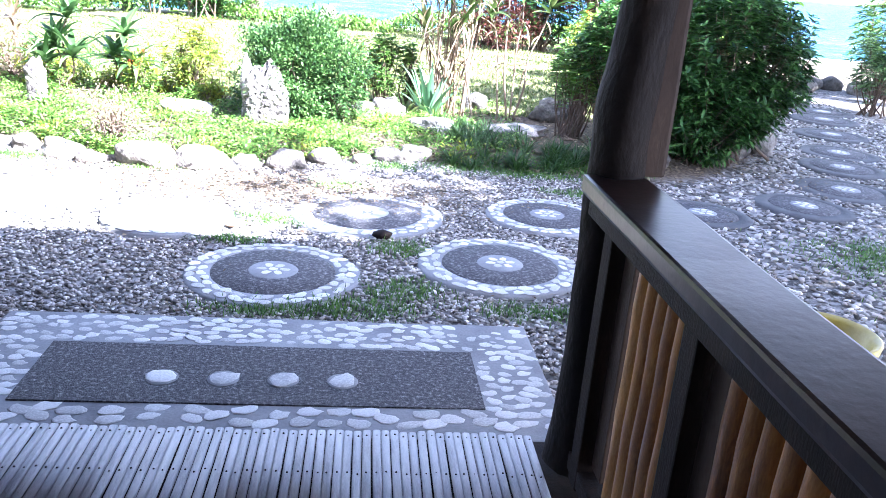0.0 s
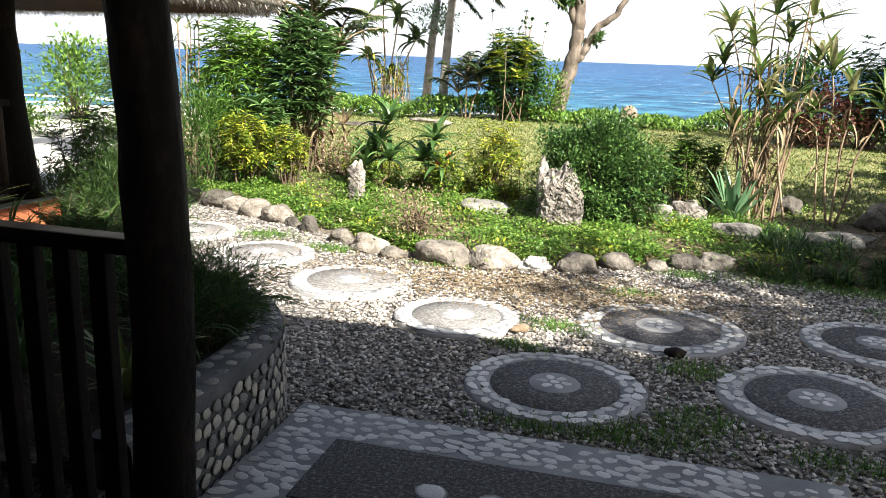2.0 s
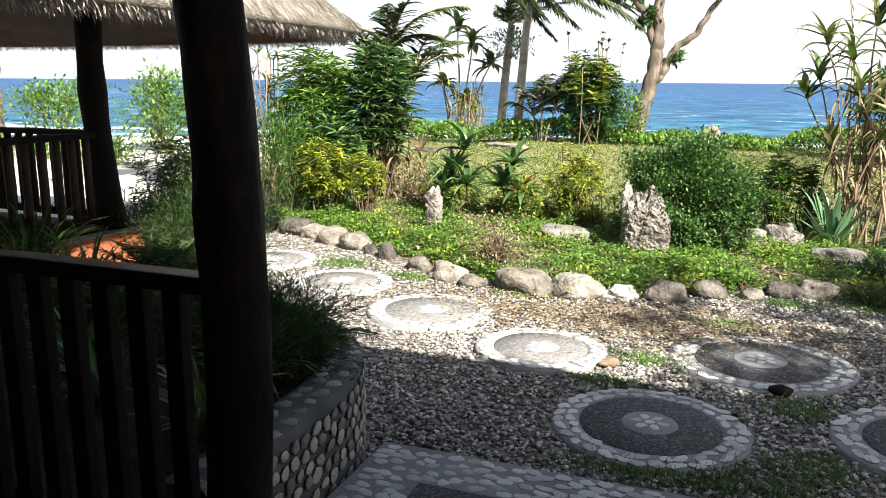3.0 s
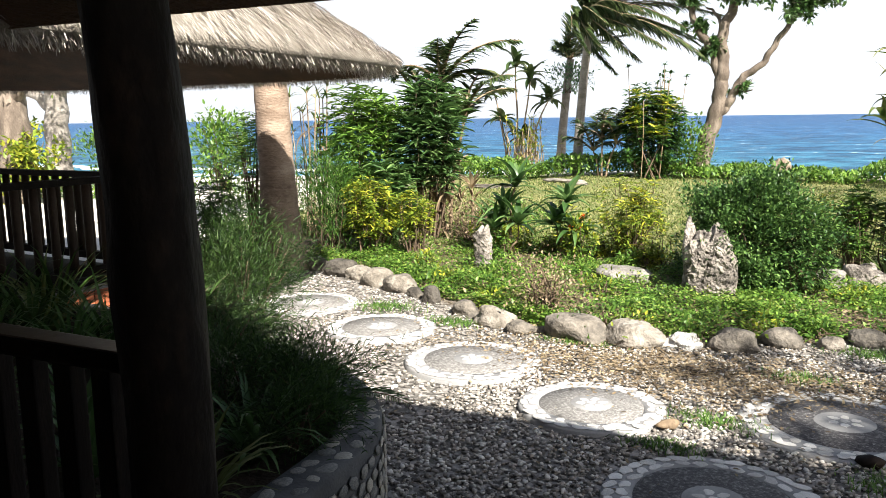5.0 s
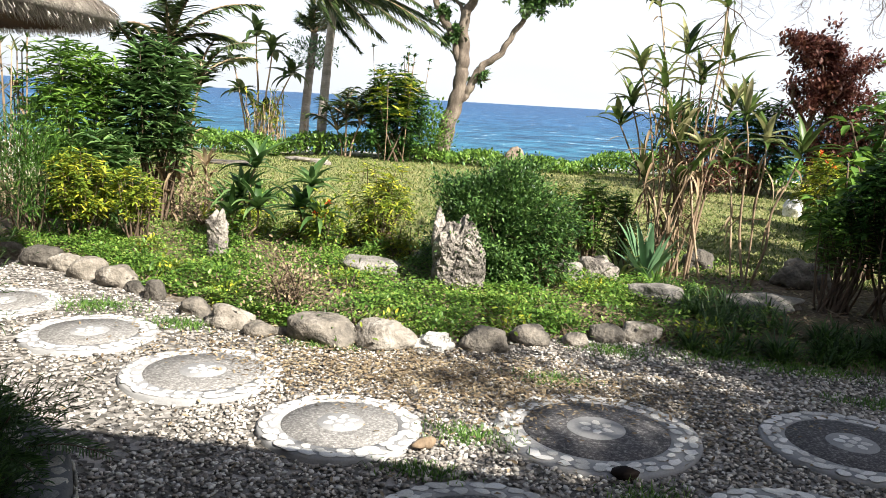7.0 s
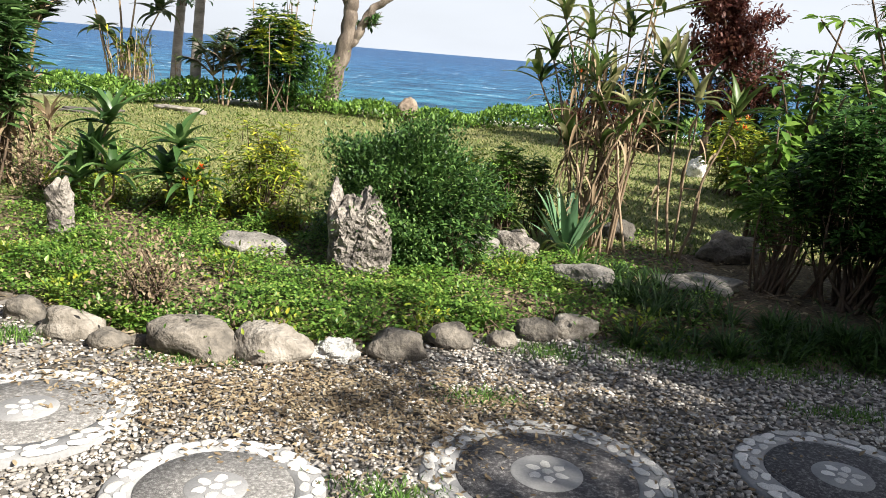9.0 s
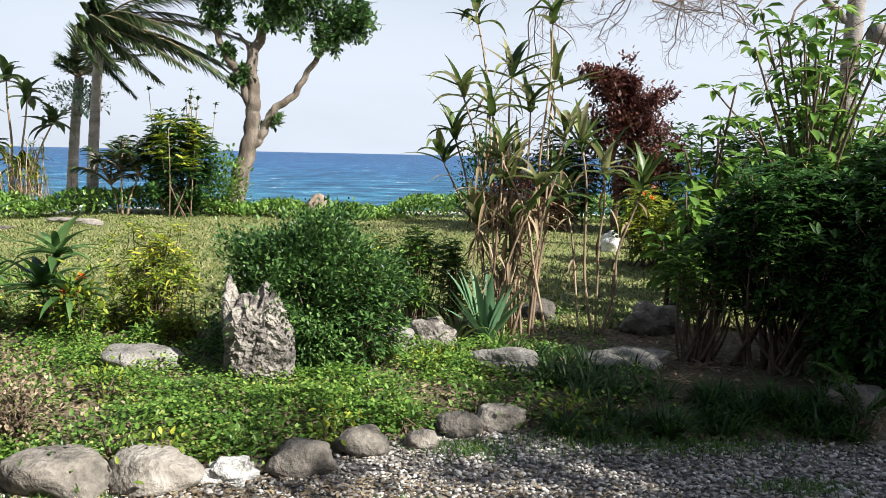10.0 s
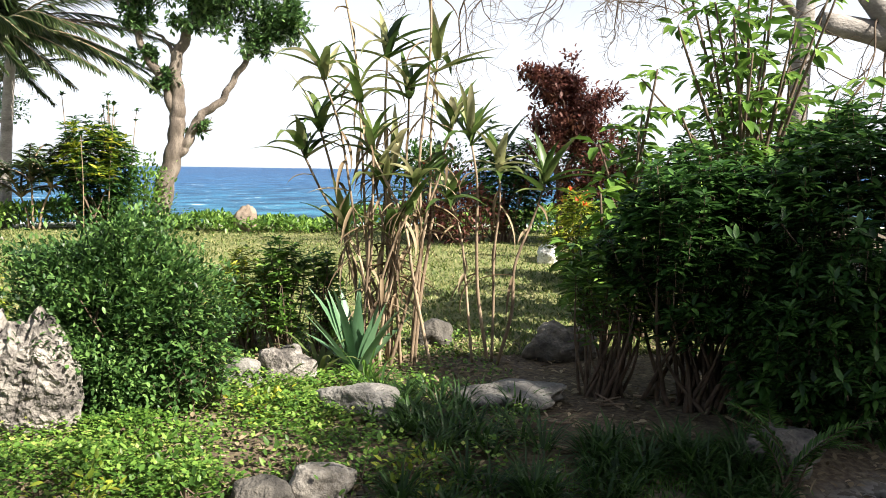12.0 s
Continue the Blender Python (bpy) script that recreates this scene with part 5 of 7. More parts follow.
def whorls(name, x, y, size, tips, per, leaf, mat, label, stems=16, bare=0.2, z=None, seed=1, aspect=0.28, hollow=0.45, up=0.35, cat="shrub", nodes=2, stem_mat=None, flowers=0):
    """A shrub of many shoots, each ending in whorls of pointed leaves; gaps stay between the shoots."""
    r = np.random.default_rng(seed)
    t = thing(name, pose(x, y, ground_at(x, y) if z is None else z), label, cat)
    rx, ry, h = size
    c0 = np.array([0, 0, h * (bare + (1 - bare) / 2)])
    rad = np.array([rx, ry, h * (1 - bare) / 2])
    d = r.normal(size=(tips, 3))
    d /= np.linalg.norm(d, axis=1)[:, None]
    q = hollow + (1 - hollow) * r.random(tips) ** 0.6
    lump = 1 + 0.13 * np.sin(d[:, 0] * 6 + seed) * np.cos(d[:, 2] * 5 + seed * 2) + r.normal(0, 0.05, tips)
    cen = c0 + d * rad * (q * lump)[:, None]
    cen[:, 2] = np.maximum(cen[:, 2], 0.05)
    foot = np.stack([r.normal(0, rx * 0.22, tips), r.normal(0, ry * 0.22, tips), np.full(tips, -0.02)], -1)
    mid = foot * 0.5 + cen * np.array([0.5, 0.5, 0.45]) + r.normal(0, 0.03, (tips, 3))
    for k in range(stems):
        v, tt, qq = tube_arrays(spline([foot[k], mid[k], cen[k]], 5), np.linspace(0.007 + 0.006 * h, 0.003, 11), 6)
        part("stem", Heap().add(v, tt, qq).mesh("stem", stem_mat or M_TWIG, True), t)
    tw, pos, dirs = Heap(), [], []
    for k in range(tips):
        ax = cen[k] - mid[k]
        ax = ax / (np.linalg.norm(ax) + 1e-6) + np.array([0, 0, up])
        ax /= np.linalg.norm(ax)
        side = np.cross(ax, r.normal(size=3))
        side /= np.linalg.norm(side) + 1e-6
        oth = np.cross(ax, side)
        back = leaf * (0.55 * nodes + 0.8)
        if k % 2 == 0:
            v, tt, qq = tube_arrays([cen[k] - ax * back, cen[k]], [0.004, 0.002], 4, False)
            tw.add(v, tt, qq)
        for j in range(nodes):
            a = np.arange(per) * 6.2832 / per + j * 0.7 + r.uniform(-0.35, 0.35, per)
            open_ = r.uniform(0.25, 0.8, per)
            pos.append(np.repeat((cen[k] - ax * leaf * 0.55 * j)[None], per, 0) + r.normal(0, leaf * 0.06, (per, 3)))
            dirs.append(np.cos(a)[:, None] * side + np.sin(a)[:, None] * oth + ax * (open_ * (1.0 - 0.5 * j))[:, None] + np.array([0, 0, -0.15]))
    pos, dirs = np.concatenate(pos), np.concatenate(dirs)
    sc = leaf * r.uniform(0.65, 1.3, len(pos))
    hl = Heap()
    scatter(hl, LEAF_V, LEAF_F, pos, frames_from(dirs), np.stack([sc * aspect * 2, sc, sc], -1))
    part("foliage", hl.mesh("foliage", mat), t)
    part("brushwood", tw.mesh("brushwood", stem_mat or M_TWIG, True), t)["kind"] = "stuff"
    for k in range(flowers):
        p_ = cen[np.argsort(-cen[:, 2])[k * 3 % tips]] + np.array([0, -0.02, 0.03])
        hf = Heap()
        scatter(hf, LEAF_V, LEAF_F, np.repeat(p_[None], 12, 0) + r.normal(0, 0.015, (12, 3)), frames_from(unit(12) + [0, 0, 0.6]), np.full(12, 0.045))
        part("flower", hf.mesh("flower", M_FLOWER), t, "orange-red flower cluster")
    return t


def tipped_canes(name, x, y, tips, label, leaf_mat, seed, foot=0.16, n=9, leaf=(0.40, 0.075), lift=(0.45, 1.45), droop=(0.3, 1.3), dry=5, r0=0.012, spare=0, cat="plant"):
    """Crooked canes from one foot to the tips given (across, deep, up from the foot), each with an upright tuft of long leaves."""
    r = random.Random(seed)
    t = thing(name, pose(x, y, ground_at(x, y)), label, cat)
    hl, hd = Heap(), Heap()
    all_tips = [(*p_, n) for p_ in tips] + [(r.gauss(0, 0.20), r.gauss(0, 0.12), r.uniform(0.7, 1.5), 3) for _ in range(spare)]
    for k, (dx, dy, dz, m_) in enumerate(all_tips):
        b = (r.gauss(0, foot) + dx * 0.25, r.gauss(0, foot * 0.6) + dy * 0.25, -0.02)
        way = [b]
        for q in (0.3, 0.55, 0.8):
            way.append((b[0] + (dx - b[0]) * q ** 1.25 + r.uniform(-0.045, 0.045), b[1] + (dy - b[1]) * q + r.uniform(-0.03, 0.03), dz * q))
        pts = spline(way + [(dx, dy, dz)], 5)
        part("cane", tube("cane", pts, np.linspace(r0 * r.uniform(0.8, 1.3), r0 * 0.6, len(pts)), M_STEM, 7), t)
        yaw = r.uniform(0, 6.28)
        for j in range(m_):
            q = pts[-1 - (j % 4) // 2]
            strap(hl, tuple(q), yaw + j * 2.399 + r.uniform(-0.4, 0.4), leaf[0] * r.uniform(0.6, 1.15), leaf[1] * r.uniform(0.7, 1.2), r.uniform(*lift), r.uniform(*droop), 6, 0.45)
        for j in range(dry):
            q = pts[int((len(pts) - 1) * r.uniform(0.35, 0.97))]
            strap(hd, tuple(q), r.uniform(0, 6.28), r.uniform(0.18, 0.42), r.uniform(0.014, 0.034), r.uniform(-1.1, 0.2), r.uniform(0.6, 1.5), 6, 0.6)
    part("foliage", hl.mesh("foliage", leaf_mat, True), t)
    if dry:
        part("dry_foliage", hd.mesh("dry_foliage", M_DRYLEAF, True), t, "withered tan leaves hanging down")
    return t


def areca(name, x, y, tops, L, label, seed, leaflet=0.34):
    """A clump of slim palm stems, each with a few arching feathered fronds."""
    r = random.Random(seed)
    t = thing(name, pose(x, y, ground_at(x, y) - 0.03), label, "palm")
    for k, (dx, dy, dz, n) in enumerate(tops):
        pts = spline([(dx * 0.3, dy * 0.3, 0), (dx * 0.5, dy * 0.5, dz * 0.5), (dx, dy, dz)], 6)
        part("stem", tube("stem", pts, np.linspace(0.030, 0.018, len(pts)), M_STEM, 8), t)
        for j in range(n):
            h, ribs = Heap(), Heap()
            frond(h, ribs, pts[-1], j * 2.399 + k, r.uniform(0.6, 1.4), r.uniform(0.7, 1.7), L * r.uniform(0.7, 1.1), leaflet, r, (0.25, 0, 0), 24)
            fr = part("frond", h.mesh("frond", M_PALMLEAF), t)
            part("rib", ribs.mesh("rib", M_STEM, True), fr)
    return t


def boughs(heap, r, p, d, L, rad, depth):
    """A crooked branch with side shoots, again and again, ever thinner."""
    pts = [p]
    for _ in range(5):
        d = d + r.normal(0, 0.22, 3)
        d /= np.linalg.norm(d)
        pts.append(pts[-1] + d * L / 5)
    v, tt, qq = tube_arrays(spline(pts, 2), np.linspace(rad, rad * 0.45, 11), 5 if depth else 4, False)
    heap.add(v, tt, qq)
    if depth:
        for k in range(4):
            e = r.normal(0, 1, 3) * [1, 0.6, 0.8]
            nd = d * 0.75 + 0.75 * e / np.linalg.norm(e)
            boughs(heap, r, pts[2 + k % 4], nd / np.linalg.norm(nd), L * r.uniform(0.45, 0.75), rad * 0.5, depth - 1)


# planted bed
shrub("hedge_bush", -1.10, 9.12, (0.58, 0.42, 1.04), 36000, 0.037, M_HEDGE, "dense rounded small-leaved green bush behind the coral rock", 16, 330, 0.02, seed=3, spread=0.08, hollow=0.5)
whorls("creeper", -0.62, 8.92, (0.30, 0.22, 0.5), 130, 5, 0.06, M_HEDGE, "trailing green creeper at the hedge bush foot", 14, 0.0, seed=2, aspect=0.4)
whorls("yellow_shrub", -2.45, 10.0, (0.40, 0.32, 0.98), 210, 5, 0.075, M_YELLOWLEAF, "thin upright yellow-green shrub in the bed", 30, 0.06, seed=4, hollow=0.2)
shrub("brown_shrub", -2.45, 7.45, (0.26, 0.22, 0.50), 1100, 0.032, M_LEAFLITTER, "low wiry brownish shrub behind the border stones", 40, 60, 0.05, seed=5, hollow=0.2)
whorls("croton_shrub", -0.22, 10.3, (0.22, 0.2, 0.92), 110, 7, 0.085, M_MIDLEAF, "upright green shrub with yellow lower leaves", 20, 0.12, seed=6, hollow=0.2)
whorls("croton_shrub", 0.12, 10.35, (0.15, 0.15, 0.86), 60, 7, 0.085, M_MIDLEAF, "slim upright green shrub beside the canes", 14, 0.15, seed=9, hollow=0.2)
whorls("croton_shrub", -0.50, 10.5, (0.26, 0.22, 0.85), 120, 6, 0.075, M_YELLOWLEAF, "upright yellow-green shrub beside the hedge bush", 22, 0.1, seed=7, hollow=0.2)
tipped_canes("ti_plant", -3.78, 9.6, [(0.12, 0, 0.86), (-0.06, 0.05, 0.52), (0.16, -0.05, 0.42), (-0.14, -0.03, 0.34)], "dark green strap-leaved plant on several stems", M_STRAP, 11, 0.05, 22, (0.46, 0.078), (0.1, 1.3), (0.5, 1.5), 0, 0.014)
tipped_canes("ti_plant", -3.14, 9.8, [(0.02, 0, 0.68), (-0.12, 0.04, 0.40), (0.13, -0.04, 0.34)], "dark green strap-leaved plant with a withered lower leaf", M_STRAP, 12, 0.05, 20, (0.46, 0.085), (0.0, 1.2), (0.5, 1.5), 2, 0.014)
shrub("flower_plant", -2.92, 9.7, (0.16, 0.12, 0.5), 260, 0.06, M_YELLOWLEAF, "small plant with orange-red flowers", 6, 12, 0.2, seed=8, flowers=4)
rosette("agave", 0.36, 9.75, 22, 0.62, 0.085, M_AGAVE, "stiff blue-green agave rosette at the cane foot", lift=(0.75, 1.45), droop=(0.05, 0.5), seed=2)
rosette("dry_rosette", 0.1, 9.72, 14, 0.4, 0.04, M_VARIEG, "pale variegated strap leaves beside the agave", lift=(0.5, 1.3), droop=(0.6, 1.6), seed=3)
tipped_canes("cane_clump", 0.62, 9.95, [(-0.66, 0.1, 1.55), (-0.52, -0.1, 2.1), (-0.38, 0.15, 2.75), (-0.26, -0.05, 1.95), (0.10, 0.1, 2.0), (-0.16, -0.1, 1.6), (0.24, 0.0, 2.75), (0.42, 0.1, 1.75), (-0.36, 0.0, 1.0), (0.0, 0.15, 1.45), (0.15, -0.15, 1.35), (-0.05, 0.2, 2.3), (-0.55, 0.2, 1.75), (0.3, 0.1, 2.2)],
             "tall clump of dry canes topped with streaked strap leaves", M_VARIEG, 21, 0.15, 11, (0.42, 0.065), (0.2, 1.45), (0.2, 1.8), 8, spare=10)
tipped_canes("cane_clump", 1.32, 10.0, [(-0.16, 0.0, 1.65), (0.06, 0.05, 1.45), (0.38, -0.05, 1.32), (-0.3, 0.1, 1.2)], "slender leaning canes with pale streaked leaves", M_VARIEG, 22, 0.07, 13, (0.48, 0.07), (0.1, 1.4), (0.3, 1.2), 4)

# big shrub by the path and its neighbours
whorls("big_shrub", 2.42, 8.85, (0.58, 0.5, 1.58), 620, 7, 0.09, M_DARKLEAF, "dense dark green shrub on bare brown stems", 40, 0.26, seed=13, aspect=0.32, hollow=0.45)
whorls("low_dark_shrub", 3.05, 8.35, (0.72, 0.42, 0.95), 560, 7, 0.085, M_DARKLEAF, "low dark shrub at the foot of the big one", 20, 0.0, seed=16, aspect=0.32)
whorls("big_shrub", 3.35, 8.75, (0.92, 0.8, 1.84), 1700, 7, 0.09, M_DARKLEAF, "large dense green shrub beside the gravel path", 40, 0.04, seed=14, aspect=0.32, hollow=0.5)
whorls("leafy_shrub", 1.92, 9.1, (0.34, 0.3, 1.05), 70, 6, 0.12, M_MIDLEAF, "open green shrub with many bare stems", 34, 0.38, seed=15, aspect=0.2, hollow=0.3)

# far side of the bed, by the hut
def trunk_palm():
    t = thing("palm_tree", pose(-6.0, 8.3, -0.05), "thick brown palm trunk standing behind the hut eave", "palm tree")
    zs = np.linspace(0, 5.2, 40)
    pts = np.stack([-0.16 * zs / 3, 0.05 * zs / 3, zs], -1)
    rad = (0.185 + 0.12 * np.exp(-zs / 0.55)) * (1 + 0.035 * (np.arange(40) % 2))
    part("trunk", tube("trunk", pts, rad, M_PALMBARK, 18), t)
    r = random.Random(5)
    for k in range(14):
        h, ribs = Heap(), Heap()
        frond(h, ribs, pts[-1], k * 2.399, r.uniform(0.3, 1.3), r.uniform(0.7, 1.3), 2.2, 0.5, r, (0.4, 0, 0), 30)
        fr = part("frond", h.mesh("frond", M_PALMLEAF), t)
        part("rib", ribs.mesh("rib", M_STEM, True), fr)


trunk_palm()
whorls("oleander", -6.25, 10.35, (0.62, 0.45, 2.25), 300, 7, 0.17, M_MIDLEAF, "tall oleander-like shrub of narrow bright green leaves", 24, 0.1, seed=31, aspect=0.19, hollow=0.3)
whorls("oleander", -5.35, 10.6, (0.52, 0.42, 2.20), 190, 7, 0.20, M_STRAP, "tall dark narrow-leaved shrub beside a palm clump", 20, 0.3, seed=32, aspect=0.19, hollow=0.3)
whorls("oleander", -5.75, 10.0, (0.50, 0.35, 1.15), 120, 7, 0.19, M_STRAP, "lower dark long-leaved shrub under the tall ones", 18, 0.05, seed=40, aspect=0.2, hollow=0.3)
areca("areca_palm", -5.55, 11.3, [(0, 0, 2.1, 6), (0.3, 0.1, 1.6, 5), (-0.35, 0.1, 1.8, 5)], 1.15, "slim green feather palm rising above the thicket", 33)
canes("dry_fan_plant", -5.05, 10.7, 5, (0.5, 1.1), "withered tan strap leaves beside the thicket", M_DRYLEAF, 34, 0.35, 10, (0.36, 0.05), 8, 0.3, side_tufts=2)
canes("reed_clump", -6.95, 10.2, 12, (1.2, 2.1), "thin pale bare stems beside the palm trunk", M_VARIEG, 38, 0.3, 4, (0.28, 0.03), 4, 0.16, side_tufts=1)
whorls("yellow_shrub", -5.35, 9.15, (0.40, 0.35, 0.98), 210, 6, 0.075, M_YELLOWLEAF, "bright yellow-leaved shrub behind the border stones", 20, 0.2, seed=41, hollow=0.35)
whorls("yellow_shrub", -4.80, 9.25, (0.26, 0.24, 0.78), 120, 6, 0.07, M_YELLOWLEAF, "small yellow-green shrub in the bed", 20, 0.3, seed=42, hollow=0.35)
shrub("feathery_shrub", -5.95, 9.15, (0.40, 0.38, 1.22), 4200, 0.07, M_FERN, "feathery bright green shrub beside the palm trunk", 22, 110, 0.05, seed=43, hollow=0.35, aspect=0.16)
shrub("dry_shrub", -4.75, 10.6, (0.42, 0.35, 0.48), 1300, 0.04, M_LEAFLITTER, "dry pinkish-brown low shrub", 34, 60, 0.05, seed=44, hollow=0.2)
whorls("low_shrub", -4.1, 10.2, (0.5, 0.35, 0.42), 110, 5, 0.07, M_YELLOWLEAF, "low yellow-green weeds behind the upright rock", 20, 0.0, seed=45, hollow=0.2)
whorls("low_shrub", -4.75, 11.6, (0.8, 0.4, 0.42), 140, 5, 0.08, M_MIDLEAF, "low green weeds at the lawn edge", 20, 0.0, seed=46, hollow=0.2)

rq_ = random.Random(23)
for k in range(13):
    x, y = -4.5 + 2.9 * (k + rq_.random()) / 13, 9.35 + rq_.uniform(0, 1.1)
    a = rq_.uniform(0.14, 0.26)
    whorls("bed_weed", x, y, (a, a * 0.9, a * rq_.uniform(1.4, 2.2)), 34, 5, 0.065, M_YELLOWLEAF if k % 3 else M_MIDLEAF, "leafy yellow-green weed among the bed plants" if k % 3 else "leafy green weed among the bed plants", 8, 0.0, seed=400 + k, hollow=0.15, cat="plant")

# planter plants
for k, (x, y, ln, mt, lab) in enumerate(((-1.98, 3.05, 0.42, M_VARIEG, "arching streaked strap leaves in the planter"), (-2.12, 3.5, 0.40, M_STRAP, "arching dark strap leaves in the planter"), (-2.55, 3.1, 0.42, M_STRAP, "arching dark strap leaves in the planter"),
                                         (-2.95, 3.35, 0.45, M_STRAP, "arching dark strap leaves in the planter"), (-3.5, 3.2, 0.5, M_STRAP, "arching dark strap leaves in the planter"), (-4.1, 3.7, 0.55, M_STRAP, "tall arching strap leaves beside the hut"),
                                         (-3.4, 4.0, 0.5, M_STRAP, "tall arching strap leaves beside the hut"), (-3.9, 4.25, 0.62, M_STRAP, "tall arching strap leaves beside the hut"), (-4.4, 4.2, 0.66, M_VARIEG, "tall arching streaked strap leaves beside the hut"), (-4.55, 3.85, 0.66, M_STRAP, "tall arching strap leaves beside the hut"),
                                         (-3.75, 3.9, 0.5, M_STRAP, "tall arching strap leaves beside the hut"), (-4.5, 3.4, 0.6, M_STRAP, "tall arching strap leaves beside the hut"))):
    rosette("strap_plant", x, y, 44, ln, 0.024, mt, lab, z=0.40, lift=(0.7, 1.45), droop=(0.9, 2.2), seed=60 + k, group="strap plants in the planter")
for k, (x, y) in enumerate(((-4.62, 4.45), (-4.66, 4.05), (-4.3, 4.05), (-4.6, 3.2))):
    rosette("strap_plant", x, y, 34, 0.62, 0.026, M_DARKGRASS, "tall dark strap leaves before the hut plinth", z=0.40, lift=(0.9, 1.5), droop=(0.9, 2.1), seed=90 + k, group="strap plants in the planter")
for k, (x, y, s, n) in enumerate(((-2.25, 3.95, (0.30, 0.26, 0.34), 1500), (-2.6, 3.85, (0.34, 0.3, 0.42), 1700), (-2.02, 3.65, (0.22, 0.22, 0.26), 900))):
    shrub("planter_fern", x, y, s, n * 3, 0.042, M_DARKGRASS, "low feathery green fern filling the planter", 14, 90, 0.03, z=0.40, seed=70 + k, hollow=0.25, aspect=0.10, cat="fern", spread=0.09)
fern_bush("fern_bush", -3.15, 4.30, 0.40, 52, 0.44, M_PALMLEAF, "arching feathery fern bush in the shaded planter", 80)
fern_bush("fern_bush", -3.55, 4.5, 0.40, 46, 0.48, M_DARKGRASS, "low dark feathery fern bush in the shaded planter", 81, (0.8, 1.5))
shrub("asparagus_fern", -4.25, 5.70, (0.48, 0.42, 1.02), 9000, 0.062, M_DARKGRASS, "tall dark feathery fern bush behind the planter wall", 26, 150, 0.03, seed=82, hollow=0.3, aspect=0.08, cat="fern", spread=0.12)
shrub("asparagus_fern", -3.75, 5.05, (0.34, 0.3, 0.55), 5000, 0.055, M_DARKGRASS, "low dark feathery fern bush behind the planter wall", 20, 100, 0.03, seed=87, hollow=0.3, aspect=0.08, cat="fern", spread=0.10)
fern_bush("fern_sprig", -2.28, 4.10, 0.42, 9, 0.42, M_DARKGRASS, "small feathery sprig leaning over the planter wall", 83, (0.4, 1.2))
whorls("bamboo_shrub", -6.5, 7.75, (0.46, 0.4, 1.1), 170, 6, 0.11, M_DARKGRASS, "dark narrow-leaved shrub at the hut corner", 22, 0.05, seed=84, hollow=0.3, aspect=0.14)
whorls("bamboo_shrub", -6.62, 8.6, (0.36, 0.3, 1.85), 90, 6, 0.10, M_MIDLEAF, "open yellow-green shrub with layered side branches", 18, 0.45, seed=86, hollow=0.3, aspect=0.2)
shrub("bamboo_shrub", -5.7, 6.6, (0.34, 0.34, 0.62), 1300, 0.085, M_DARKGRASS, "dark narrow-leaved shrub beside the plinth", 20, 60, 0.05, seed=85, hollow=0.3, aspect=0.16)

# lawn, sea edge and far trees
shrub("beach_bush", -14.0, 15.6, (0.8, 0.6, 1.8), 2600, 0.11, M_MIDLEAF, "open branching green bush above the beach", 26, 60, 0.2, seed=90, hollow=0.45)
shrub("beach_bush", -17.5, 15.5, (1.3, 0.8, 1.5), 2200, 0.11, M_MIDLEAF, "open branching green bush above the beach", 22, 50, 0.2, seed=91, hollow=0.45)
for k in range(9):
    x = -19.5 + k * 1.35
    y = 13.3 + 0.5 * math.sin(k * 2.1) + max(0, (x + 12)) * 0.9
    shrub("beach_scrub", x, y, (0.9, 0.5, 0.30 + 0.08 * (k % 3)), 900, 0.08, M_MIDLEAF, "low green scrub on the pale sand", 10, 34, 0.02, seed=100 + k, hollow=0.2)
tipped_canes("ti_tree", -9.95, 24.0, [(-0.75, 0, 2.6), (0.0, 0, 3.4), (0.45, 0.1, 3.0), (1.1, 0, 2.3), (-0.5, 0.1, 1.7), (0.3, 0, 1.2)], "tall thin dark-leaved plant against the sea", M_PALMLEAF, 34, 0.06, 16, (0.70, 0.22), (-0.4, 1.3), (0.6, 1.6), 0, 0.03)
canes("reed_clump", -9.15, 23.0, 40, (0.7, 1.75), "clump of pale bare stems with few leaves", M_YELLOWLEAF, 35, 0.7, 5, (0.25, 0.03), 2, 0.22, side_tufts=2, r0=0.016)
whorls("sea_shrub", -5.15, 21.5, (0.85, 0.7, 2.45), 380, 8, 0.16, M_DARKLEAF, "dark green whorled shrub against the sea", 14, 0.0, seed=111, hollow=0.25, aspect=0.3)
whorls("sea_shrub", -5.0, 21.0, (0.7, 0.4, 2.3), 45, 8, 0.18, M_YELLOWLEAF, "yellow-green whorled shoots before the dark shrub", 4, 0.45, seed=114, hollow=0.4, aspect=0.3)
areca("sea_palm_shrub", -6.35, 21.3, [(0, 0, 1.0, 7), (-0.3, 0.2, 0.7, 5), (0.35, 0.1, 0.9, 5)], 1.3, "low drooping feather palm beside the dark shrub", 39, 0.42)
canes("sea_shrub_sprigs", -5.1, 21.6, 11, (1.9, 2.8), "thin sprigs with small dark tufts above the shrub", M_DARKLEAF, 37, 0.8, 7, (0.16, 0.06), 0, 0.2, side_tufts=1)
shrub("vine_bush", -4.3, 21.7, (0.5, 0.4, 1.4), 1500, 0.09, M_MIDLEAF, "green climbing leaves round the tree foot", 10, 40, 0.0, seed=112, hollow=0.3)
palm(-7.50, 22.7, 4.2, (0.30, 0.0), 0.13, "slender pale coconut palm with fronds blown by wind", 51, 30, (1.7, 0.0, -0.6), 2.2)
palm(-8.86, 25.0, 3.6, (0.30, 0.0), 0.14, "slender pale palm trunk beside another palm", 52, 8, (0.8, 0.0, 0.5), 1.6)
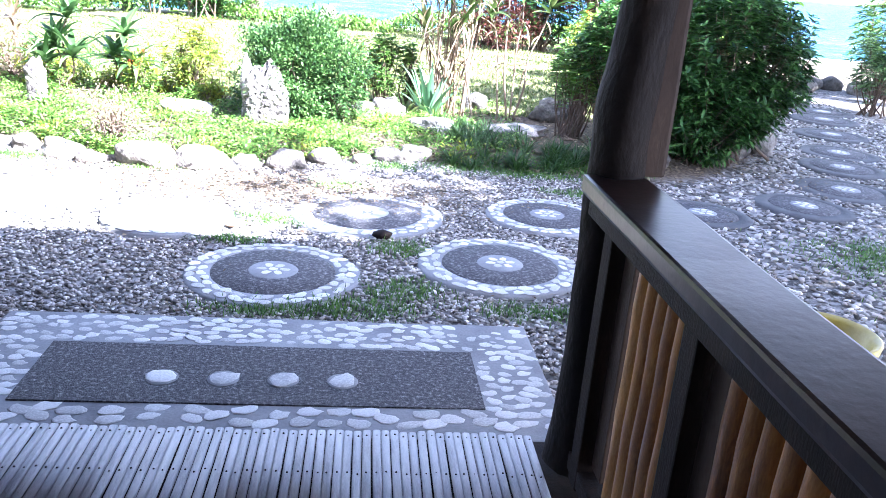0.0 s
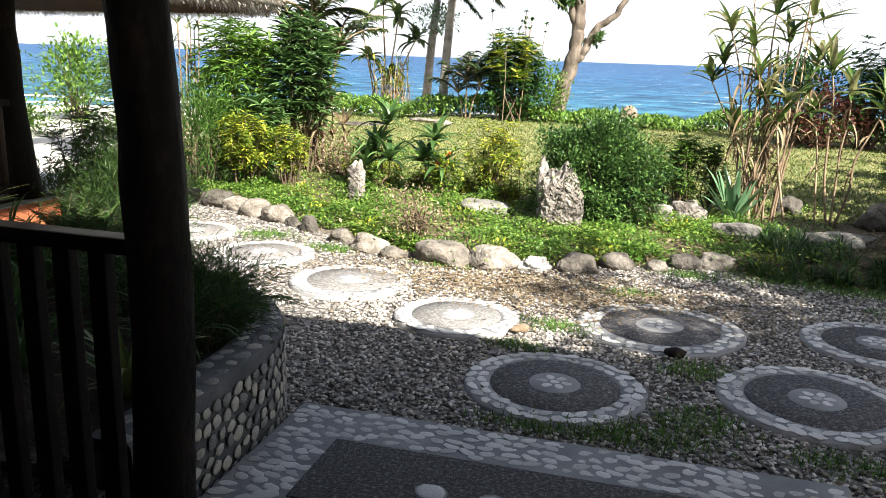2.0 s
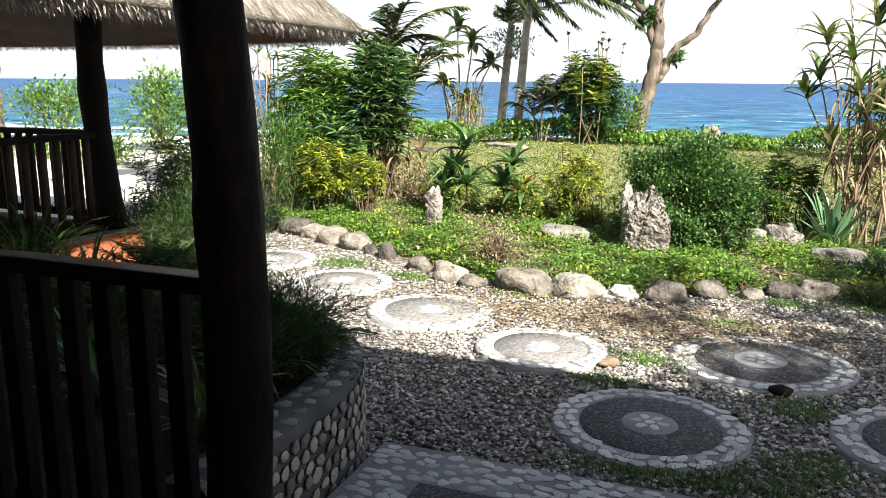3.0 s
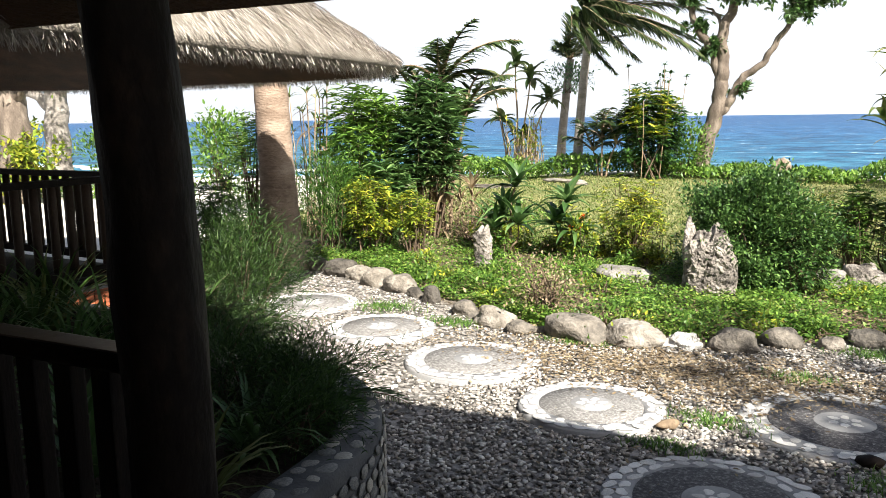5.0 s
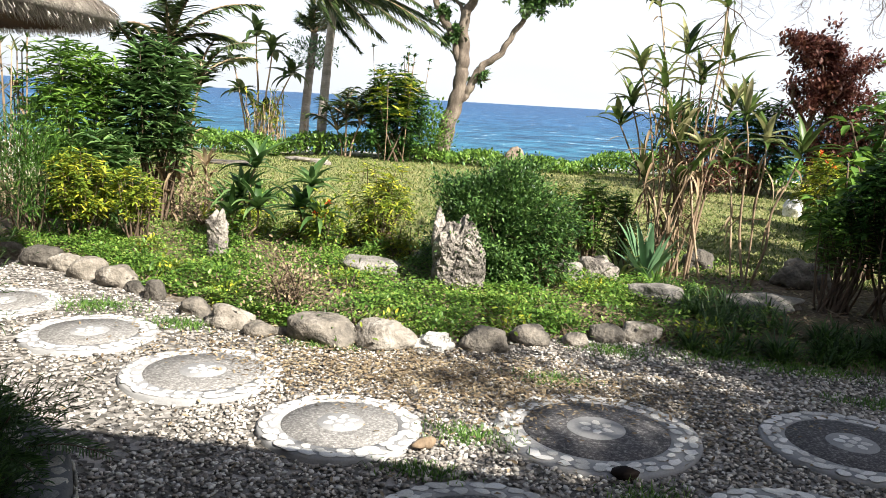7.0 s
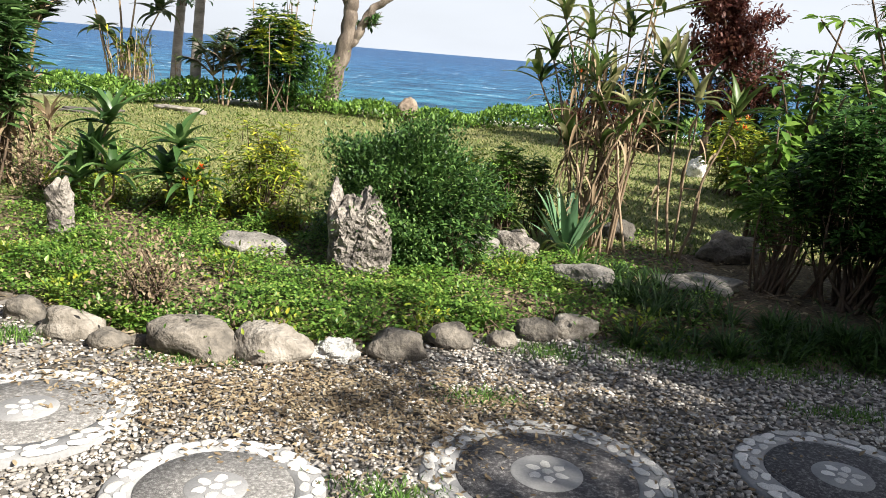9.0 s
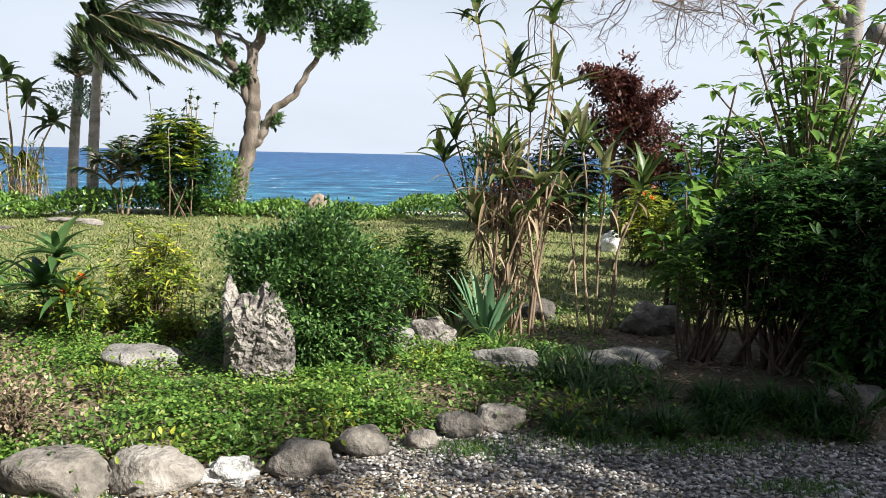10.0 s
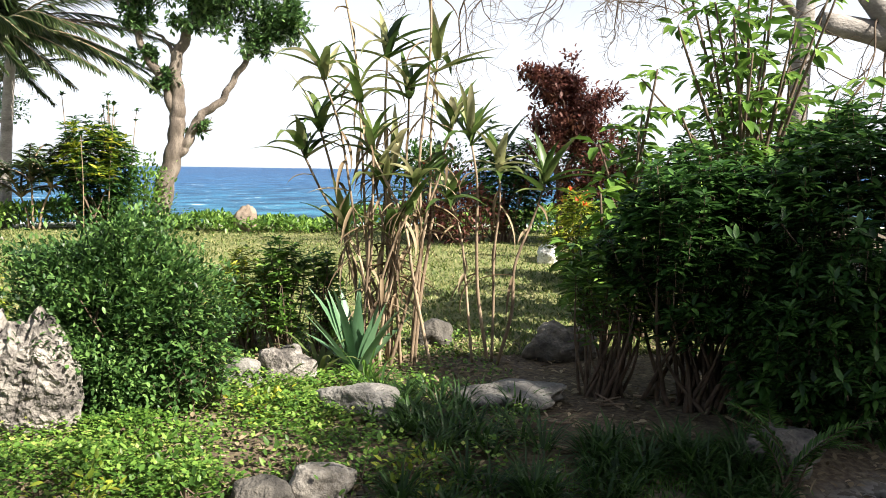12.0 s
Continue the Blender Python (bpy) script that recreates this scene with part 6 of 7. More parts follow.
shrub("palm_epiphyte", -8.60, 24.9, (0.62, 0.5, 0.75), 900, 0.10, M_AGAVE, "pale leafy ball growing on the palm trunk", 8, 40, 0.05, z=2.45, seed=113, hollow=0.5)

limb_tree("sea_tree", -4.06, 22.1,
          [([(0, 0, 0), (0.14, 0, 0.9), (0.37, 0, 1.7), (0.44, 0, 2.3), (0.47, 0, 2.8), (0.43, 0, 3.6), (0.67, 0.05, 4.2), (0.86, 0.1, 4.9), (1.1, 0.1, 5.6)], 0.23, 0.07),
           ([(0.40, 0, 2.5), (0.18, 0, 3.2), (-0.16, 0, 3.7), (-0.38, 0.05, 4.3), (-0.43, 0.1, 4.9), (-0.6, 0.1, 5.6)], 0.12, 0.04),
           ([(0.36, 0, 1.55), (0.62, 0, 1.85), (0.78, 0, 2.2), (0.98, 0, 2.52), (1.37, 0, 2.8), (1.67, 0, 3.3), (2.04, 0, 3.85), (2.34, 0, 4.3), (2.85, 0, 4.7)], 0.12, 0.04),
           ([(0.45, 0, 3.7), (0.2, 0, 4.1), (0.0, 0, 4.2)], 0.05, 0.02),
           ([(0.86, 0.1, 4.9), (1.4, 0, 5.3), (2.0, 0, 5.6)], 0.06, 0.02)],
          "spreading seaside tree with a pale forked trunk", M_BARK, M_STRAP,
          [((1.0, 0, 2.25), 0.22, 240), ((0.12, 0, 3.2), 0.22, 240), ((-0.2, 0, 3.9), 0.25, 240), ((-0.5, 0, 4.8), 0.4, 500), ((1.2, 0, 4.9), 0.55, 1900), ((0.9, 0, 4.5), 0.35, 700), ((1.8, 0, 5.2), 0.6, 1700), ((2.2, 0, 4.15), 0.32, 800), ((2.55, 0, 4.5), 0.36, 1100), ((2.75, 0, 4.6), 0.4, 900), ((-0.42, 0, 4.4), 0.3, 500), ((0.35, 0, 3.3), 0.22, 260), ((0.6, 0, 5.4), 0.6, 1800), ((2.6, 0, 5.4), 0.5, 700), ((-0.6, 0, 5.7), 0.5, 600)],
          61, 0.15)


def sea_hedge():
    r = np.random.default_rng(5)
    h = Heap()
    n = 26000
    x = r.uniform(-15, 9, n)
    y = 21.9 + r.normal(0, 0.45, n) + 0.4 * np.sin(x * 0.9)
    top = (0.50 + 0.12 * np.sin(x * 1.7) + 0.10 * np.sin(x * 4.1 + 1)) * (0.75 + 0.25 * np.sin(x * 0.6))
    z = height(x, y) + top * r.random(n) ** 0.6
    sc = r.uniform(0.07, 0.14, n)
    scatter(h, LEAF_V, LEAF_F, np.stack([x, y, z], -1), frames_from(r.normal(0, 0.6, (n, 3)) + [0, 0, 0.6]), np.stack([sc, sc, sc], -1))
    tagged(new("sea_hedge", h.mesh("sea_hedge", M_MIDLEAF)), "low green hedge of creepers along the beach edge", "hedge", kind="stuff")


sea_hedge()
# beyond the big shrub
limb_tree("copper_tree", 3.95, 18.6, [([(0, 0, 0), (0.05, 0, 0.8), (-0.05, 0, 1.6), (0.1, 0, 2.4)], 0.08, 0.04), ([(0, 0, 1.2), (0.4, 0, 1.9), (0.6, 0, 2.5)], 0.05, 0.02), ([(0, 0, 1.4), (-0.4, 0, 2.0), (-0.5, 0, 2.6)], 0.05, 0.02)],
          "copper-red leaved small tree at the lawn end", M_TWIG, M_RED, [((0, 0, 2.85), 0.42, 2000), ((0.4, 0, 2.5), 0.42, 1800), ((-0.3, 0, 3.0), 0.34, 1200), ((0.6, 0, 1.9), 0.45, 1200), ((-0.2, 0, 2.1), 0.42, 1100), ((0.25, 0, 2.3), 0.4, 1200), ((0.9, 0, 1.4), 0.4, 800), ((0.2, 0, 1.3), 0.5, 900)], 62, 0.10)
shrub("copper_bush", 2.1, 18.8, (0.8, 0.6, 1.15), 2400, 0.09, M_RED, "low copper-red bush at the lawn end", 20, 60, 0.03, seed=121, hollow=0.3)
shrub("ixora_bush", 1.75, 19.6, (0.7, 0.6, 1.9), 2000, 0.09, M_DARKLEAF, "green bush with orange-red flowers", 20, 50, 0.3, seed=122, hollow=0.35, flowers=7)
whorls("dark_bush", 3.1, 19.2, (0.8, 0.6, 2.1), 260, 7, 0.15, M_DARKLEAF, "dark open bush against the sea", 30, 0.1, seed=123, hollow=0.25, aspect=0.3)
whorls("dark_bush", 4.9, 19.0, (1.0, 0.7, 2.2), 330, 7, 0.15, M_DARKLEAF, "dark bush behind the copper tree", 30, 0.05, seed=124, hollow=0.25, aspect=0.3)
whorls("dark_bush", 6.1, 17.2, (0.9, 0.7, 2.3), 300, 7, 0.15, M_DARKLEAF, "dark green bush beyond the broad-leaved trees", 26, 0.05, seed=127, hollow=0.25, aspect=0.3)
whorls("dark_bush", 7.75, 13.3, (0.55, 0.5, 1.5), 130, 7, 0.13, M_STRAP, "dark narrow-leaved bush beside the path end", 18, 0.2, seed=128, hollow=0.3, aspect=0.22)
whorls("dark_bush", 9.3, 15.6, (1.0, 0.8, 2.2), 240, 7, 0.16, M_MIDLEAF, "green bush behind the stones at the path end", 20, 0.1, seed=129, hollow=0.3, aspect=0.3)
whorls("croton_bush", 3.2, 14.2, (0.52, 0.45, 1.15), 150, 7, 0.11, M_YELLOWLEAF, "yellow and white croton with small orange flowers", 18, 0.05, seed=125, hollow=0.35, flowers=6)
whorls("green_bush", 4.1, 13.4, (0.75, 0.6, 1.5), 260, 7, 0.13, M_HEDGE, "green leafy bush behind the big shrub", 18, 0.05, seed=126, hollow=0.3, aspect=0.3)


def broadleaf(x, y, hgt, label, seed, n=9, leaf=0.24, spread=0.5):
    """A thin shrub tree with whorls of large glossy leaves."""
    r = np.random.default_rng(seed)
    t = thing("broadleaf_tree", pose(x, y, ground_at(x, y)), label, "tree")
    hl = Heap()
    pos, dirs = [], []
    for k in range(n):
        e = np.array([r.normal(0, spread), r.normal(0, spread * 0.6), hgt * r.uniform(0.5, 1.0)])
        b = np.array([r.normal(0, 0.08), r.normal(0, 0.08), 0])
        p_ = spline([b, b * 0.4 + e * np.array([0.35, 0.35, 0.55]), e], 6)
        v, tt, qq = tube_arrays(p_, np.linspace(0.028, 0.008, len(p_)), 7)
        part("stem", Heap().add(v, tt, qq).mesh("stem", M_TWIG, True), t)
        for q in range(len(p_) - 1, len(p_) // 3, -2):
            m_ = 9
            a = np.arange(m_) * 2.399 + r.random()
            pos.append(np.repeat(p_[q][None], m_, 0))
            dirs.append(np.stack([np.cos(a), np.sin(a), r.uniform(-0.75, 0.35, m_)], -1))
    pos, dirs = np.concatenate(pos), np.concatenate(dirs)
    sc = leaf * r.uniform(0.6, 1.2, len(pos))
    scatter(hl, LEAF_V, LEAF_F, pos + dirs * 0.04, frames_from(dirs), np.stack([sc * 0.85, sc, sc * 1.6], -1))
    part("foliage", hl.mesh("foliage", M_MIDLEAF), t, "large glossy bright green leaves")


broadleaf(2.62, 10.8, 2.35, "thin tree with large bright green leaves", 131, 9, 0.17, 0.26)
broadleaf(3.75, 11.0, 3.2, "tall thin tree with large bright green leaves", 132, 22, 0.18, 0.5)
broadleaf(2.25, 10.4, 1.25, "low plant with large bright green leaves", 133, 7, 0.2, 0.16)
broadleaf(4.7, 12.2, 3.0, "tall thin tree with large bright green leaves", 134, 18, 0.18, 0.55)


def bare_tree():
    r = np.random.default_rng(9)
    t = thing("bare_tree", pose(6.9, 15.8, 0), "large pale-barked tree with bare twiggy branches", "tree")
    part("trunk", tube("trunk", spline([(0, 0, -0.05), (-0.03, 0, 1.5), (0.02, 0.05, 3.0), (0.1, 0.1, 4.6), (0.3, 0.2, 6.5)], 6), np.linspace(0.17, 0.12, 25), M_WHITEBARK, 14), t)
    for p0, p1, p2, ra in (((0.1, 0.1, 3.9), (-1.4, 0.0, 4.6), (-3.0, 0, 4.5), 0.07), ((-0.2, 0.0, 4.6), (-2.6, 0.3, 5.0), (-5.0, 0.6, 4.6), 0.07), ((0.1, 0.0, 4.4), (1.2, 0.2, 4.8), (2.6, 0.4, 4.4), 0.06)):
        p_ = spline([p0, p1, p2], 9) + np.concatenate([[[0, 0, 0]], r.normal(0, 0.04, (18, 3))])
        v, tt, qq = tube_arrays(p_, np.linspace(ra, 0.025, len(p_)), 9)
        limb = part("limb", Heap().add(v, tt, qq).mesh("limb", M_WHITEBARK, True), t)
        ht = Heap()
        for k in range(4, len(p_), 2):
            d = np.array([-0.55 if p2[0] < 0 else 0.55, r.normal(0, 0.3), -0.15 + r.normal(0, 0.25)])
            boughs(ht, r, p_[k], d, r.uniform(1.0, 1.7), 0.022, 3)
        part("brushwood", ht.mesh("brushwood", M_TWIG, True), limb, "fine bare twigs")["kind"] = "stuff"
    t = thing("bare_tree", pose(10.6, 13.6, 0), "stout grey tree with a sawn limb reaching over the path", "tree")
    part("trunk", tube("trunk", spline([(0, 0, -0.05), (-0.1, 0, 1.2), (-0.4, 0.1, 2.4), (-0.7, 0.2, 4.0), (-0.8, 0.2, 6.0)], 6), np.linspace(0.36, 0.2, 25), M_WHITEBARK, 14), t)
    for pts, ra, rb in (([(-0.35, 0.1, 2.2), (-1.9, 0.2, 2.75), (-3.2, 0.35, 3.1), (-3.75, 0.4, 3.3), (-4.5, 0.4, 3.42)], 0.24, 0.13), ([(-3.3, 0.35, 3.12), (-3.75, 0.3, 3.55), (-4.1, 0.3, 4.0), (-4.3, 0.3, 4.8)], 0.17, 0.10)):
        p_ = spline(pts, 6)
        v, tt, qq = tube_arrays(p_, np.linspace(ra, rb, len(p_)), 12)
        limb = part("limb", Heap().add(v, tt, qq).mesh("limb", M_WHITEBARK, True), t, "thick grey sawn limb")
        ht = Heap()
        for k in range(6, len(p_), 5):
            boughs(ht, r, p_[k], np.array([-0.5, r.normal(0, 0.3), -0.5]), 1.1, 0.016, 2)
        part("brushwood", ht.mesh("brushwood", M_TWIG, True), limb, "fine bare twigs")["kind"] = "stuff"


bare_tree()
limb_tree("vine_tree", -16.5, 12.0, [([(0, 0, 0), (0.1, 0, 1.5), (-0.1, 0, 3.0), (0.2, 0, 5.0)], 0.38, 0.25), ([(0, 0, 2.2), (1.2, 0, 3.0), (2.0, 0, 4.2)], 0.16, 0.06), ([(0, 0, 2.6), (-1.4, 0, 3.4), (-2.2, 0, 4.6)], 0.16, 0.06)],
          "large old tree hung with dry climbers", M_BARK, M_YELLOWLEAF, [((0.5, 0, 1.0), 0.5, 700), ((-0.5, -0.2, 1.8), 0.5, 700), ((1.6, 0, 3.4), 0.7, 900), ((-1.8, 0, 3.8), 0.8, 900), ((0.4, -0.3, 0.5), 0.6, 800), ((0, 0, 5.0), 1.4, 1600)], 63, 0.14)
limb_tree("beach_tree", -19.5, 15.2, [([(0, 0, 0), (0.0, 0, 1.4), (0.1, 0, 2.4), (0.2, 0, 3.4)], 0.36, 0.24), ([(0, 0, 2.0), (-0.8, 0, 2.5), (-1.6, 0, 2.6), (-2.0, 0, 3.0)], 0.16, 0.06), ([(0.1, 0, 2.3), (0.7, 0, 3.0), (1.0, 0, 4.0)], 0.16, 0.08)],
          "pale stout tree trunk beside the beach", M_WHITEBARK, M_MIDLEAF, [((0, 0, 4.4), 1.2, 1500), ((-2, 0, 3.6), 0.8, 800), ((1.2, 0, 4.4), 0.9, 800)], 64, 0.16)
# shade tree beside the veranda, above the path
limb_tree("shade_tree", 7.9, 2.2, [([(0, 0, 0), (0.1, 0, 2.0), (-0.1, 0.1, 4.0), (0, 0.2, 6.0)], 0.26, 0.12), ([(0, 0, 3.4), (-1.2, 0.3, 4.6), (-2.4, 0.5, 5.2)], 0.12, 0.04), ([(0, 0, 3.6), (1.2, 0.6, 4.8), (2.2, 1.0, 5.4)], 0.12, 0.04), ([(0, 0.1, 3.8), (0, 1.5, 4.8), (-0.3, 2.6, 5.2)], 0.12, 0.04)],
          "leafy shade tree beside the veranda", M_BARK, M_DARKLEAF,
          [((x * 1.15, y * 1.15 - 0.6, z), 0.95, 1000 if x < -1.5 else 2900) for x, y, z in ((-2.2, 0.5, 5.0), (-1.2, -0.2, 5.4), (-0.3, 0.6, 5.6), (0.8, 0.0, 5.6), (1.8, 0.8, 5.5), (-1.9, 1.7, 5.0), (-0.8, 1.9, 5.3), (0.4, 1.8, 5.5), (1.5, 2.2, 5.2), (-0.2, 2.9, 5.0), (-1.6, 2.9, 4.8), (0.9, 3.2, 5.0), (-0.6, -1.2, 5.6), (-1.9, -1.0, 5.2), (-0.3, 0.8, 6.3), (0.8, 1.4, 6.3))], 65, 0.15, twigs=4)

limb_tree("shade_tree", 12.2, 5.6, [([(0, 0, 0), (0.1, 0, 2.0), (-0.1, 0.1, 4.0), (0, 0.2, 6.0)], 0.28, 0.12), ([(0, 0, 3.4), (-1.2, 0.3, 4.6), (-2.2, 0.5, 5.2)], 0.12, 0.04), ([(0, 0.1, 3.8), (0, 1.5, 4.8), (-0.3, 2.6, 5.2)], 0.12, 0.04)],
          "leafy shade tree beside the far path", M_BARK, M_DARKLEAF,
          [((x, y, z), 1.0, 2400) for x, y, z in ((-2.4, 0.4, 5.0), (-1.3, -0.6, 5.3), (-0.2, 0.5, 5.7), (1.2, 0.0, 5.6), (-2.0, 1.8, 5.1), (-0.8, 2.0, 5.4), (0.6, 1.9, 5.5), (-0.2, 3.2, 5.1), (-1.7, 3.3, 4.9), (-0.9, -1.6, 5.4), (1.0, -1.5, 5.6))], 66, 0.15, twigs=4)

# ---- loose ground things ----
def pot():
    t = thing("plant_pot", pose(1.93, 3.42, 0.0) @ Matrix.Diagonal((1.25, 1.25, 1.25, 1)), "yellow glazed round plant pot on the gravel", "pot")
    ang = np.linspace(0, 2 * np.pi, 28, endpoint=False)
    prof = [(0.08, 0.0), (0.12, 0.02), (0.155, 0.14), (0.165, 0.26), (0.175, 0.31), (0.18, 0.335), (0.17, 0.34), (0.152, 0.325), (0.145, 0.26), (0.0, 0.25)]
    v = np.concatenate([np.stack([np.cos(ang) * a, np.sin(ang) * a, np.full(28, z)], -1) for a, z in prof])
    i, j = np.meshgrid(np.arange(len(prof) - 1), np.arange(28), indexing="ij")
    k = (j + 1) % 28
    part("bowl", Heap().add(v, None, np.stack([i * 28 + j, i * 28 + k, (i + 1) * 28 + k, (i + 1) * 28 + j], -1).reshape(-1, 4)).mesh("bowl", M_POT, True), t)
    part("soil", tube("soil", [(0, 0, 0.25), (0, 0, 0.275)], [0.144, 0.14], M_SOIL, 24), t, "dark potting soil")


pot()
ob = new("dark_stone", rock_mesh("dark_stone", (0.13, 0.09, 0.07), M_DARKWOOD, 77, 2))
ob.matrix_basis = pose(0.0, 5.47, 0.01)
tagged(ob, "small dark lump of wood on the gravel", "stone")
ob = new("husk", rock_mesh("husk", (0.14, 0.07, 0.06), M_STEM, 78, 2, 0.3))
ob.matrix_basis = pose(-0.98, 5.5, 0.02, 0, 0, 50)
tagged(ob, "dry tan husk lying at the disc edge", "husk")

TUFTS = [(-0.15, 4.30, 0.42, 0.16), (0.15, 4.55, 0.25, 0.2), (-0.55, 4.22, 0.35, 0.10), (-0.80, 5.72, 0.26, 0.14), (0.12, 5.25, 0.22, 0.16), (-0.95, 5.25, 0.25, 0.08), (0.9, 4.35, 0.35, 0.12), (1.25, 7.55, 0.75, 0.22), (0.7, 7.75, 0.4, 0.2), (1.75, 7.85, 0.5, 0.2), (-3.9, 7.2, 0.3, 0.2), (-3.1, 7.0, 0.25, 0.15), (-2.0, 6.9, 0.3, 0.1), (0.0, 7.5, 0.3, 0.15), (3.9, 5.6, 0.8, 0.5), (4.3, 5.0, 0.8, 0.6), (-0.4, 6.75, 0.25, 0.12), (1.6, 6.95, 0.3, 0.12)]


def grass_stuff():
    r = np.random.default_rng(3)
    h = Heap()
    for x, y, a, b in TUFTS:
        n = int(8200 * a * b) + 140
        px, py = x + r.normal(0, a * 0.5, n), y + r.normal(0, b * 0.5, n)
        d = np.stack([r.normal(0, 0.6, n), r.normal(0, 0.6, n), np.ones(n)], -1)
        scatter(h, BLADE_V, BLADE_F, np.stack([px, py, height(px, py) + 0.005], -1), frames_from(d), np.stack([np.full(n, 0.007), r.uniform(0.022, 0.06, n), np.ones(n) * 0.05], -1))
    tagged(new("grass_tufts", h.mesh("grass_tufts", M_TUFT)), "green grass tufts growing through the gravel", "grass", kind="stuff")
    h = Heap()
    n = 110000
    y = 10.2 + 11.6 * r.random(n) ** 1.5
    x = r.uniform(-1, 1, n) * (4 + 0.42 * y) - 1.5
    keep = (y > border(x) + 0.7) & (x > -9.5) & (x < 7.5)
    x, y = x[keep], y[keep]
    n = len(x)
    d = np.stack([r.normal(0, 0.7, n), r.normal(0, 0.7, n), np.ones(n) * 0.8], -1)
    s = r.uniform(0.03, 0.075, n)
    scatter(h, BLADE_V, BLADE_F, np.stack([x, y, height(x, y)], -1), frames_from(d), np.stack([s * 0.35, s, s], -1))
    tagged(new("lawn_grass", h.mesh("lawn_grass", M_GRASS)), "short dry yellowish lawn grass", "grass", kind="stuff")
    # creeping ground cover of the bed
    h = Heap()
    n = 240000
    x = r.uniform(-6.0, 1.4, n)
    y = border(x) + 0.16 + r.random(n) ** 1.25 * 3.3
    den = 0.5 + 0.5 * np.sin(x * 2.3 + 1) * np.sin(y * 2.9) + 0.35 * np.sin(x * 5.1 + y * 3.7)
    edge = np.clip((x - 0.1) / 1.0, 0, 1) * 0.85 + np.clip((y - 9.4) / 1.2, 0, 0.6)
    keep = (r.random(n) < 0.02 + 0.85 * den - edge) | (r.random(n) < 0.09)
    x, y = x[keep], y[keep]
    n = len(x)
    z = height(x, y) + 0.15 * r.random(n) ** 1.3 * (0.55 + 0.45 * np.sin(x * 6.3 + y * 4.1) * np.sin(y * 7.7 - x * 3.1)) + 0.005
    d = np.stack([r.normal(0, 0.9, n), r.normal(0, 0.9, n), r.uniform(0.0, 0.7, n)], -1)
    s = r.uniform(0.015, 0.035, n)
    scatter(h, [(0, 0, 0), (-0.3, 0.45, 0.06), (0, 1, -0.06), (0.3, 0.45, 0.06)], [(0, 2, 1), (0, 3, 2)], np.stack([x, y, z], -1), frames_from(d), np.stack([s * 1.4, s, s], -1))
    tagged(new("ground_cover", h.mesh("ground_cover", M_COVER)), "bright green creeping ground cover filling the bed", "ground cover", kind="stuff")
    # dead leaves
    h = Heap()
    n = 8000
    bx = r.uniform(-5.5, 1.2, 6000)
    x, y = np.concatenate([bx, r.uniform(0.2, 4.5, n // 4), r.normal(-1.1, 0.9, n), r.uniform(-5, 3, n // 4)]), np.concatenate([border(bx) + 0.1 + r.uniform(0, 2.6, 6000), r.uniform(7.6, 10.5, n // 4), r.normal(6.55, 0.32, n), r.uniform(4.0, 10.5, n // 4)])
    keep = (y > 3.9) & ~((x < -1.5) & (y < 5.0))
    x, y = x[keep], y[keep]
    n = len(x)
    s = r.uniform(0.025, 0.075, n)
    s = np.where(y < border(x), s * 0.62, s)
    scatter(h, LEAF_V, LEAF_F, np.stack([x, y, height(x, y) + r.uniform(0.012, 0.03, n)], -1), frames_from(np.stack([r.normal(size=n), r.normal(size=n), r.normal(0, 0.2, n)], -1)), np.stack([s * 0.8, s, s], -1))
    tagged(new("leaf_litter", h.mesh("leaf_litter", M_LEAFLITTER)), "dry brown fallen leaves on gravel and soil", "leaves", kind="stuff")


grass_stuff()
rw_ = random.Random(16)
for k in range(22):
    x = -4.6 + 5.4 * (k + rw_.uniform(0.1, 0.9)) / 22
    y = float(border(np.array([x]))[0]) + rw_.choice((0.12, 0.18, 0.5, 1.0)) + rw_.uniform(0, 0.12)
    a = rw_.uniform(0.09, 0.17)
    shrub("bed_weed", x, y, (a, a, a * rw_.uniform(0.9, 1.5)), 130, 0.042, M_MIDLEAF if k % 3 else M_YELLOWLEAF, "small leafy green weed at the bed edge" if k % 3 else "small yellow-green leafy weed at the bed edge", 6, 12, 0.0, seed=300 + k, hollow=0.2, cat="plant")
rr_ = random.Random(6)
for k in range(95):
    x = rr_.uniform(0.45, 2.4)
    y = float(border(np.array([x]))[0]) + 0.05 + 1.5 * rr_.random() ** 1.2
    if x > 1.5:
        y = float(border(np.array([x]))[0]) + 0.05 + 0.55 * rr_.random()
    rosette("grass_clump", x, y, 26, rr_.uniform(0.16, 0.28), 0.014, M_DARKGRASS, "dark green tuft of strappy grass beside the rocks", lift=(0.5, 1.4), droop=(0.8, 1.9), seed=200 + k, cat="grass", group="dark grass tufts")
rosette("grass_clump", 0.42, 9.45, 40, 0.3, 0.018, M_MIDLEAF, "bright green tuft below the agave", lift=(0.4, 1.3), droop=(0.8, 1.9), seed=250, cat="grass")
fern_bush("fern_plant", 2.35, 7.75, 0.05, 7, 0.5, M_FERN, "single fern at the foot of the big shrub", 260, (0.7, 1.4))


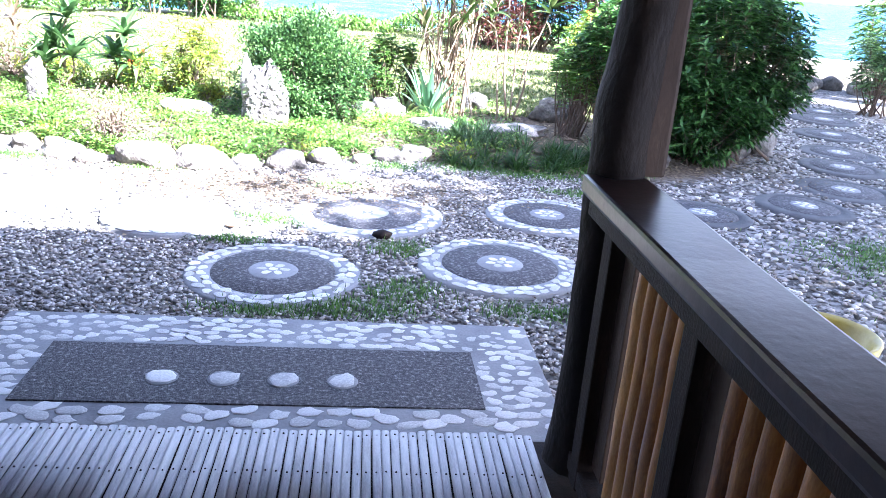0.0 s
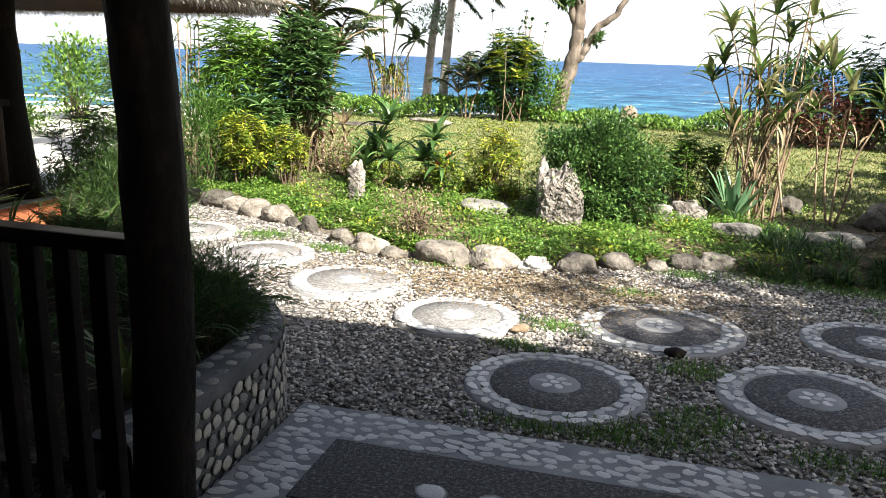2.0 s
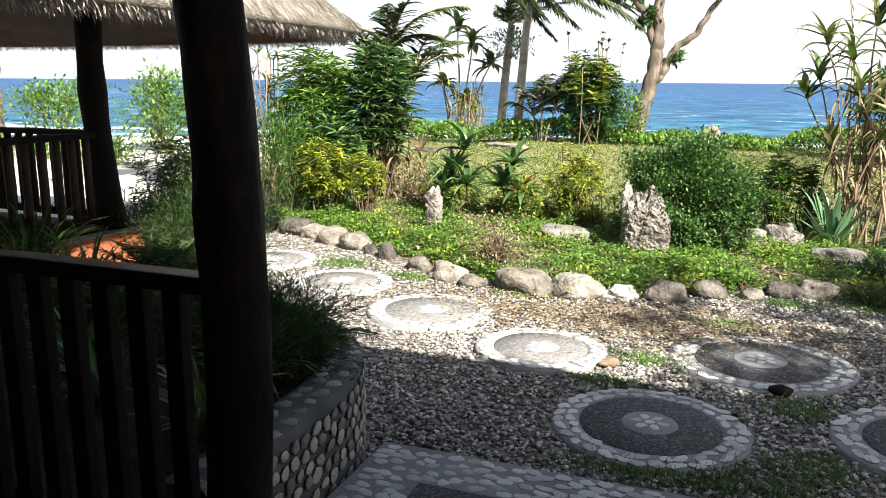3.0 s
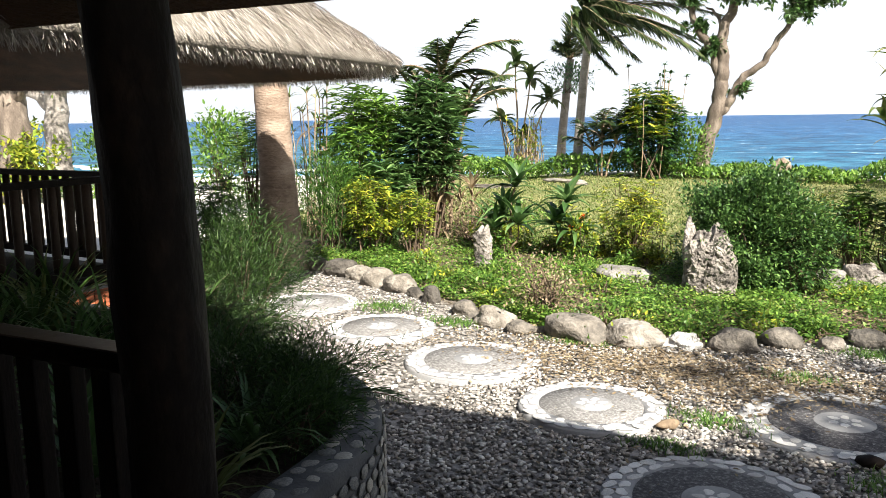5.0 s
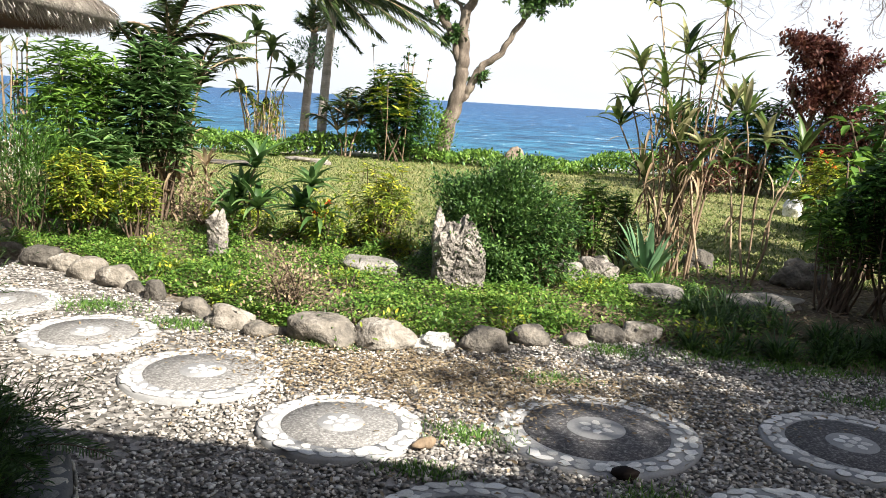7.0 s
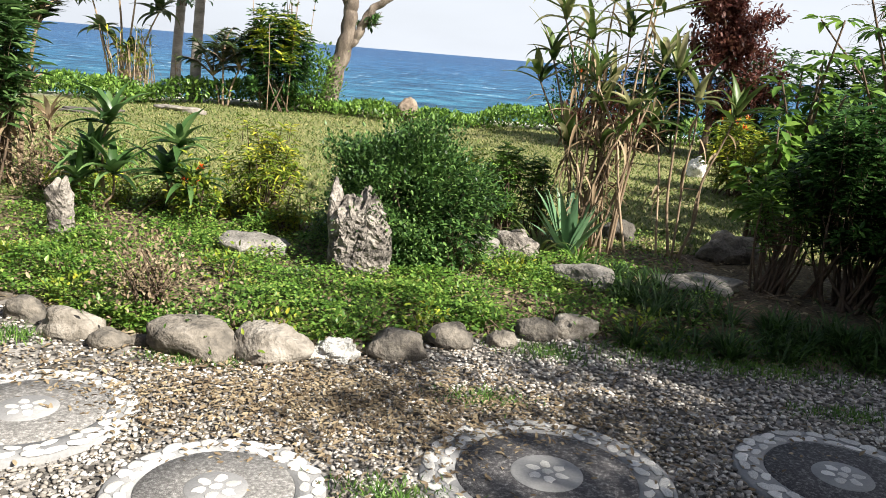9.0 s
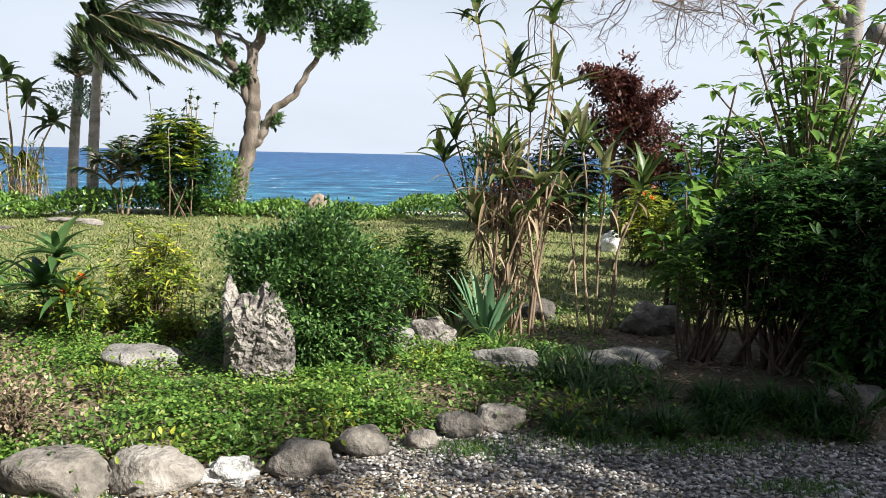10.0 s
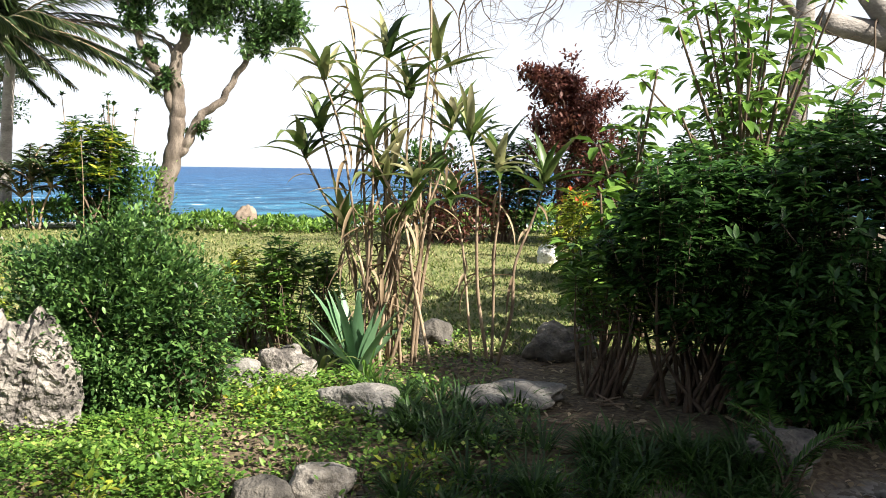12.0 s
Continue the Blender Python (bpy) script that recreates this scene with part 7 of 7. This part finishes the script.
rk_ = random.Random(31)
for k in range(12):
    x, y, a, L = rk_.uniform(1.3, 2.9), rk_.uniform(8.1, 9.2), rk_.uniform(0, 6.28), rk_.uniform(0.18, 0.5)
    pts = [(math.cos(a) * L * q + rk_.uniform(-0.015, 0.015), math.sin(a) * L * q + rk_.uniform(-0.015, 0.015), 0.012 + 0.03 * q * (k % 3)) for q in np.linspace(-0.5, 0.5, 6)]
    ob = new("fallen_stick", tube("fallen_stick", pts, np.linspace(0.010, 0.005, 6), M_STEM, 6))
    ob.matrix_basis = pose(x, y, ground_at(x, y))
    tagged(ob, "dry brown stick lying on dark soil", "stick", "fallen sticks under the big shrub")


def gravel():
    r = np.random.default_rng(11)
    bm = bmesh.new()
    bmesh.ops.create_icosphere(bm, subdivisions=1, radius=0.5)
    bv, bf = np.array([v.co for v in bm.verts]), np.array([[v.index for v in f.verts] for f in bm.faces])
    bm.free()
    h = Heap()
    for x0, x1, y0, y1, den in ((-2.3, 2.6, 3.2, 8.4, 1950), (-6.4, -2.3, 4.4, 8.6, 620), (2.6, 7.5, 3.0, 15.5, 230), (1.0, 2.6, 2.4, 3.3, 500)):
        n = int((x1 - x0) * (y1 - y0) * den)
        x, y = r.uniform(x0, x1, n), r.uniform(y0, y1, n)
        keep = y < border(x) - 0.02 + r.normal(0, 0.06, n)
        keep &= ~((x < 0.79) & (y < 3.92 + 0.06 * x))
        pl = np.interp(x, PLANTER[::-1, 0], PLANTER[::-1, 1])
        keep &= ~((x < -1.6) & (y < pl + 0.03))
        for dx, dy, R in DISCS:
            keep &= (x - dx) ** 2 + (y - dy) ** 2 > (R + 0.01) ** 2
        x, y = x[keep], y[keep]
        n = len(x)
        s = r.uniform(0.5, 1.0, n) ** 1.5 * (0.041 if den > 300 else 0.075)
        sc = np.stack([s, s * r.uniform(0.55, 0.9, n), s * r.uniform(0.3, 0.5, n)], -1)
        a = r.uniform(0, 2 * np.pi, n)
        tilt = frames_from(np.stack([np.cos(a), np.sin(a), r.normal(0, 0.22, n)], -1))
        jig = 1 + r.normal(0, 0.11, (3, len(bv), 1))
        for k in range(3):
            m_ = np.arange(n) % 3 == k
            scatter(h, bv * jig[k], bf, np.stack([x, y, height(x, y) + 0.004 + r.uniform(0, 0.010, n)], -1)[m_], tilt[m_], sc[m_])
    tagged(new("gravel", h.mesh("gravel", M_PEBBLES, False)), "loose pale and grey beach pebbles covering the yard", "gravel", kind="stuff")


gravel()
